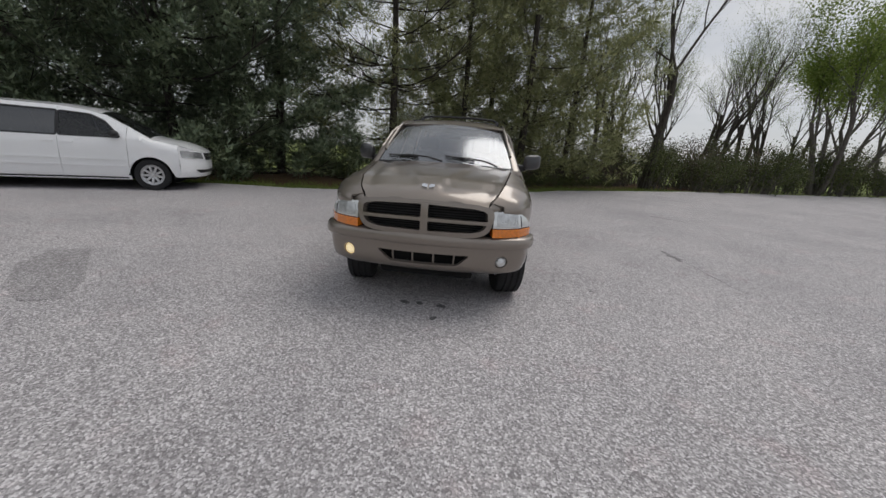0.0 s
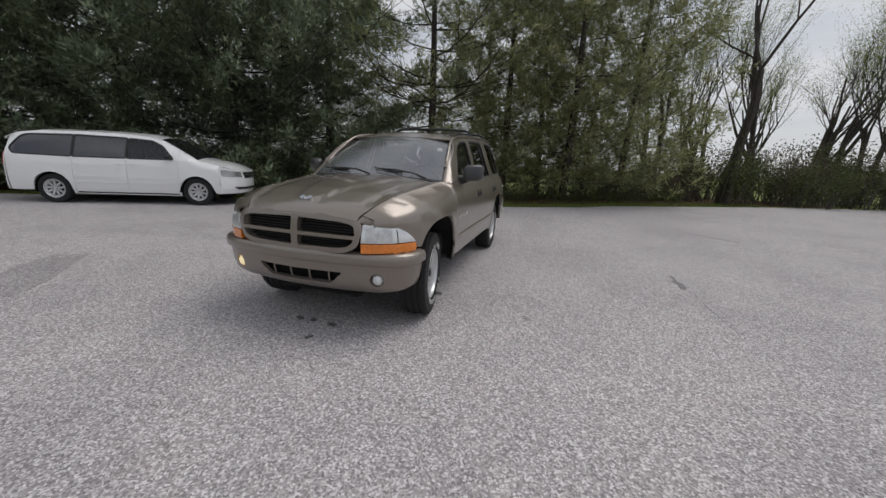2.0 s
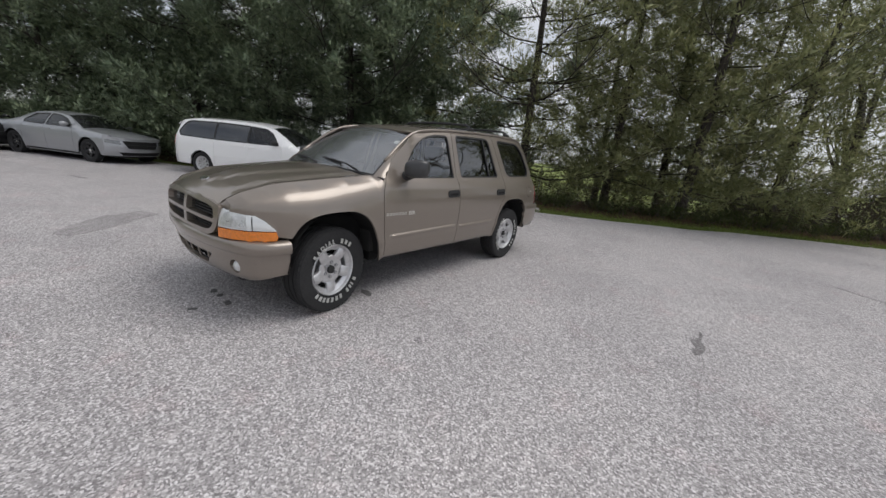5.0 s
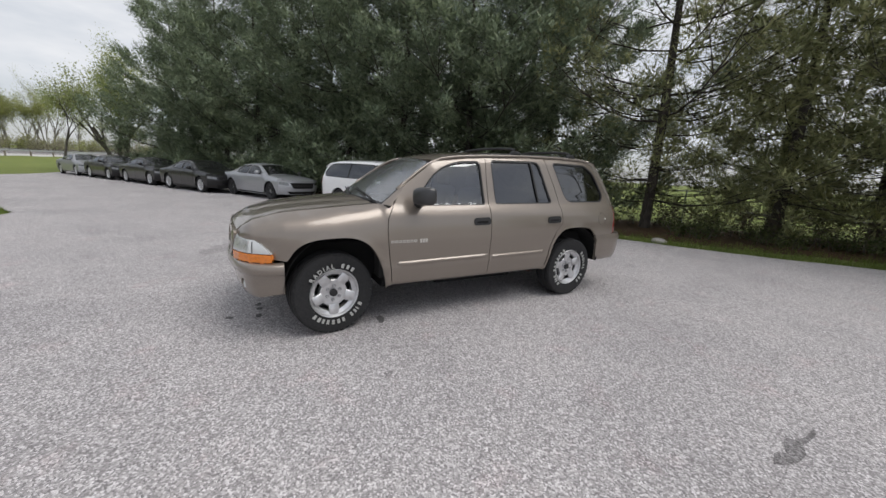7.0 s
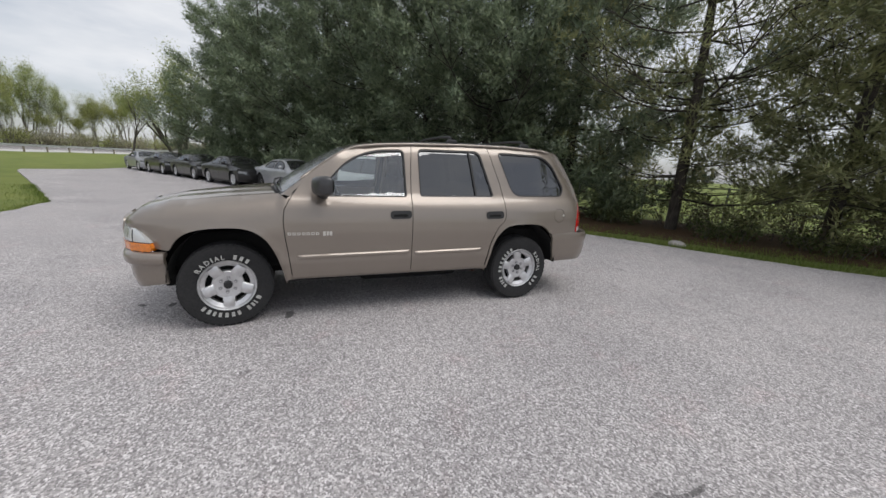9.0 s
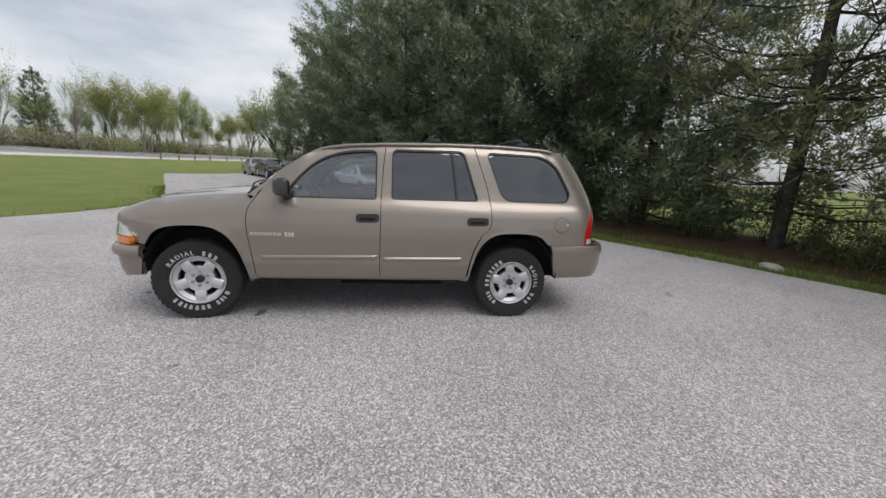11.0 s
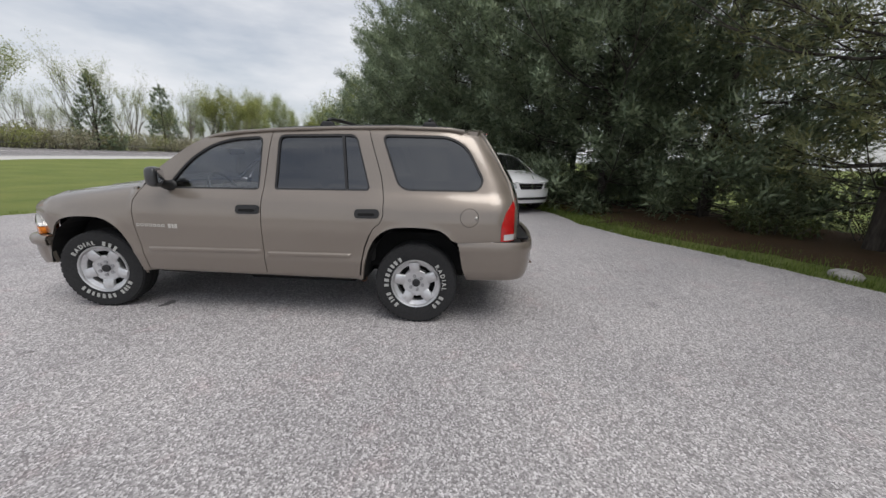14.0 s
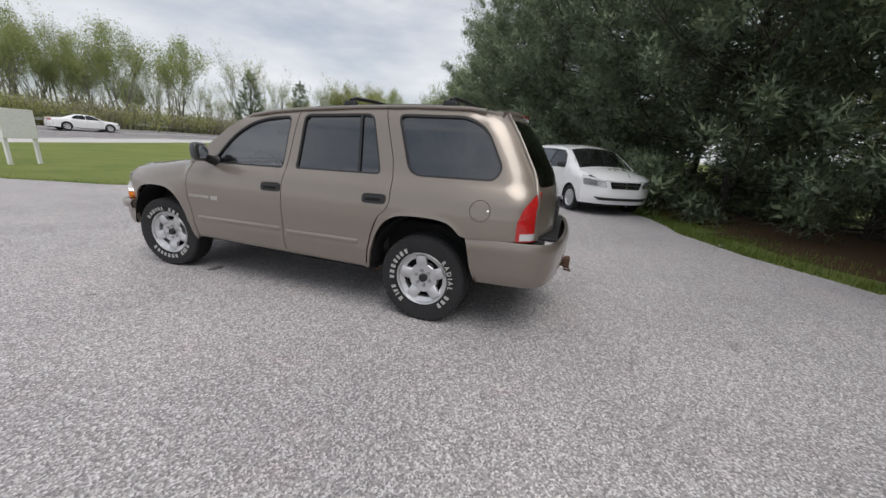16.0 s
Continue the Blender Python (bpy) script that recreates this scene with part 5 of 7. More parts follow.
    for sgn in (1, -1):
        bmx = bmesh.new()
        ra, rb = [], []
        for z in np.linspace(0.80, 1.68, 14):
            e = suv_side(suv_rear(z) - 0.01, min(z, 1.66))
            hw = lerp_table(z, [0.80, 1.10, 1.25, 1.50, 1.68], [0.655, 0.655, 0.64, 0.585, 0.52])
            bk = suv_back(hw, z)
            ra.append(bmx.verts.new((e.x * sgn, e.y, z)))
            rb.append(bmx.verts.new((bk.x * sgn, bk.y, z)))
        rm = []
        for a, b in zip(ra, rb):
            mid = (a.co + b.co) / 2
            rm.append(bmx.verts.new((mid.x + 0.022 * sgn, mid.y + 0.022, mid.z)))
        for k in range(13):
            bmx.faces.new((ra[k], ra[k + 1], rm[k + 1], rm[k]))
            bmx.faces.new((rm[k], rm[k + 1], rb[k + 1], rb[k]))
        bmesh.ops.recalc_face_normals(bmx, faces=bmx.faces[:])
        part("rear_pillar", bmx, TAN, car, smooth=True)
    bmx = bmesh.new()
    rows = []
    for x in np.linspace(-0.56, 0.56, 15):
        q = abs(x) / 0.56
        y0, z0 = 3.40 - 0.06 * q ** 2, 1.728 - 0.045 * q ** 2.4
        prof = [(y0, z0 + 0.008), (y0 + 0.10, z0 + 0.004), (y0 + 0.135 - 0.04 * q ** 3, z0 - 0.018), (y0 + 0.14 - 0.04 * q ** 3, z0 - 0.035), (y0 + 0.10, z0 - 0.06)]
        rows.append([bmx.verts.new((x, a, b)) for a, b in prof])
    for a, b in zip(rows, rows[1:]):
        for j in range(4):
            bmx.faces.new((a[j], a[j + 1], b[j + 1], b[j]))
        bmx.faces.new((a[4], a[0], b[0], b[4]))
    bmx.faces.new(rows[0]), bmx.faces.new(rows[-1][::-1])
    bmesh.ops.recalc_face_normals(bmx, faces=bmx.faces[:])
    sp = smooth_by_angle(part("roof_spoiler", bmx, TAN, car), 50)
    part("brake_light", box(bmesh.new(), -0.14, 3.515, 1.690, 0.14, 3.544, 1.705, 0.003), RED_LENS, sp)
    # rear bumper
    plan2 = soften([(0.878, 3.30), (0.878, 3.55), (0.852, 3.83), (0.70, 3.975), (0, 4.04), (-0.70, 3.975), (-0.852, 3.83), (-0.878, 3.55), (-0.878, 3.30)], 3)
    acc2 = [0.0]
    for a, b in zip(plan2, plan2[1:]):
        acc2.append(acc2[-1] + math.hypot(b[0] - a[0], b[1] - a[1]))
    L2 = acc2[-1]
    rz = [0.41, 0.43, 0.50, 0.60, 0.642, 0.655, 0.67, 0.72, 0.765, 0.785, 0.79]
    rd = [-0.10, -0.05, -0.02, -0.004, 0.0, -0.010, 0.002, 0.008, 0.002, -0.012, -0.018]
    rbs = lambda s, z: sweep(s, z, rz, rd, [q[0] for q in plan2], [q[1] for q in plan2], acc2)
    rbm = sheet("rear_bumper", [(0.09, 0.435), (0.55, 0.445), (0.8, 0.47), (L2 - 0.8, 0.47), (L2 - 0.55, 0.445), (L2 - 0.09, 0.435), (L2, 0.62), (L2, 0.785), (0, 0.785), (0.02, 0.72), (0.05, 0.55)], rbs, (0, 1, 0), TAN, car, "tan painted rear bumper", step=0.04, edge=0.025, thick=0.03)
    part("step_pad", box(bmesh.new(), -0.60, 3.80, 0.770, 0.60, 3.945, 0.792, 0.008), TRIM, rbm, "black ribbed step pad")
    for x in (0.70, -0.70):
        part("bumper_top", box(bmesh.new(), x - 0.098, 3.62, 0.745, x + 0.098, 3.86, 0.772, 0.006), TRIM, rbm)
    ht = part("tow_hitch", box(bmesh.new(), -0.04, 3.7, 0.43, 0.04, 4.06, 0.50, 0.006), RUST, car, "rusty tow hitch receiver")
    part("hitch_collar", box(bmesh.new(), -0.052, 4.02, 0.42, 0.052, 4.07, 0.512, 0.006), RUST, ht)
    part("chain_loop", tube([(0.05, 4.0, 0.45), (0.11, 4.05, 0.46), (0.11, 4.08, 0.42), (0.05, 4.03, 0.41)], [0.009] * 4, 6), RUST, ht)
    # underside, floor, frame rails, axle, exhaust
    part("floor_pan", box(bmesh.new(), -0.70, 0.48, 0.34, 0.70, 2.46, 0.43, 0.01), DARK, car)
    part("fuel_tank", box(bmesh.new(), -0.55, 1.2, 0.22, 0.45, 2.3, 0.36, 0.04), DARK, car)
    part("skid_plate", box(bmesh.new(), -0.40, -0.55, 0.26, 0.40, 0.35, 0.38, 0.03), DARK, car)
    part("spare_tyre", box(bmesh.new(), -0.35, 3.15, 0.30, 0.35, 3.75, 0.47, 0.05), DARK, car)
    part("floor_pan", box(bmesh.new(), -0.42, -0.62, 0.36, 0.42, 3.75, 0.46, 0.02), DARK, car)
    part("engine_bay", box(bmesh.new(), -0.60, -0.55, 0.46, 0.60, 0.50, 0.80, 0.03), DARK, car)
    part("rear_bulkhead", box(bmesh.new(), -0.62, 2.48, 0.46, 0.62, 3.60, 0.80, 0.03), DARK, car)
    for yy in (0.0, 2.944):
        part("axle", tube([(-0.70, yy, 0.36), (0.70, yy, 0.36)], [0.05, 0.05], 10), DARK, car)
    part("exhaust_pipe", tube([(0.30, 2.2, 0.36), (0.52, 2.35, 0.35), (0.66, 2.44, 0.345)], [0.035, 0.035, 0.033], 10), RUST, car, "rusty exhaust pipe")
    # cabin
    part("firewall", box(bmesh.new(), -0.74, 0.44, 0.45, 0.74, 0.50, 1.09), DASH, car)
    bmx = bmesh.new()
    box(bmx, -0.72, 0.46, 0.86, 0.72, 0.86, 1.10, 0.05)
    part("dashboard", bmx, DASH, car, smooth=True)
    for x in (0.36, -0.36):
        st = part("front_seat", box(bmesh.new(), x - 0.25, 1.10, 0.50, x + 0.25, 1.62, 0.76, 0.06), SEAT, car, smooth=True)
        bmx = box(bmesh.new(), x - 0.24, 1.52, 0.72, x + 0.24, 1.66, 1.30, 0.06)
        for v in bmx.verts:
            v.co.y += (v.co.z - 0.72) * 0.22
        part("backrest", bmx, SEAT, st, smooth=True)
        part("headrest", box(bmesh.new(), x - 0.13, 1.66, 1.31, x + 0.13, 1.75, 1.48, 0.04), SEAT, st, smooth=True)
    bs = part("rear_bench", box(bmesh.new(), -0.66, 2.05, 0.50, 0.66, 2.55, 0.78, 0.06), SEAT, car, smooth=True)
    bmx = box(bmesh.new(), -0.66, 2.48, 0.74, 0.66, 2.62, 1.28, 0.06)
    for v in bmx.verts:
        v.co.y += (v.co.z - 0.74) * 0.2
    part("backrest", bmx, SEAT, bs, smooth=True)
    bmx = bmesh.new()
    c0, tilt = Vector((0.36, 0.98, 1.10)), Matrix.Rotation(radians(-62), 3, "X")
    ring = [tuple(c0 + tilt @ Vector((0.185 * math.cos(a), 0.185 * math.sin(a), 0))) for a in np.linspace(0, math.tau, 25)]
    sw = part("steering_wheel", tube(ring, [0.016] * 25, 8), TRIM, car, "black steering wheel", smooth=True)
    part("steering_hub", tube([tuple(c0 + tilt @ Vector((-0.18, 0, 0))), tuple(c0), tuple(c0 + tilt @ Vector((0.18, 0, 0)))], [0.02, 0.06, 0.02], 8), TRIM, sw)
    part("headliner", box(bmesh.new(), -0.48, 1.4, 1.575, 0.48, 3.2, 1.595), SEAT, car)
    part("interior_mirror", box(bmesh.new(), -0.12, 0.90, 1.44, 0.12, 0.93, 1.50, 0.012), TRIM, car)
    # wheels, the front pair turned a little
    for x, y, turn in ((0.815, 0.0, 8), (0.815, 2.944, 0), (-0.815, 0.0, 188), (-0.815, 2.944, 180)):
        wh = new("wheel")
        wh.empty_display_size = 0.1
        wh.parent = car
        wh.matrix_local = pose(x - math.copysign(0.105, x), y, 0.366, 0, 0, turn) @ Matrix.Rotation(radians(-48 if y else 54), 4, "X")
        spoke_wheel(wh, 0.366, 0.214, 0.235, 5, ALLOY, 0.043, lettered=True, disc=0.58)
    return car


SUV = build_suv()
for o in SUV.children_recursive:
    if o.data and o.data.materials and o.data.materials[0] in (CLEAR, SCREEN, PRIVACY):
        o.visible_shadow = False


# ---- the parked cars; each is built with its nose along +x ----
def build_car(name, label, category, s, m, group=""):
    """s: a table of the car's outlines. Side panels by x-ranges, crown strips from hood to tail, nose, tail and wheels."""
    car = thing(name, label, category, m, group)
    paint, hw = s["paint"], s["half"]
    zs, ws = s["wz"], s["ww"]
    top_x, top_z, top_w = s["top_x"], s["top_z"], s["top_w"]      # where the flank meets the crown, nose to tail (x falling)
    cen_z = s["cen_z"]
    x0, x1 = s["nose"], s["tail"]

    def ez(x):
        return lerp_table(-x, [-a for a in top_x], top_z)

    def ew(x):
        return lerp_table(-x, [-a for a in top_x], top_w)

    def cz(x):
        return lerp_table(-x, [-a for a in top_x], cen_z)

    def flank(x, z):
        w = lerp_table(z, zs, ws) * hw
        e, belt = ez(x), s["belt"]
        if e <= belt + 0.15:                       # hood or trunk: round over the shoulder
            zb = e - 0.16
            if z > zb:
                u = min(1, (z - zb) / 0.16)
                w0 = lerp_table(zb, zs, ws) * hw
                w = w0 + (ew(x) - w0) * (1 - math.sqrt(max(0, 1 - u * u)))
        elif z > belt:
            u = (z - belt) / (e - belt)
            w0 = lerp_table(belt, zs, ws) * hw
            w = w0 + (ew(x) - w0) * (0.82 * u + 0.18 * u ** 4)
        for end, dist, amount in ((x0, 0.75, s.get("nose_in", 0.10)), (x1, 0.5, s.get("tail_in", 0.09))):
            d = dist - abs(x - end)
            if d > 0:
                w -= amount * (d / dist) ** 2.4
        for ax in s["axles"]:
            d = math.hypot(x - ax, z - s["R"]) - s["R"] - 0.05
            if -0.02 < d < 0.09:
                w += 0.012 * (0.5 + 0.5 * math.cos(math.pi * d / 0.09))
        return Vector((x, w, z))

    def nose_x(y):
        return x0 - s["bow"] * (abs(y) / s["front_half"]) ** 3

    def tail_x(y):
        return x1 + s["rbow"] * (abs(y) / s["rear_half"]) ** 3

    def reach(x):              # how far the crown spreads before it meets nose or tail
        a = s["front_half"] * (max(0.0, x0 - x) / s["bow"]) ** (1 / 3)
        b = s["rear_half"] * (max(0.0, x - x1) / s["rbow"]) ** (1 / 3)
        return max(0.04, min(ew(x), a, b))

    def low(x):
        z = s["sill"]
        for ax in s["axles"]:
            r = s["R"] + 0.055
            if abs(x - ax) < r:
                z = max(z, s["R"] + math.sqrt(r * r - (x - ax) ** 2))
        return z

    g = 0.004
    for sgn in (1, -1):
        sf = (lambda a, b: flank(a, b)) if sgn > 0 else (lambda a, b: (lambda q: Vector((q.x, -q.y, q.z)))(flank(a, b)))
        to = (0, sgn, 0)
        for pname, xa, xb in s["panels"]:
            n = max(3, int(abs(xa - xb) / 0.05))
            xs = [xa - g + (xb + g - xa + g) * k / n for k in range(n + 1)]
            poly = [(x, low(x)) for x in xs] + [(x, ez(x)) for x in xs[::-1]]
            wins = [(wp, wm) for pn, wp, wm in s["windows"] if pn == pname]
            ob = sheet(pname, poly, sf, to, paint, car, holes=[wp for wp, wm in wins], step=0.09, edge=0.05, thick=0.02)
            for wp, wm in wins:
                sheet("door_window", grow(wp, 0.004), sf, to, wm, ob, step=0.15, edge=0.06, lift=-0.006, thick=0.004)
                sheet("window_seal", grow(wp, 0.018), sf, to, TRIM, ob, holes=[grow(wp, -0.012)], step=0.2, edge=0.06, lift=0.002, thick=0.008)
            if "door" in pname:
                hx = xa - 0.16 if pname == "sliding_door" else xb + 0.16
                zh = s["belt"] - 0.10
                sheet("door_handle", rounded([(hx - 0.09, zh - 0.02), (hx + 0.09, zh - 0.02), (hx + 0.09, zh + 0.02), (hx - 0.09, zh + 0.02)], 0.015), sf, to, s.get("handle", paint), ob, step=0.06, lift=0.02, thick=0.02)
            for z0 in s.get("ribs", ()):
                if "door" in pname:
                    sheet("side_moulding", [(xa - 0.01, z0), (xb + 0.01, z0), (xb + 0.01, z0 + 0.022), (xa - 0.01, z0 + 0.022)], sf, to, paint, ob, step=0.2, edge=0.08, lift=0.012, thick=0.014)
        sheet("sill", [(s["axles"][0] - s["R"] - 0.05, s["sill"] - 0.08), (s["axles"][1] + s["R"] + 0.05, s["sill"] - 0.08), (s["axles"][1] + s["R"] + 0.05, s["sill"] + 0.005), (s["axles"][0] - s["R"] - 0.05, s["sill"] + 0.005)], sf, to, s.get("sill_mat", paint), car, step=0.15, lift=-0.02)
        # wheel wells and wheels
        for ax in s["axles"]:
            bm = bmesh.new()
            r = s["R"] + 0.06
            rings = [[bm.verts.new((ax + r * math.cos(a), yy * sgn, s["R"] + r * math.sin(a))) for a in np.linspace(-0.25, math.pi + 0.25, 18)] for yy in (hw * 0.93, hw * 0.5)]
            for k in range(17):
                bm.faces.new((rings[0][k], rings[0][k + 1], rings[1][k + 1], rings[1][k]))
            bm.faces.new(rings[1])
            part("wheel_well", bm, DARK, car)
            wh = new("wheel")
            wh.empty_display_size = 0.1
            wh.parent = car
            wh.matrix_local = pose(ax, (hw - 0.13) * sgn, s["R"], 0, 0, 90 * sgn) @ Matrix.Rotation(random.random() * 6, 4, "X")
            spoke_wheel(wh, s["R"], s["rim"], 0.21, s["spokes"], s["rim_mat"], s["spoke_w"], hub_mat=s.get("hub_mat", s["rim_mat"]), lugs=5, disc=s.get("disc", 0.4))
        # mirror
        mx = s["mirror"]
        bm = bmesh.new()
        bmesh.ops.create_uvsphere(bm, u_segments=14, v_segments=8, radius=1)
        for v in bm.verts:
            v.co = Vector((v.co.x * 0.09, v.co.y * 0.11, v.co.z * 0.075))
        bmesh.ops.translate(bm, verts=bm.verts, vec=(mx, (hw + 0.05) * sgn, s["belt"] + 0.10))
        mi = part("side_mirror", bm, s.get("mirror_mat", TRIM), car, smooth=True)
        part("mirror_arm", tube([(mx + 0.02, (hw - 0.10) * sgn, s["belt"] + 0.03), (mx, (hw + 0.02) * sgn, s["belt"] + 0.06)], [0.03, 0.03], 8), TRIM, mi)
    # crown strips
    def crown(x, y):
        q = min(1, abs(y) / ew(x))
        return Vector((x, y, cz(x) + (ez(x) - cz(x)) * q ** 2.3))
    for pname, xa, xb, mat in s["crown"]:
        n = max(3, int(abs(xa - xb) / 0.08))
        xs = [xa + (xb - xa) * k / n for k in range(n + 1)]
        inset = 0.05 if mat in (CAR_SCREEN, PRIVACY) else 0.0
        poly = [(x, reach(x) - inset) for x in xs] + [(x, -reach(x) + inset) for x in xs[::-1]]
        ob = sheet(pname, poly, crown, (0, 0, 1), mat, car, step=0.12, edge=0.06, thick=0.012)
        if inset:
            for sgn in (1, -1):
                sheet("screen_pillar", [(x, (ew(x) - inset + 0.002) * sgn) for x in xs] + [(x, ew(x) * sgn) for x in xs[::-1]], crown, (0, 0, 1), paint if mat is CAR_SCREEN else TRIM, car, step=0.2, edge=0.06)
    # nose
    half0 = s["front_half"]

    def front(y, z):
        return Vector((nose_x(y) + lerp_table(z, s["fz"], s["fx"]), y, z))

    def crest(y, fx):
        x = fx(y)
        return crown(x, min(abs(y), ew(x))).z - 0.004
    ys = list(np.linspace(half0, -half0, 25))
    sheet("front_fascia", [(-half0, s["sill"]), (half0, s["sill"])] + [(y, crest(y, nose_x)) for y in ys], front, (1, 0, 0), paint, car, step=0.06, edge=0.05)
    for pname, poly, mat, lift in s["front"]:
        for sgn in ((1, -1) if "light" in pname else (1,)):
            sheet(pname, rounded([(y * sgn, z) for y, z in poly], 0.02), front, (1, 0, 0), mat, car, step=0.08, edge=0.03, lift=lift, thick=0.02)
    # tail
    half1 = s["rear_half"]

    end = s["panels"][-1][2]

    def rear(y, z):            # narrows with the flank towards the roof
        ws = min(1.0, flank(end, min(z, ez(end))).y / half1)
        return Vector((tail_x(y) - lerp_table(z, s["rz"], s["rx"]), y * ws, z))
    ys = list(np.linspace(half1, -half1, 25))
    sheet("rear_fascia", [(-half1, s["sill"]), (half1, s["sill"])] + [(y, crest(y, tail_x)) for y in ys], rear, (-1, 0, 0), paint, car, step=0.1, edge=0.06)
    for pname, poly, mat, lift in s["rear"]:
        for sgn in ((1, -1) if "light" in pname else (1,)):
            sheet(pname, rounded([(y * sgn, z) for y, z in poly], 0.02), rear, (-1, 0, 0), mat, car, step=0.1, edge=0.04, lift=lift, thick=0.02)
    # floor and cabin
    part("floor_pan", box(bmesh.new(), x1 + 0.15, -hw * 0.62, s["sill"] - 0.06, x0 - 0.2, hw * 0.62, s["sill"] + 0.04), DARK, car)
    part("floor_pan", box(bmesh.new(), s["axles"][1] + 0.42, -hw * 0.93, s["sill"] - 0.05, s["axles"][0] - 0.42, hw * 0.93, s["sill"] + 0.03), DARK, car)
    part("dashboard", box(bmesh.new(), s["cowl"] - 0.45, -hw * 0.8, s["sill"] + 0.3, s["cowl"] - 0.05, hw * 0.8, s["belt"] - 0.04, 0.03), DASH, car)
    part("engine_bay", box(bmesh.new(), s["cowl"] - 0.02, -hw * 0.55, s["sill"], x0 - 0.25, hw * 0.55, s["belt"] - 0.25, 0.03), DARK, car)
    for xs0 in s["seats"]:
        for yy in (-0.4, 0.4):
            st = part("seat", box(bmesh.new(), xs0 - 0.25, yy - 0.25, s["sill"] + 0.2, xs0 + 0.25, yy + 0.25, s["sill"] + 0.42, 0.05), SEAT, car, smooth=True)
            part("backrest", box(bmesh.new(), xs0 - 0.36, yy - 0.24, s["sill"] + 0.36, xs0 - 0.22, yy + 0.24, s["belt"] + 0.14, 0.05), SEAT, st, smooth=True)
    for o in car.children_recursive:
        if o.data and o.data.materials and o.data.materials[0] in (CAR_CLEAR, CAR_SCREEN, PRIVACY):
            o.visible_shadow = False
    return car


def van_table():
    return dict(paint=CAR_WHITE, half=0.985, belt=1.08, sill=0.30, R=0.338, rim=0.215, axles=(1.60, -1.478), nose=2.55, tail=-2.52, cowl=1.62,
                wz=[0.2, 0.35, 0.6, 0.9, 1.08, 1.3, 1.7], ww=[0.93, 0.97, 1.0, 0.99, 0.965, 0.9, 0.75],
                top_x=[2.55, 2.40, 2.15, 1.85, 1.62, 1.25, 0.85, 0.55, 0.1, -0.8, -1.7, -2.2, -2.40, -2.52],
                top_z=[0.80, 0.915, 0.995, 1.055, 1.10, 1.33, 1.55, 1.63, 1.68, 1.69, 1.67, 1.60, 1.50, 1.36],
                top_w=[0.62, 0.70, 0.76, 0.80, 0.82, 0.76, 0.70, 0.68, 0.67, 0.67, 0.67, 0.68, 0.70, 0.72],
                cen_z=[0.87, 0.985, 1.075, 1.135, 1.17, 1.40, 1.63, 1.70, 1.745, 1.755, 1.735, 1.67, 1.58, 1.44],
                panels=[("fender", 2.14, 1.22), ("front_door", 1.22, 0.10), ("sliding_door", 0.10, -1.02), ("quarter_panel", -1.02, -2.34)],
                windows=[("front_door", rounded([(1.12, 1.115), (0.115, 1.105), (0.115, 1.575), (0.62, 1.54), (0.85, 1.43)], 0.05), CAR_CLEAR),
                         ("sliding_door", rounded([(0.085, 1.105), (-1.005, 1.105), (-1.005, 1.60), (0.085, 1.58)], 0.03), PRIVACY),
                         ("quarter_panel", rounded([(-1.035, 1.105), (-2.18, 1.13), (-2.28, 1.25), (-2.10, 1.52), (-1.95, 1.575), (-1.035, 1.60)], [0.03, 0.05, 0.05, 0.1, 0.08, 0.03]), PRIVACY)],
                crown=[("hood", 2.545, 1.60, CAR_WHITE), ("windshield", 1.60, 0.78, CAR_SCREEN), ("roof", 0.78, -2.40, CAR_WHITE), ("rear_spoiler", -2.40, -2.52, CAR_WHITE)],
                front_half=0.955, bow=0.42, fz=[0.25, 0.40, 0.55, 0.70, 0.82], fx=[-0.06, 0.01, 0.02, 0.01, 0.0],
                front=[("grille", [(-0.36, 0.69), (0.36, 0.69), (0.42, 0.85), (-0.42, 0.85)], DARK, 0.012), ("grille_bar", [(-0.03, 0.695), (0.03, 0.695), (0.03, 0.85), (-0.03, 0.85)], CHROME, 0.022),
                       ("grille_bar", [(-0.34, 0.765), (0.34, 0.765), (0.35, 0.79), (-0.35, 0.79)], CHROME, 0.020),
                       ("headlight", [(0.47, 0.72), (0.92, 0.75), (0.935, 0.90), (0.52, 0.86)], HEAD_LENS, 0.012), ("lower_intake", [(-0.62, 0.40), (0.62, 0.40), (0.72, 0.475), (0.40, 0.465), (-0.40, 0.465), (-0.72, 0.475)], TRIM, 0.012)],
                rear_half=0.945, rbow=0.19, rz=[0.3, 0.8, 1.1, 1.44], rx=[0.06, 0.05, 0.03, 0.0],
                rear=[("rear_window", [(-0.70, 1.08), (0.70, 1.08), (0.62, 1.40), (-0.62, 1.40)], PRIVACY, 0.006), ("tail_light", [(0.82, 0.86), (0.935, 0.86), (0.925, 1.14), (0.84, 1.14)], RED_LENS, 0.014), ("bumper", [(-0.84, 0.32), (0.84, 0.32), (0.84, 0.55), (-0.84, 0.55)], CAR_WHITE, 0.03)],
                spokes=9, spoke_w=0.024, rim_mat=ALLOY, disc=0.40, mirror=1.05, seats=(0.35, -0.75), handle=CAR_WHITE, mirror_mat=TRIM, ribs=(0.50, 0.64))


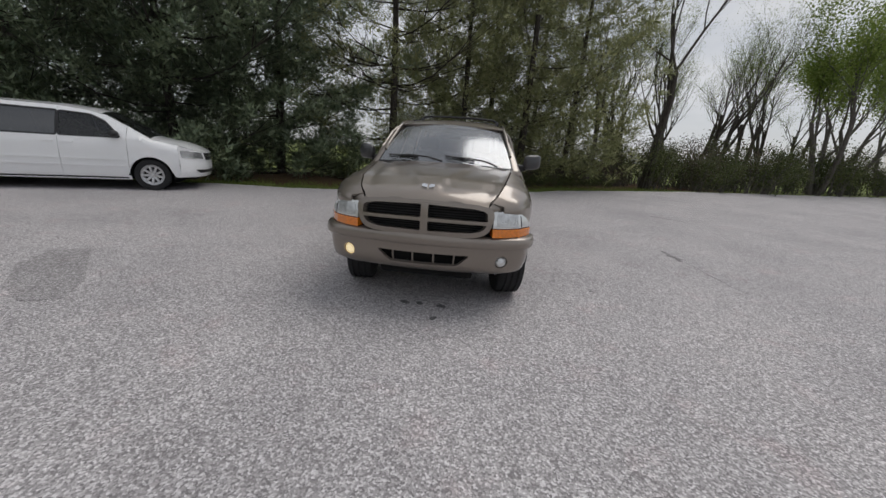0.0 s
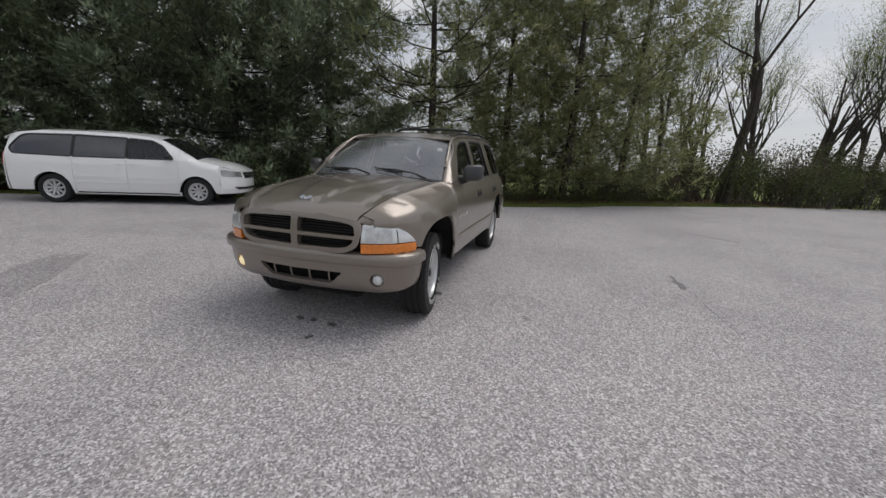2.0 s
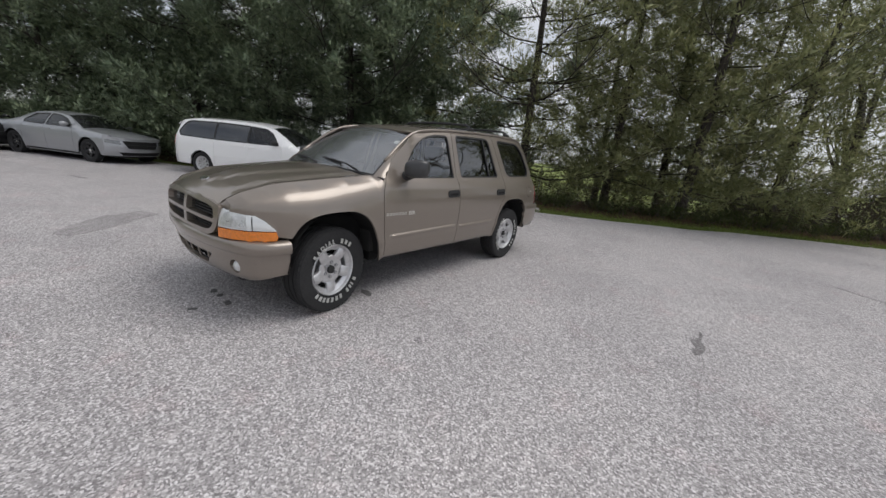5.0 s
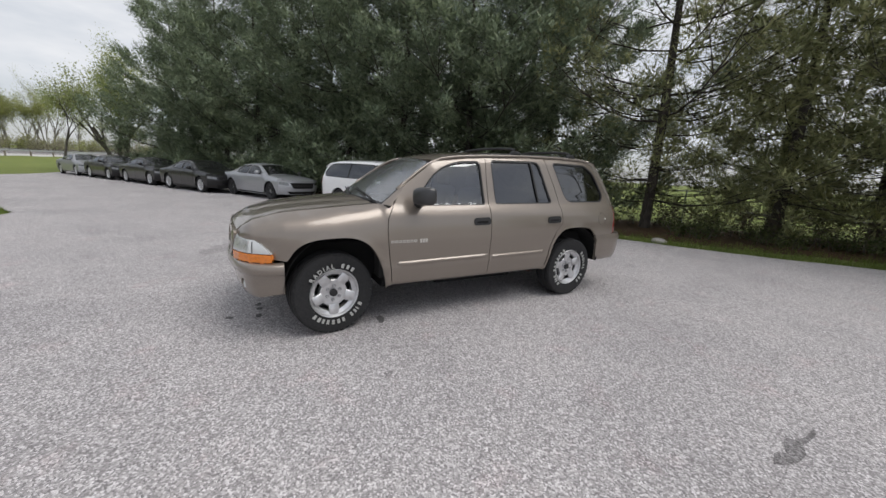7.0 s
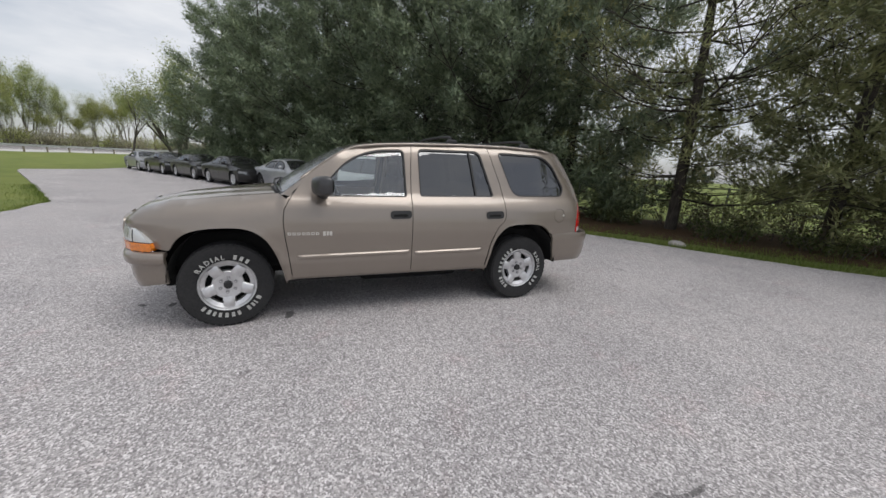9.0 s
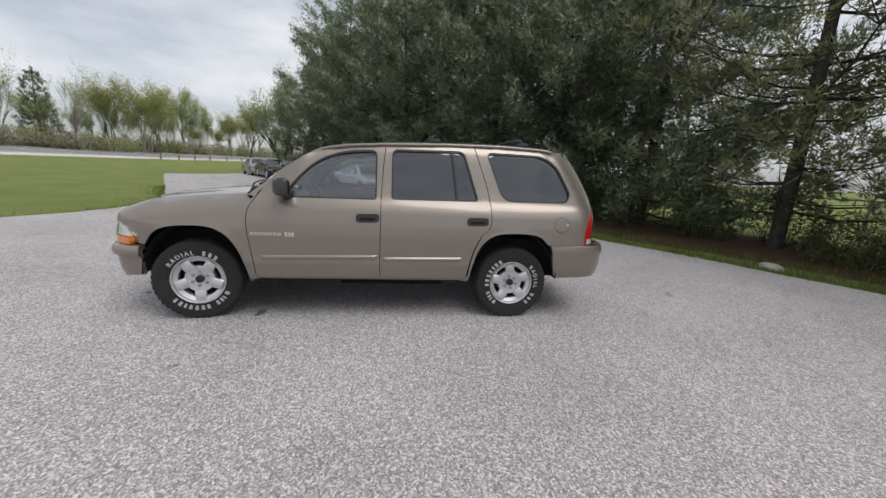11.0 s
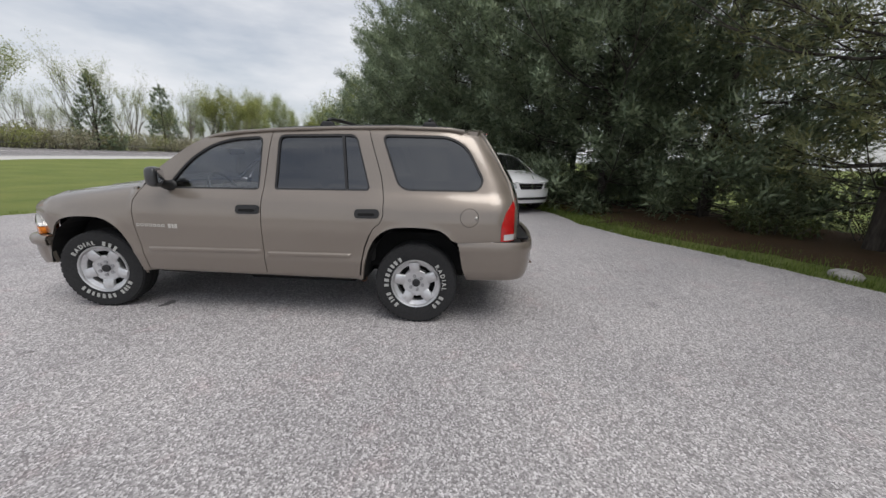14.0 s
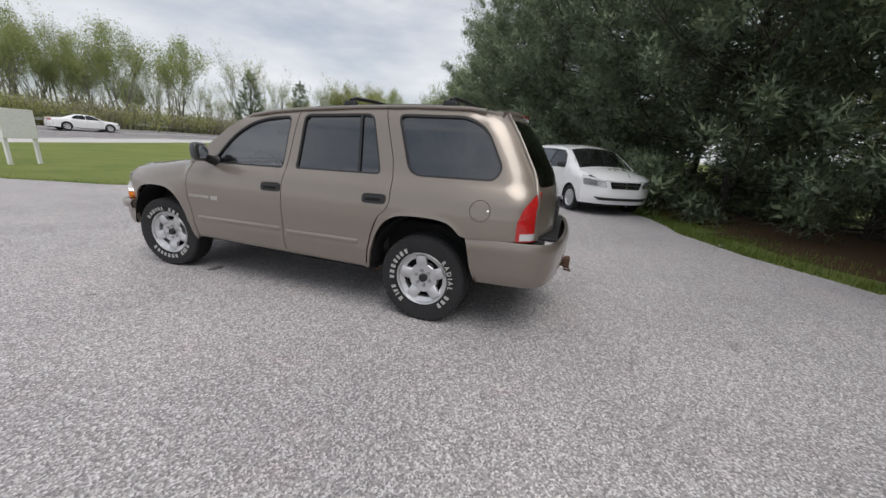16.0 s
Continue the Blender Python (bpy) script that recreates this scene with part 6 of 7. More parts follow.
def sedan_table(paint, rim_mat, hub_mat, handle=None):
    return dict(paint=paint, half=0.95, belt=0.985, sill=0.26, R=0.352, rim=0.235, axles=(1.56, -1.49), nose=2.50, tail=-2.50, cowl=1.22,
                wz=[0.15, 0.3, 0.5, 0.7, 0.9, 0.985, 1.2, 1.42], ww=[0.92, 0.96, 0.985, 1.0, 0.985, 0.955, 0.85, 0.72],
                top_x=[2.50, 2.40, 2.1, 1.7, 1.22, 0.85, 0.50, 0.2, -0.3, -0.8, -1.2, -1.55, -1.80, -2.2, -2.45, -2.50],
                top_z=[0.74, 0.82, 0.89, 0.93, 0.97, 1.16, 1.33, 1.39, 1.41, 1.37, 1.26, 1.12, 1.03, 1.01, 0.98, 0.94],
                top_w=[0.66, 0.70, 0.75, 0.77, 0.78, 0.70, 0.62, 0.59, 0.58, 0.59, 0.62, 0.68, 0.74, 0.74, 0.72, 0.70],
                cen_z=[0.80, 0.89, 0.96, 1.0, 1.035, 1.22, 1.395, 1.455, 1.475, 1.435, 1.32, 1.17, 1.075, 1.06, 1.04, 1.0],
                panels=[("fender", 2.16, 1.00), ("front_door", 1.00, -0.12), ("rear_door", -0.12, -1.08), ("quarter_panel", -1.08, -2.34)],
                windows=[("front_door", rounded([(0.93, 1.015), (-0.08, 1.01), (-0.08, 1.345), (0.25, 1.325), (0.55, 1.24)], 0.04), CAR_CLEAR),
                         ("rear_door", rounded([(-0.16, 1.01), (-1.02, 1.03), (-1.04, 1.10), (-0.75, 1.30), (-0.16, 1.345)], 0.04), CAR_CLEAR)],
                crown=[("hood", 2.49, 1.20, paint), ("windshield", 1.20, 0.46, CAR_SCREEN), ("roof", 0.46, -0.85, paint), ("rear_window", -0.85, -1.74, PRIVACY), ("trunk_lid", -1.74, -2.50, paint)],
                front_half=0.925, bow=0.35, fz=[0.2, 0.4, 0.55, 0.76], fx=[-0.08, 0.02, 0.03, 0.0],
                front=[("grille", [(-0.44, 0.50), (0.44, 0.50), (0.56, 0.73), (-0.56, 0.73)], DARK, 0.014), ("grille_bar", [(-0.48, 0.605), (0.48, 0.605), (0.49, 0.62), (-0.49, 0.62)], TRIM, 0.022),
                       ("headlight", [(0.60, 0.62), (0.90, 0.66), (0.90, 0.76), (0.62, 0.735)], DARK_LENS, 0.012), ("lower_intake", [(-0.55, 0.28), (0.55, 0.28), (0.66, 0.38), (-0.66, 0.38)], DARK, 0.012)],
                rear_half=0.91, rbow=0.17, rz=[0.25, 0.6, 1.0], rx=[0.0, 0.05, 0.0],
                rear=[("tail_light", [(0.25, 0.80), (0.80, 0.80), (0.80, 0.93), (0.25, 0.93)], RED_LENS, 0.012), ("bumper", [(-0.8, 0.3), (0.8, 0.3), (0.8, 0.55), (-0.8, 0.55)], paint, 0.03)],
                spokes=5, spoke_w=0.045, rim_mat=rim_mat, hub_mat=hub_mat, disc=0.45, mirror=0.82, seats=(0.05, -0.85), handle=handle or paint, mirror_mat=paint)


VAN = build_car("minivan", "white minivan with dark tinted windows parked under the pines", "van", van_table(), pose(-8.78, 4.03, 0, 0, 0, 28.6))
part("radio_antenna", tube([(1.35, -0.78, 1.05), (1.33, -0.79, 1.85)], [0.006, 0.003], 5), TRIM, VAN)
build_car("sedan", "silver-grey police-style sedan with black steel wheels, parked by the pines", "car", sedan_table(CAR_GREY, STEELRIM, CHROME), pose(-14.45, 0.5, 0, 0, 0, 27), "parked sedans")
black = build_car("sedan", "glossy black sedan with pale wheels in the parked row", "car", sedan_table(CAR_BLACK, ALLOY, ALLOY), pose(-17.9, -2.25, 0, 0, 0, 30), "parked sedans")
copy_thing(black, pose(-22.5, -4.85, 0, 0, 0, 30))
copy_thing(black, pose(-26.95, -7.55, 0, 0, 0, 30))
build_car("sedan", "silver-grey sedan at the far end of the parked row", "car", sedan_table(CAR_GREY, ALLOY, ALLOY), pose(-31.3, -10.2, 0, 0, 0, 30), "parked sedans")


# ---- trees ----
def plume_cloud(name, plumes, seed, tufts, blades, length, width, mat, tree, heart=40):
    """Plumes of needles: a dense heart of broad bundles on each twig, then outward tufts of thin ones, softly rounded in their shading."""
    r = np.random.RandomState(seed)
    c, ax, sz = (np.array([q[k] for q in plumes]) for k in range(3))

    def layer(count, each, lo, hi, ln0, wd0):
        k = len(c) * count
        p, axis, size = np.repeat(c, count, 0), np.repeat(ax, count, 0), np.repeat(sz, count)[:, None]
        f = r.normal(size=(k, 3)) + np.array([0, 0, 0.3])
        f /= np.linalg.norm(f, axis=1)[:, None]
        p = p + (f * 0.21 + axis * (f * axis).sum(1)[:, None] * 0.17) * size * (lo + (hi - lo) * np.sqrt(r.rand(k)))[:, None]
        d = f + axis * 0.45 + np.array([0, 0, 0.25])
        k *= each
        p, d, f, size = (np.repeat(q, each, 0) for q in (p, d, f, size))
        d = d / np.linalg.norm(d, axis=1)[:, None] + r.normal(size=(k, 3)) * 0.42
        d /= np.linalg.norm(d, axis=1)[:, None]
        side = np.cross(d, f + r.normal(size=(k, 3)) * 0.35)
        side /= np.linalg.norm(side, axis=1)[:, None]
        ln, wd = (ln0 * (0.6 + 0.8 * r.rand(k)))[:, None] * size ** 0.5, (wd0 * (0.7 + 0.6 * r.rand(k)))[:, None]
        v = np.stack([p - side * wd, p + side * wd, p + d * ln], 1).reshape(-1, 3)
        return v, np.repeat(f + np.array([0, 0, 0.85]) + r.normal(size=(k, 3)) * 0.25, 3, 0)
    (va, na), (vb, nb) = layer(heart, 1, 0.0, 0.65, length * 0.9, width * 2.6), layer(tufts, blades, 0.5, 1.0, length, width)
    verts, normals = np.concatenate([va, vb]), np.concatenate([na, nb])
    normals /= np.linalg.norm(normals, axis=1)[:, None]
    ob = raw_part(name, verts.tolist(), np.arange(len(verts)).reshape(-1, 3).tolist(), mat, tree, smooth=True)
    ob.data.normals_split_custom_set_from_vertices(normals.tolist())
    return ob


def build_pine(name, label, height, radius, seed, mat, low=0.02, tufts=14, blades=5, per_m=2.3, m=None, droop=0.05, levels=0.060, length=0.18, width=0.012, shape=0.40, plume=1.3, bare=0.36, limb=0.7, heart=44, lengths=(0.45, 0.7, 0.9, 1.1, 1.28), lift=1.0):
    """A pine: tapered trunk, whorls of long boughs, and the outer part of each bough set with plumes of needles."""
    r = random.Random(seed)
    tree = thing(name, label, "tree", m)
    pts, rad = [], []
    for i in range(12):
        q = i / 11
        pts.append((0.15 * math.sin(q * 3 + seed), 0.15 * math.cos(q * 2.3 + seed), -0.3 + (height + 0.3) * q))
        rad.append(0.13 * height / 10 * (1 - q) ** 0.8 + 0.012)
    bm = tube(pts, rad, 9)
    plumes, z = [], height * low
    while z < height * 0.97:
        q = z / height
        reach = radius * (1 - q) ** shape * (0.86 + 0.14 * smoothstep(0, 0.22, q)) + 0.3
        n = 5 + int(2.2 * r.random() + 1.2 * (1 - q))
        phase = r.random() * 6.28
        for k in range(n):
            az = phase + k * math.tau / n + r.uniform(-0.5, 0.5)
            ln = reach * r.choice(lengths) * r.uniform(0.88, 1.1)
            z0 = z + r.uniform(-0.02, 0.02) * height
            rise = lift * (0.05 + 0.75 * q) * ln * r.uniform(0.6, 1.3)
            cx, cy = 0.15 * math.sin(q * 3 + seed), 0.15 * math.cos(q * 2.3 + seed)
            line = []
            for i in range(5):
                s = i / 4
                bend = 0.20 * ln * s * s - droop * 2 * ln * math.sin(s * math.pi)
                line.append(Vector((cx + math.cos(az) * ln * s, cy + math.sin(az) * ln * s, max(0.15, z0 + rise * s * 0.6 + bend))))
            br = (0.030 * (ln / 3) + 0.007) * limb
            tube([tuple(p) for p in line], [br * (1 - 0.85 * i / 4) for i in range(5)], 3, bm, False)
            out, across = Vector((math.cos(az), math.sin(az), 0.15 + 0.5 * q)), Vector((-math.sin(az), math.cos(az), 0))
            count = max(2, int(ln * per_m * r.uniform(0.8, 1.25)))
            for j in range(count):
                s = 1.0 if j == 0 else 1 - (1 - bare) * ((j - 0.3) / count)
                i = min(3, int(s * 4))
                p = line[i].lerp(line[i + 1], s * 4 - i)
                swing = 0.0 if j == 0 else r.uniform(0.25, 0.75) * (1.25 - s) * ln * (0.75 if j % 2 else -0.75)
                p = p + across * swing + out * abs(swing) * 0.35 + Vector((0, 0, r.uniform(-0.04, 0.16)))
                if j:
                    tube([tuple(line[max(0, i - 1)].lerp(line[i], 0.6)), tuple(p)], [br * 0.35, 0.004], 3, bm, False)
                d = (out + across * (0.5 * math.copysign(1, swing) if swing else 0) + Vector((0, 0, r.uniform(0.0, 0.4)))).normalized()
                plumes.append((tuple(p), tuple(d), plume * r.uniform(0.75, 1.35)))
        z += height * levels * r.uniform(0.85, 1.15)
    for i in range(4):
        plumes.append(((pts[-1][0], pts[-1][1], height * (0.93 + 0.02 * i)), (r.uniform(-.3, .3), r.uniform(-.3, .3), 0.9), 0.8))
    part("trunk", bm, BARK, tree, smooth=True)
    plume_cloud("crown", plumes, seed, tufts, blades, length, width, mat, tree, heart)
    return tree


PINES = [build_pine("pine_tree", "tall white pine with dense dark green needles", 12.6, 4.3, 11, NEEDLE, levels=0.080, per_m=1.6, plume=2.0, heart=95, tufts=40, blades=4, length=0.125, width=0.0125),
         build_pine("pine_tree", "tall white pine with dense dark green needles", 11.6, 4.5, 23, NEEDLE, levels=0.080, per_m=1.6, plume=2.0, heart=95, tufts=40, blades=4, length=0.125, width=0.0125),
         build_pine("pine_tree", "tall white pine with dense dark green needles", 13.4, 4.2, 37, NEEDLE, levels=0.080, per_m=1.6, plume=2.0, heart=95, tufts=40, blades=4, length=0.125, width=0.0125)]
first = [True] * 3
r70 = random.Random(5)
ROW = [(-33.6, -4.6), (-30.3, -3.0), (-26.9, -1.4), (-23.6, 0.5), (-20.3, 2.5), (-16.8, 4.6), (-13.6, 6.6), (-10.6, 8.6), (-7.8, 10.7), (-11.6, 13.0), (-17.4, 9.4), (-24, 5.2)]
for i, (x, y) in enumerate(ROW):
    k = i % 3
    size = 1.0 if x < -22 else (1.04 if x < -9 else 1.0)
    m = pose(x, y, terrain(x, y) - 0.1, 0, 0, r70.uniform(0, 360)) @ Matrix.Diagonal((size, size, size, 1))
    if first[k]:
        PINES[k].matrix_world = m
        first[k] = False
    else:
        copy_thing(PINES[k], m)

# a sparse old pine at the lot edge, and softer olive pines by the fence
build_pine("pine_tree", "old pine with sparse needles and long bare lower limbs", 12.5, 3.5, 51, NEEDLE_DRY, low=0.10, tufts=17, blades=5, per_m=2.2, width=0.0085, length=0.17, heart=14, m=pose(-3.4, 11.1, -0.25, 0, 0, 20), droop=0.04, levels=0.072, shape=0.30, plume=1.15, bare=0.34, limb=0.85)
SOFT = [build_pine("pine_tree", "tall pine with soft olive-green needles by the fence", 13.0, 3.4, 63, NEEDLE_DRY, low=0.09, tufts=16, blades=5, per_m=2.1, width=0.0105, length=0.18, heart=30, m=pose(1.9, 13.3, -0.35, 0, 0, 0), levels=0.070, shape=0.30, plume=1.25, limb=0.45),
        build_pine("pine_tree", "tall pine with soft olive-green needles by the fence", 12.0, 3.5, 77, NEEDLE_DRY, low=0.07, tufts=16, blades=5, per_m=2.1, width=0.0105, length=0.18, heart=30, m=pose(-0.8, 13.6, -0.35, 0, 0, 70), levels=0.072, shape=0.30, plume=1.25, limb=0.45)]
for x, y, k, a in ((4.4, 15.6, 1, 100), (0.6, 17.6, 0, 210), (3.2, 20.0, 1, 160), (-2.6, 19.0, 1, 300)):
    copy_thing(SOFT[k], pose(x, y, terrain(x, y) - 0.15, 0, 0, a))


def grow_limb(bm, tips, p, d, length, rad, depth, r, up=0.12, split=3, wild=0.55, leafy=2):
    """A limb that bends and forks; its ends are collected in tips."""
    pts, radii = [p], [rad]
    steps = 4 if depth > 2 else 3
    for i in range(steps):
        d = (d + Vector((r.uniform(-1, 1), r.uniform(-1, 1), r.uniform(-0.6, 1))) * 0.16 + Vector((0, 0, up * 0.35))).normalized()
        p = p + d * (length / steps)
        pts.append(p)
        radii.append(rad * (1 - 0.45 * (i + 1) / steps))
        if depth <= leafy:
            tips.append((p.copy(), d.copy()))
    tube([tuple(q) for q in pts], radii, 7 if depth > 3 else (4 if depth > 2 else 3), bm, False)
    if depth <= 0:
        return
    for k in range(split if depth > 1 else split + 1):
        a = r.uniform(0.45, 1.0)
        q = pts[max(1, int(round(a * steps)))]
        nd = (d + Vector((r.uniform(-1, 1), r.uniform(-1, 1), r.uniform(-0.3, 0.7))) * wild).normalized()
        grow_limb(bm, tips, q, nd, length * r.uniform(0.55, 0.8), radii[max(1, int(round(a * steps)))] * r.uniform(0.5, 0.72), depth - 1, r, up, split, wild, leafy)


def build_broadleaf(name, label, height, seed, leaf, per_tip, size, m, stems=1, lean=0.0, depth=4, wild=0.55, bark_mat=None, spread_leaf=0.35, rad=None, first=0.42, leafy=2):
    r = random.Random(seed)
    tree = thing(name, label, "tree", m)
    bm, tips = bmesh.new(), []
    for k in range(stems):
        a = r.uniform(0, 6.28)
        d = Vector((math.cos(a) * (lean + (0.25 if stems > 1 else 0)), math.sin(a) * (lean + (0.25 if stems > 1 else 0)), 1)).normalized()
        grow_limb(bm, tips, Vector((0.15 * k * math.cos(a), 0.15 * k * math.sin(a), -0.2)), d, height * first, rad or height * 0.016, depth, r, wild=wild, leafy=leafy)
    part("trunk", bm, bark_mat or BARK_GREY, tree)
    if per_tip:
        q = np.random.RandomState(seed)
        c = np.array([tuple(p) for p, d in tips])
        c = np.repeat(c, per_tip, 0)
        c = c + q.normal(size=c.shape) * spread_leaf
        n = len(c)
        u = q.normal(size=(n, 3)); u /= np.linalg.norm(u, axis=1)[:, None]
        w = np.cross(u, q.normal(size=(n, 3))); w /= np.linalg.norm(w, axis=1)[:, None]
        s = (size * (0.6 + 0.8 * q.rand(n)))[:, None]
        v = np.stack([c - u * s, c + w * s * 0.55, c + u * s, c - w * s * 0.55], 1).reshape(-1, 3)
        raw_part("crown", v.tolist(), np.arange(len(v)).reshape(-1, 4).tolist(), leaf, tree)
    return tree


def build_shrub(name, label, w, h, seed, leaf, count, size, m, twigs=26):
    """A thicket: many thin stems from the ground with small leaves along them."""
    r = random.Random(seed)
    shrub = thing(name, label, "shrub", m)
    bm, pts = bmesh.new(), []
    for k in range(twigs):
        a, q = r.uniform(0, 6.28), math.sqrt(r.random())
        p0 = Vector((math.cos(a) * w * 0.35 * q, math.sin(a) * w * 0.35 * q, -0.1))
        p2 = Vector((math.cos(a) * w * 0.5 * r.uniform(0.4, 1.1), math.sin(a) * w * 0.5 * r.uniform(0.4, 1.1), h * r.uniform(0.45, 1.05) * (1 - 0.35 * q)))
        p1 = p0.lerp(p2, 0.5) + Vector((r.uniform(-0.2, 0.2), r.uniform(-0.2, 0.2), h * 0.12))
        line = [p0 * (1 - t) ** 2 + p1 * 2 * t * (1 - t) + p2 * t * t for t in np.linspace(0, 1, 6)]
        tube([tuple(x) for x in line], [0.016 * (1 - 0.8 * t) * max(0.7, h / 2) for t in np.linspace(0, 1, 6)], 4, bm, False)
        pts += [(line[i].lerp(line[i + 1], r.random())) for i in (1, 2, 2, 3, 3, 4, 4, 4)]
    tagged(part("twig", bm, BARK_GREY, shrub), kind="stuff")
    q = np.random.RandomState(seed)
    c = np.array([tuple(p) for p in pts])[q.randint(0, len(pts), count)] + q.normal(size=(count, 3)) * 0.055 * np.array([w, w, h])
    c[:, 2] = np.abs(c[:, 2])
    u = q.normal(size=(count, 3)); u /= np.linalg.norm(u, axis=1)[:, None]
    x = np.cross(u, q.normal(size=(count, 3))); x /= np.linalg.norm(x, axis=1)[:, None]
    s = (size * (0.6 + 0.8 * q.rand(count)))[:, None]
    v = np.stack([c - u * s, c + x * s * 0.5, c + u * s, c - x * s * 0.5], 1).reshape(-1, 3)
    raw_part("foliage", v.tolist(), np.arange(len(v)).reshape(-1, 4).tolist(), leaf, shrub)
    return shrub


def at(x, y, a=0.0, s=1.0, dz=-0.05):
    return pose(x, y, terrain(x, y) + dz, 0, 0, a) @ Matrix.Diagonal((s, s, s, 1))


# bare and budding trees at the far end of the tree line
build_broadleaf("bare_tree", "large bare tree with dark forking limbs", 15, 71, SPRING, 0, 0, at(9.4, 18.2, 30), depth=5, wild=0.6, bark_mat=BARK, rad=0.26)
build_broadleaf("bare_tree", "dead grey tree with tangled fine twigs", 12, 75, SPRING, 0, 0, at(5.9, 17.2, 80), depth=5, wild=0.75, bark_mat=BARK_GREY, rad=0.15)
bud = build_broadleaf("budding_tree", "slender tree with bare dark limbs and small spring leaves", 13, 81, SPRING, 8, 0.032, at(13.5, 25.5), stems=2, depth=4, wild=0.7, spread_leaf=0.2, bark_mat=BARK)
for x, y, a in ((17.5, 26.5, 120), (21.5, 30, 250), (11, 29, 60), (26, 34, 10), (16, 34, 200), (32, 38, 70), (12.5, 33, 300), (19.5, 31.5, 150), (8.5, 31, 20)):
    copy_thing(bud, at(x, y, a))
lime = build_broadleaf("leafy_tree", "bright yellow-green tree in fresh spring leaf", 13, 91, SPRING, 17, 0.070, at(24.5, 26.0), stems=3, depth=4, wild=0.6, spread_leaf=0.38)
copy_thing(lime, at(30, 30, 130))
copy_thing(lime, at(37, 34, 200))
# evergreen and bramble thickets along the edge
thick = build_shrub("evergreen_thicket", "dark evergreen thicket at the lot edge", 4.6, 3.6, 101, BRUSH, 8000, 0.055, at(9.5, 19.2), 55)
brown = build_shrub("bramble_thicket", "brown twiggy bramble thicket", 4.2, 3.4, 103, TWIGGY, 5500, 0.05, at(12.6, 21.0), 60)
for k, (x, y, a) in enumerate(((13.2, 19.8, 40), (17.0, 22.0, 90), (21.0, 24.5, 150), (25.5, 27.0, 200), (31, 30.0, 20), (38, 34, 80))):
    copy_thing(thick, at(x, y, a, (0.8, 1.15, 0.7, 1.25, 0.9, 1.1)[k]))
for k, (x, y, a) in enumerate(((16.5, 24.0, 30), (7.0, 18.6, 80), (20.5, 27.0, 140), (29, 31, 250), (4.0, 19.5, 10), (10, 23, 100))):
    copy_thing(brown, at(x, y, a, (1.2, 0.75, 1.0, 1.3, 0.7, 1.1)[k]))
low = build_shrub("undergrowth", "low green undergrowth below the pines", 1.7, 0.85, 107, BRUSH, 1500, 0.035, at(-1.6, 10.9), 22)
dry = build_shrub("dry_brush", "dry twiggy brush below the pines", 1.9, 1.3, 109, TWIGGY, 1500, 0.03, at(-2.3, 11.9), 40)
for x, y, a in ((0.0, 11.9, 30), (1.4, 12.9, 80), (2.6, 13.7, 120), (3.9, 14.6, 200), (5.3, 15.7, 260), (6.6, 16.8, 20), (-4.6, 10.4, 300), (3.0, 15.9, 75)):
    copy_thing(low, at(x, y, a))
for x, y, a in ((-0.7, 12.6, 60), (0.9, 13.4, 110), (2.0, 14.3, 190), (4.6, 16.2, 250), (-4.0, 12.4, 30), (5.9, 17.4, 170), (3.3, 17.2, 40), (7.6, 18.0, 120)):
    copy_thing(dry, at(x, y, a))

# wire fence behind the trees
fence = thing("wire_fence", "old wire fence with steel posts and a pale top rail", "fence")
fx = [(-10.0, 13.6), (-7.0, 14.4), (-4.2, 15.2), (-1.4, 16.1), (1.4, 17.3), (4.2, 18.9), (7.0, 20.8), (9.8, 22.8)]
for x, y in fx:
    z = terrain(x, y) - 0.05
    part("post", tube([(x, y, z - 0.1), (x, y, z + 1.5)], [0.03, 0.03], 8), STEEL, fence)
for h, rr in ((1.45, 0.024), (0.75, 0.012), (0.35, 0.008), (1.1, 0.008)):
    part("top_rail" if h > 1.4 else "wire", tube([(x, y, terrain(x, y) - 0.05 + h) for x, y in fx], [rr] * len(fx), 6), STEEL, fence)
railing = thing("low_rail", "low pale pipe rail behind the trees", "rail")
for (x0, y0), (x1, y1) in zip([(-3.5, 19.0), (0.5, 20.6), (4.5, 22.6)], [(0.5, 20.6), (4.5, 22.6), (8.5, 25.0)]):
    part("pipe", tube([(x0, y0, terrain(x0, y0) + 0.65), (x1, y1, terrain(x1, y1) + 0.65)], [0.06, 0.06], 8), CONCRETE, railing)
    part("post", tube([(x0, y0, terrain(x0, y0) - 0.2), (x0, y0, terrain(x0, y0) + 0.66)], [0.06, 0.06], 8), POST_WOOD, railing)

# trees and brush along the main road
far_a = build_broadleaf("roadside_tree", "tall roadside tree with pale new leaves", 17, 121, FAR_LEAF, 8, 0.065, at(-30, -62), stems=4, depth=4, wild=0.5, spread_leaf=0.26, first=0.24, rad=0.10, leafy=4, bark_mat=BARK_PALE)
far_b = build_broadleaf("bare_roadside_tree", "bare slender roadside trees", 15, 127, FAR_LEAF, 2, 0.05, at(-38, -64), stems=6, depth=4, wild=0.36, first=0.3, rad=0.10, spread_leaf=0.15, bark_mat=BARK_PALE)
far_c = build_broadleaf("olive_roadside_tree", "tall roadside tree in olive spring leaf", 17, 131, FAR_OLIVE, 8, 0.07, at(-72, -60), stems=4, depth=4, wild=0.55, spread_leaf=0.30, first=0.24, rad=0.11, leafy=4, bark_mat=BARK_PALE)
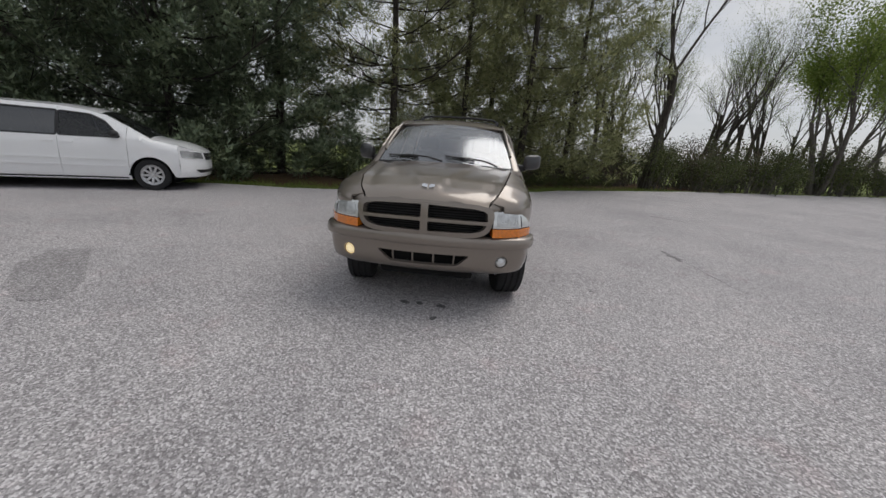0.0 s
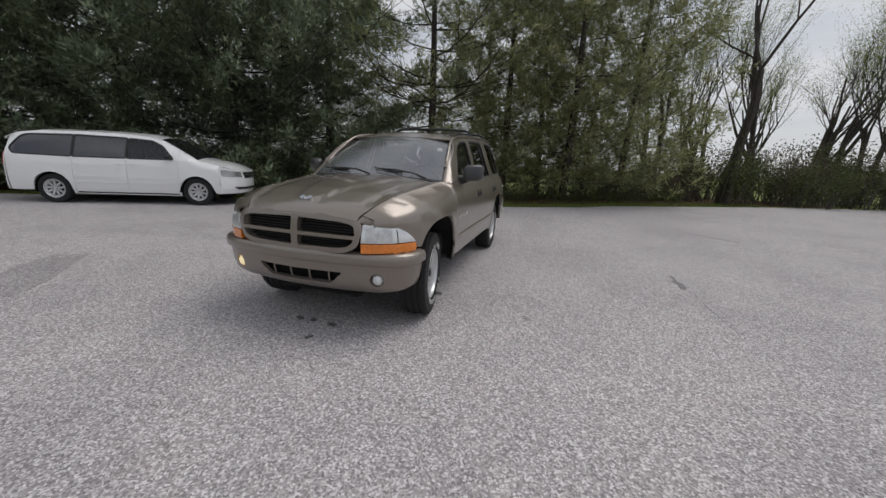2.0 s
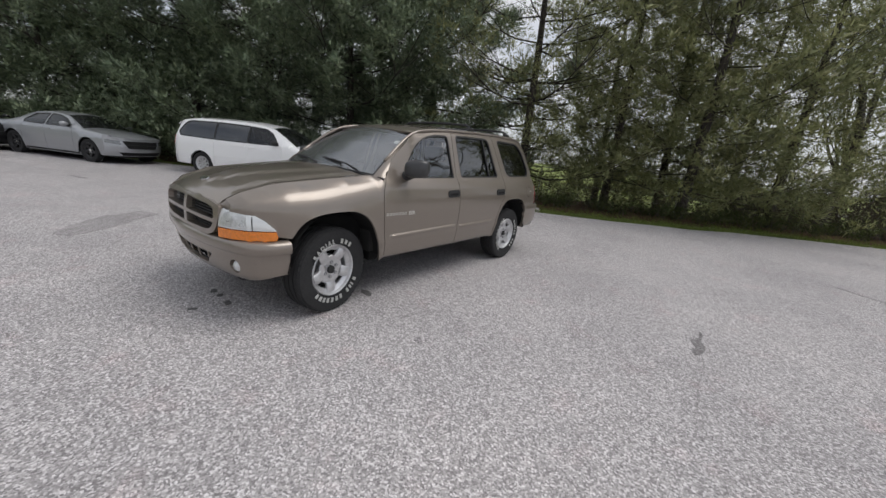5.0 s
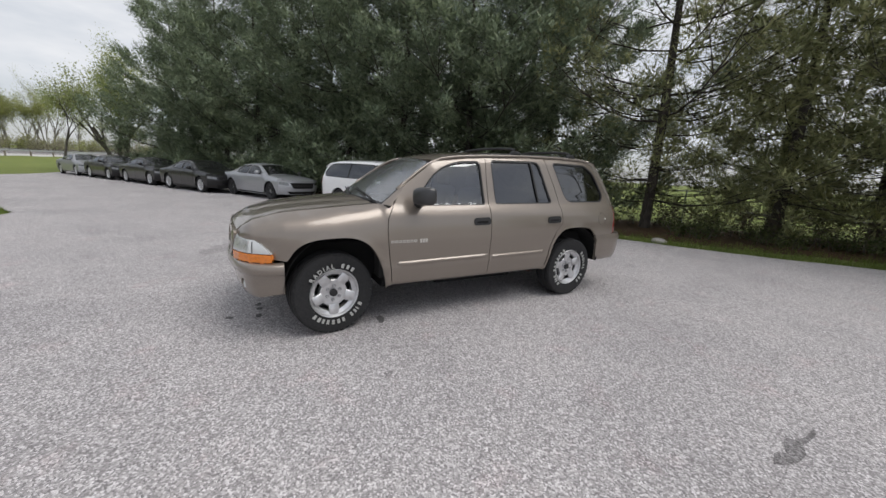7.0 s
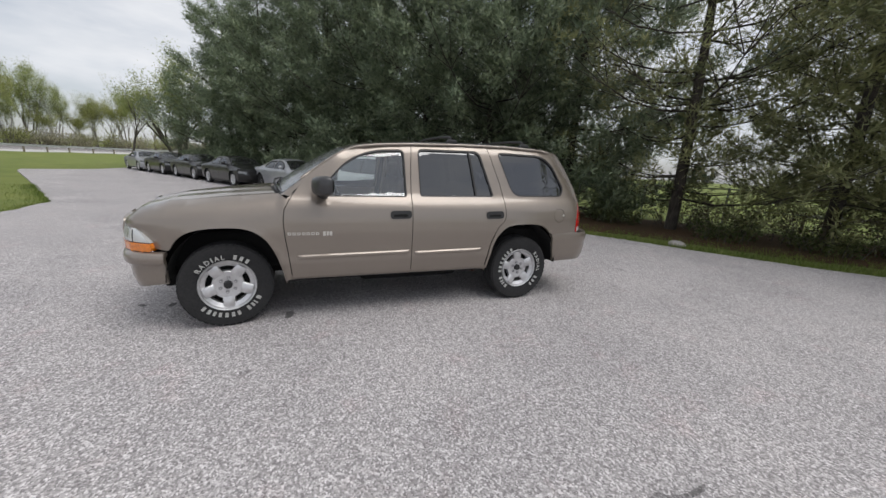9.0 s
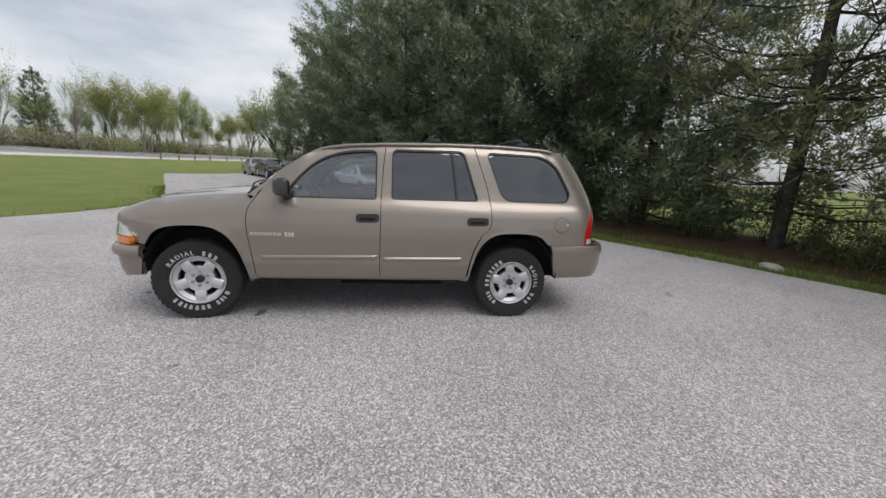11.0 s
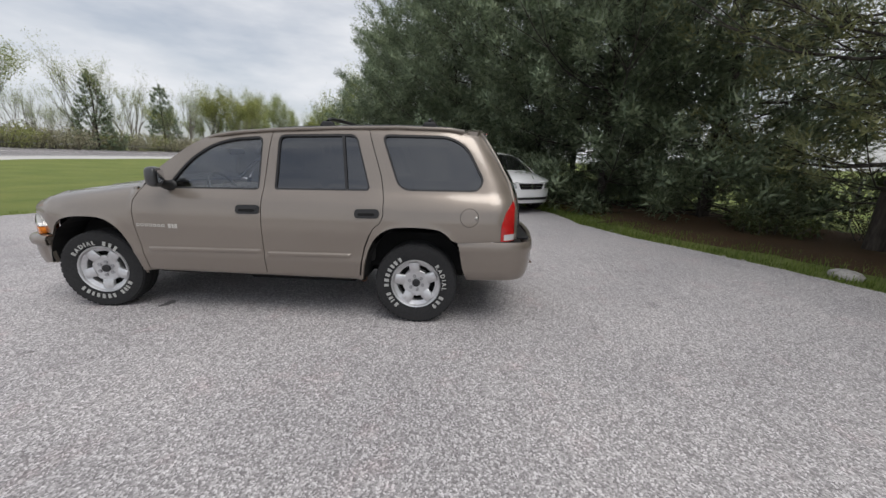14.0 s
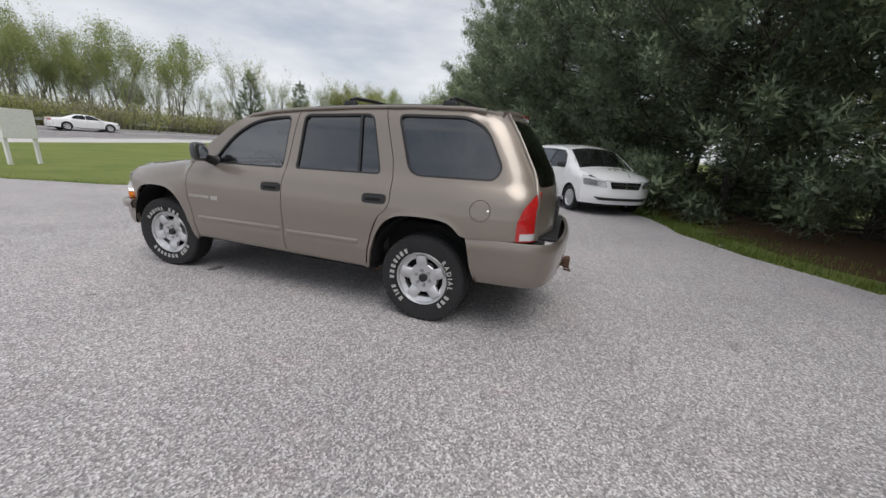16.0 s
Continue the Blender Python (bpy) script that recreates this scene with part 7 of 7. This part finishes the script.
far_pine = build_pine("spruce_tree", "dark pointed spruce beyond the road", 11.0, 3.1, 141, NEEDLE, low=0.03, tufts=8, blades=4, width=0.024, length=0.2, heart=24, shape=0.95, plume=1.0, levels=0.066, per_m=2.2, droop=0.16, lengths=(0.8, 0.95, 1.05), lift=0.1)


def polar(yaw, d):
    return 4.0 - math.sin(radians(yaw)) * d, 2.5 + math.cos(radians(yaw)) * d


rf = random.Random(12)
x, y = polar(135.4, 72)
far_pine.matrix_world = at(x, y)
x, y = polar(129.3, 84)
copy_thing(far_pine, at(x, y, 80, 1.05))
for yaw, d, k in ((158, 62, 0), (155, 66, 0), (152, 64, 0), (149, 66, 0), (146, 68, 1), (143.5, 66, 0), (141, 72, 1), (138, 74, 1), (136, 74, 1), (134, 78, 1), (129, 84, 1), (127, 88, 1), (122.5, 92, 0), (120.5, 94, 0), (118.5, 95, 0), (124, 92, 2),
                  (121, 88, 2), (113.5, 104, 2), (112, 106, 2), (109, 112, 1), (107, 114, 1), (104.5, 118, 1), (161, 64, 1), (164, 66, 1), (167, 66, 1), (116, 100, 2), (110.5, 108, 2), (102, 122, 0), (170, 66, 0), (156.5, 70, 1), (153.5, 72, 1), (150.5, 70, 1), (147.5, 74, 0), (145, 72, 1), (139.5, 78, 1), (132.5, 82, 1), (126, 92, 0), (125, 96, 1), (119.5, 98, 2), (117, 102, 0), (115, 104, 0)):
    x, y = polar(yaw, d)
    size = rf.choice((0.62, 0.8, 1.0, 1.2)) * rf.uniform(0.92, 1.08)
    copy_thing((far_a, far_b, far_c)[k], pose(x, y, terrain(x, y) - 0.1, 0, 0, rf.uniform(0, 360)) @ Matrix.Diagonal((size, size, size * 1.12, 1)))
build_broadleaf('leafy_tree', 'tall tree with pale fresh leaves behind the pine row', 13, 171, FAR_LEAF, 16, 0.070, at(-41.0, -10.2), stems=3, depth=4, wild=0.6, first=0.34, spread_leaf=0.38, leafy=3)
build_broadleaf("bare_tree", "bare leafless tree at the end of the lot", 8.5, 151, SPRING, 0, 0, at(-37.4, -13.2), depth=5, wild=0.7, bark_mat=BARK_GREY, rad=0.11)
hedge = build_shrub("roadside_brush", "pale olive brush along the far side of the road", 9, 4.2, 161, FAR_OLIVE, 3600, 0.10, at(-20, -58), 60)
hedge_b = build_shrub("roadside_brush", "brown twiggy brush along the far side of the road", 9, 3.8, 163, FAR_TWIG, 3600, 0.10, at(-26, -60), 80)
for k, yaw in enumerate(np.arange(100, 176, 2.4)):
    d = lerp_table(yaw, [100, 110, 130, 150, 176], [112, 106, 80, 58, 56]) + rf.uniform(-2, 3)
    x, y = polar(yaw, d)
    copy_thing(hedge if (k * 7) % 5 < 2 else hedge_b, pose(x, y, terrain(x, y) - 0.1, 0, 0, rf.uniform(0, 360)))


# ---- signs by the road, and a car that passes there ----
board = thing("notice_board", "blank white wooden notice board on two posts in the grass", "sign", pose(-4.13, -14.65, terrain(-4.13, -14.65) - 0.06, 0, 0, 189))
part("panel", box(bmesh.new(), -0.49, -0.02, 0.90, 0.49, 0.02, 1.90, 0.006), WHITE_PAINT, board)
for x in (-0.42, 0.42):
    part("post", box(bmesh.new(), x - 0.055, 0.022, -0.3, x + 0.055, 0.12, 1.86, 0.008), WHITE_PAINT, board)
diamond = thing("road_work_sign", "orange diamond road construction sign on two dark posts", "road sign", pose(-2.64, -16.52, terrain(-2.64, -16.52) - 0.05, 0, 0, 162))
bm = bmesh.new()
flat = rounded([(0, -0.86), (0.86, 0), (0, 0.86), (-0.86, 0)], 0.08)
fr, bk = [bm.verts.new((x, -0.006, 3.47 + z)) for x, z in flat], [bm.verts.new((x, 0.006, 3.47 + z)) for x, z in flat]
bm.faces.new(fr), bm.faces.new(bk[::-1])
for i in range(len(flat)):
    bm.faces.new((fr[i], bk[i], bk[(i + 1) % len(flat)], fr[(i + 1) % len(flat)]))
bmesh.ops.recalc_face_normals(bm, faces=bm.faces[:])
plate = part("sign_plate", bm, ORANGE, diamond)
for x in (-0.46, 0.46):
    part("post", box(bmesh.new(), x - 0.03, 0.01, -0.3, x + 0.03, 0.06, 3.82), STEELRIM, diamond)
for text, z in (("ROAD", 3.71), ("CONSTRUCTION", 3.47), ("AHEAD", 3.23)):
    cu = bpy.data.curves.new("lettering", "FONT")
    cu.body, cu.size, cu.align_x, cu.align_y, cu.extrude = text, 0.20 if len(text) < 8 else 0.165, "CENTER", "CENTER", 0.002
    cu.materials.append(INK)
    ob = new("lettering", cu)
    ob.parent = plate
    ob.matrix_local = pose(0, -0.010, z, 90, 0, 0)
build_car("passing_sedan", "white sedan on the main road", "car", sedan_table(CAR_WHITE, ALLOY, ALLOY), pose(-18.6, -39.6, road_top(-18.6, -0.8) + 0.01, 0, 0, 172), "")
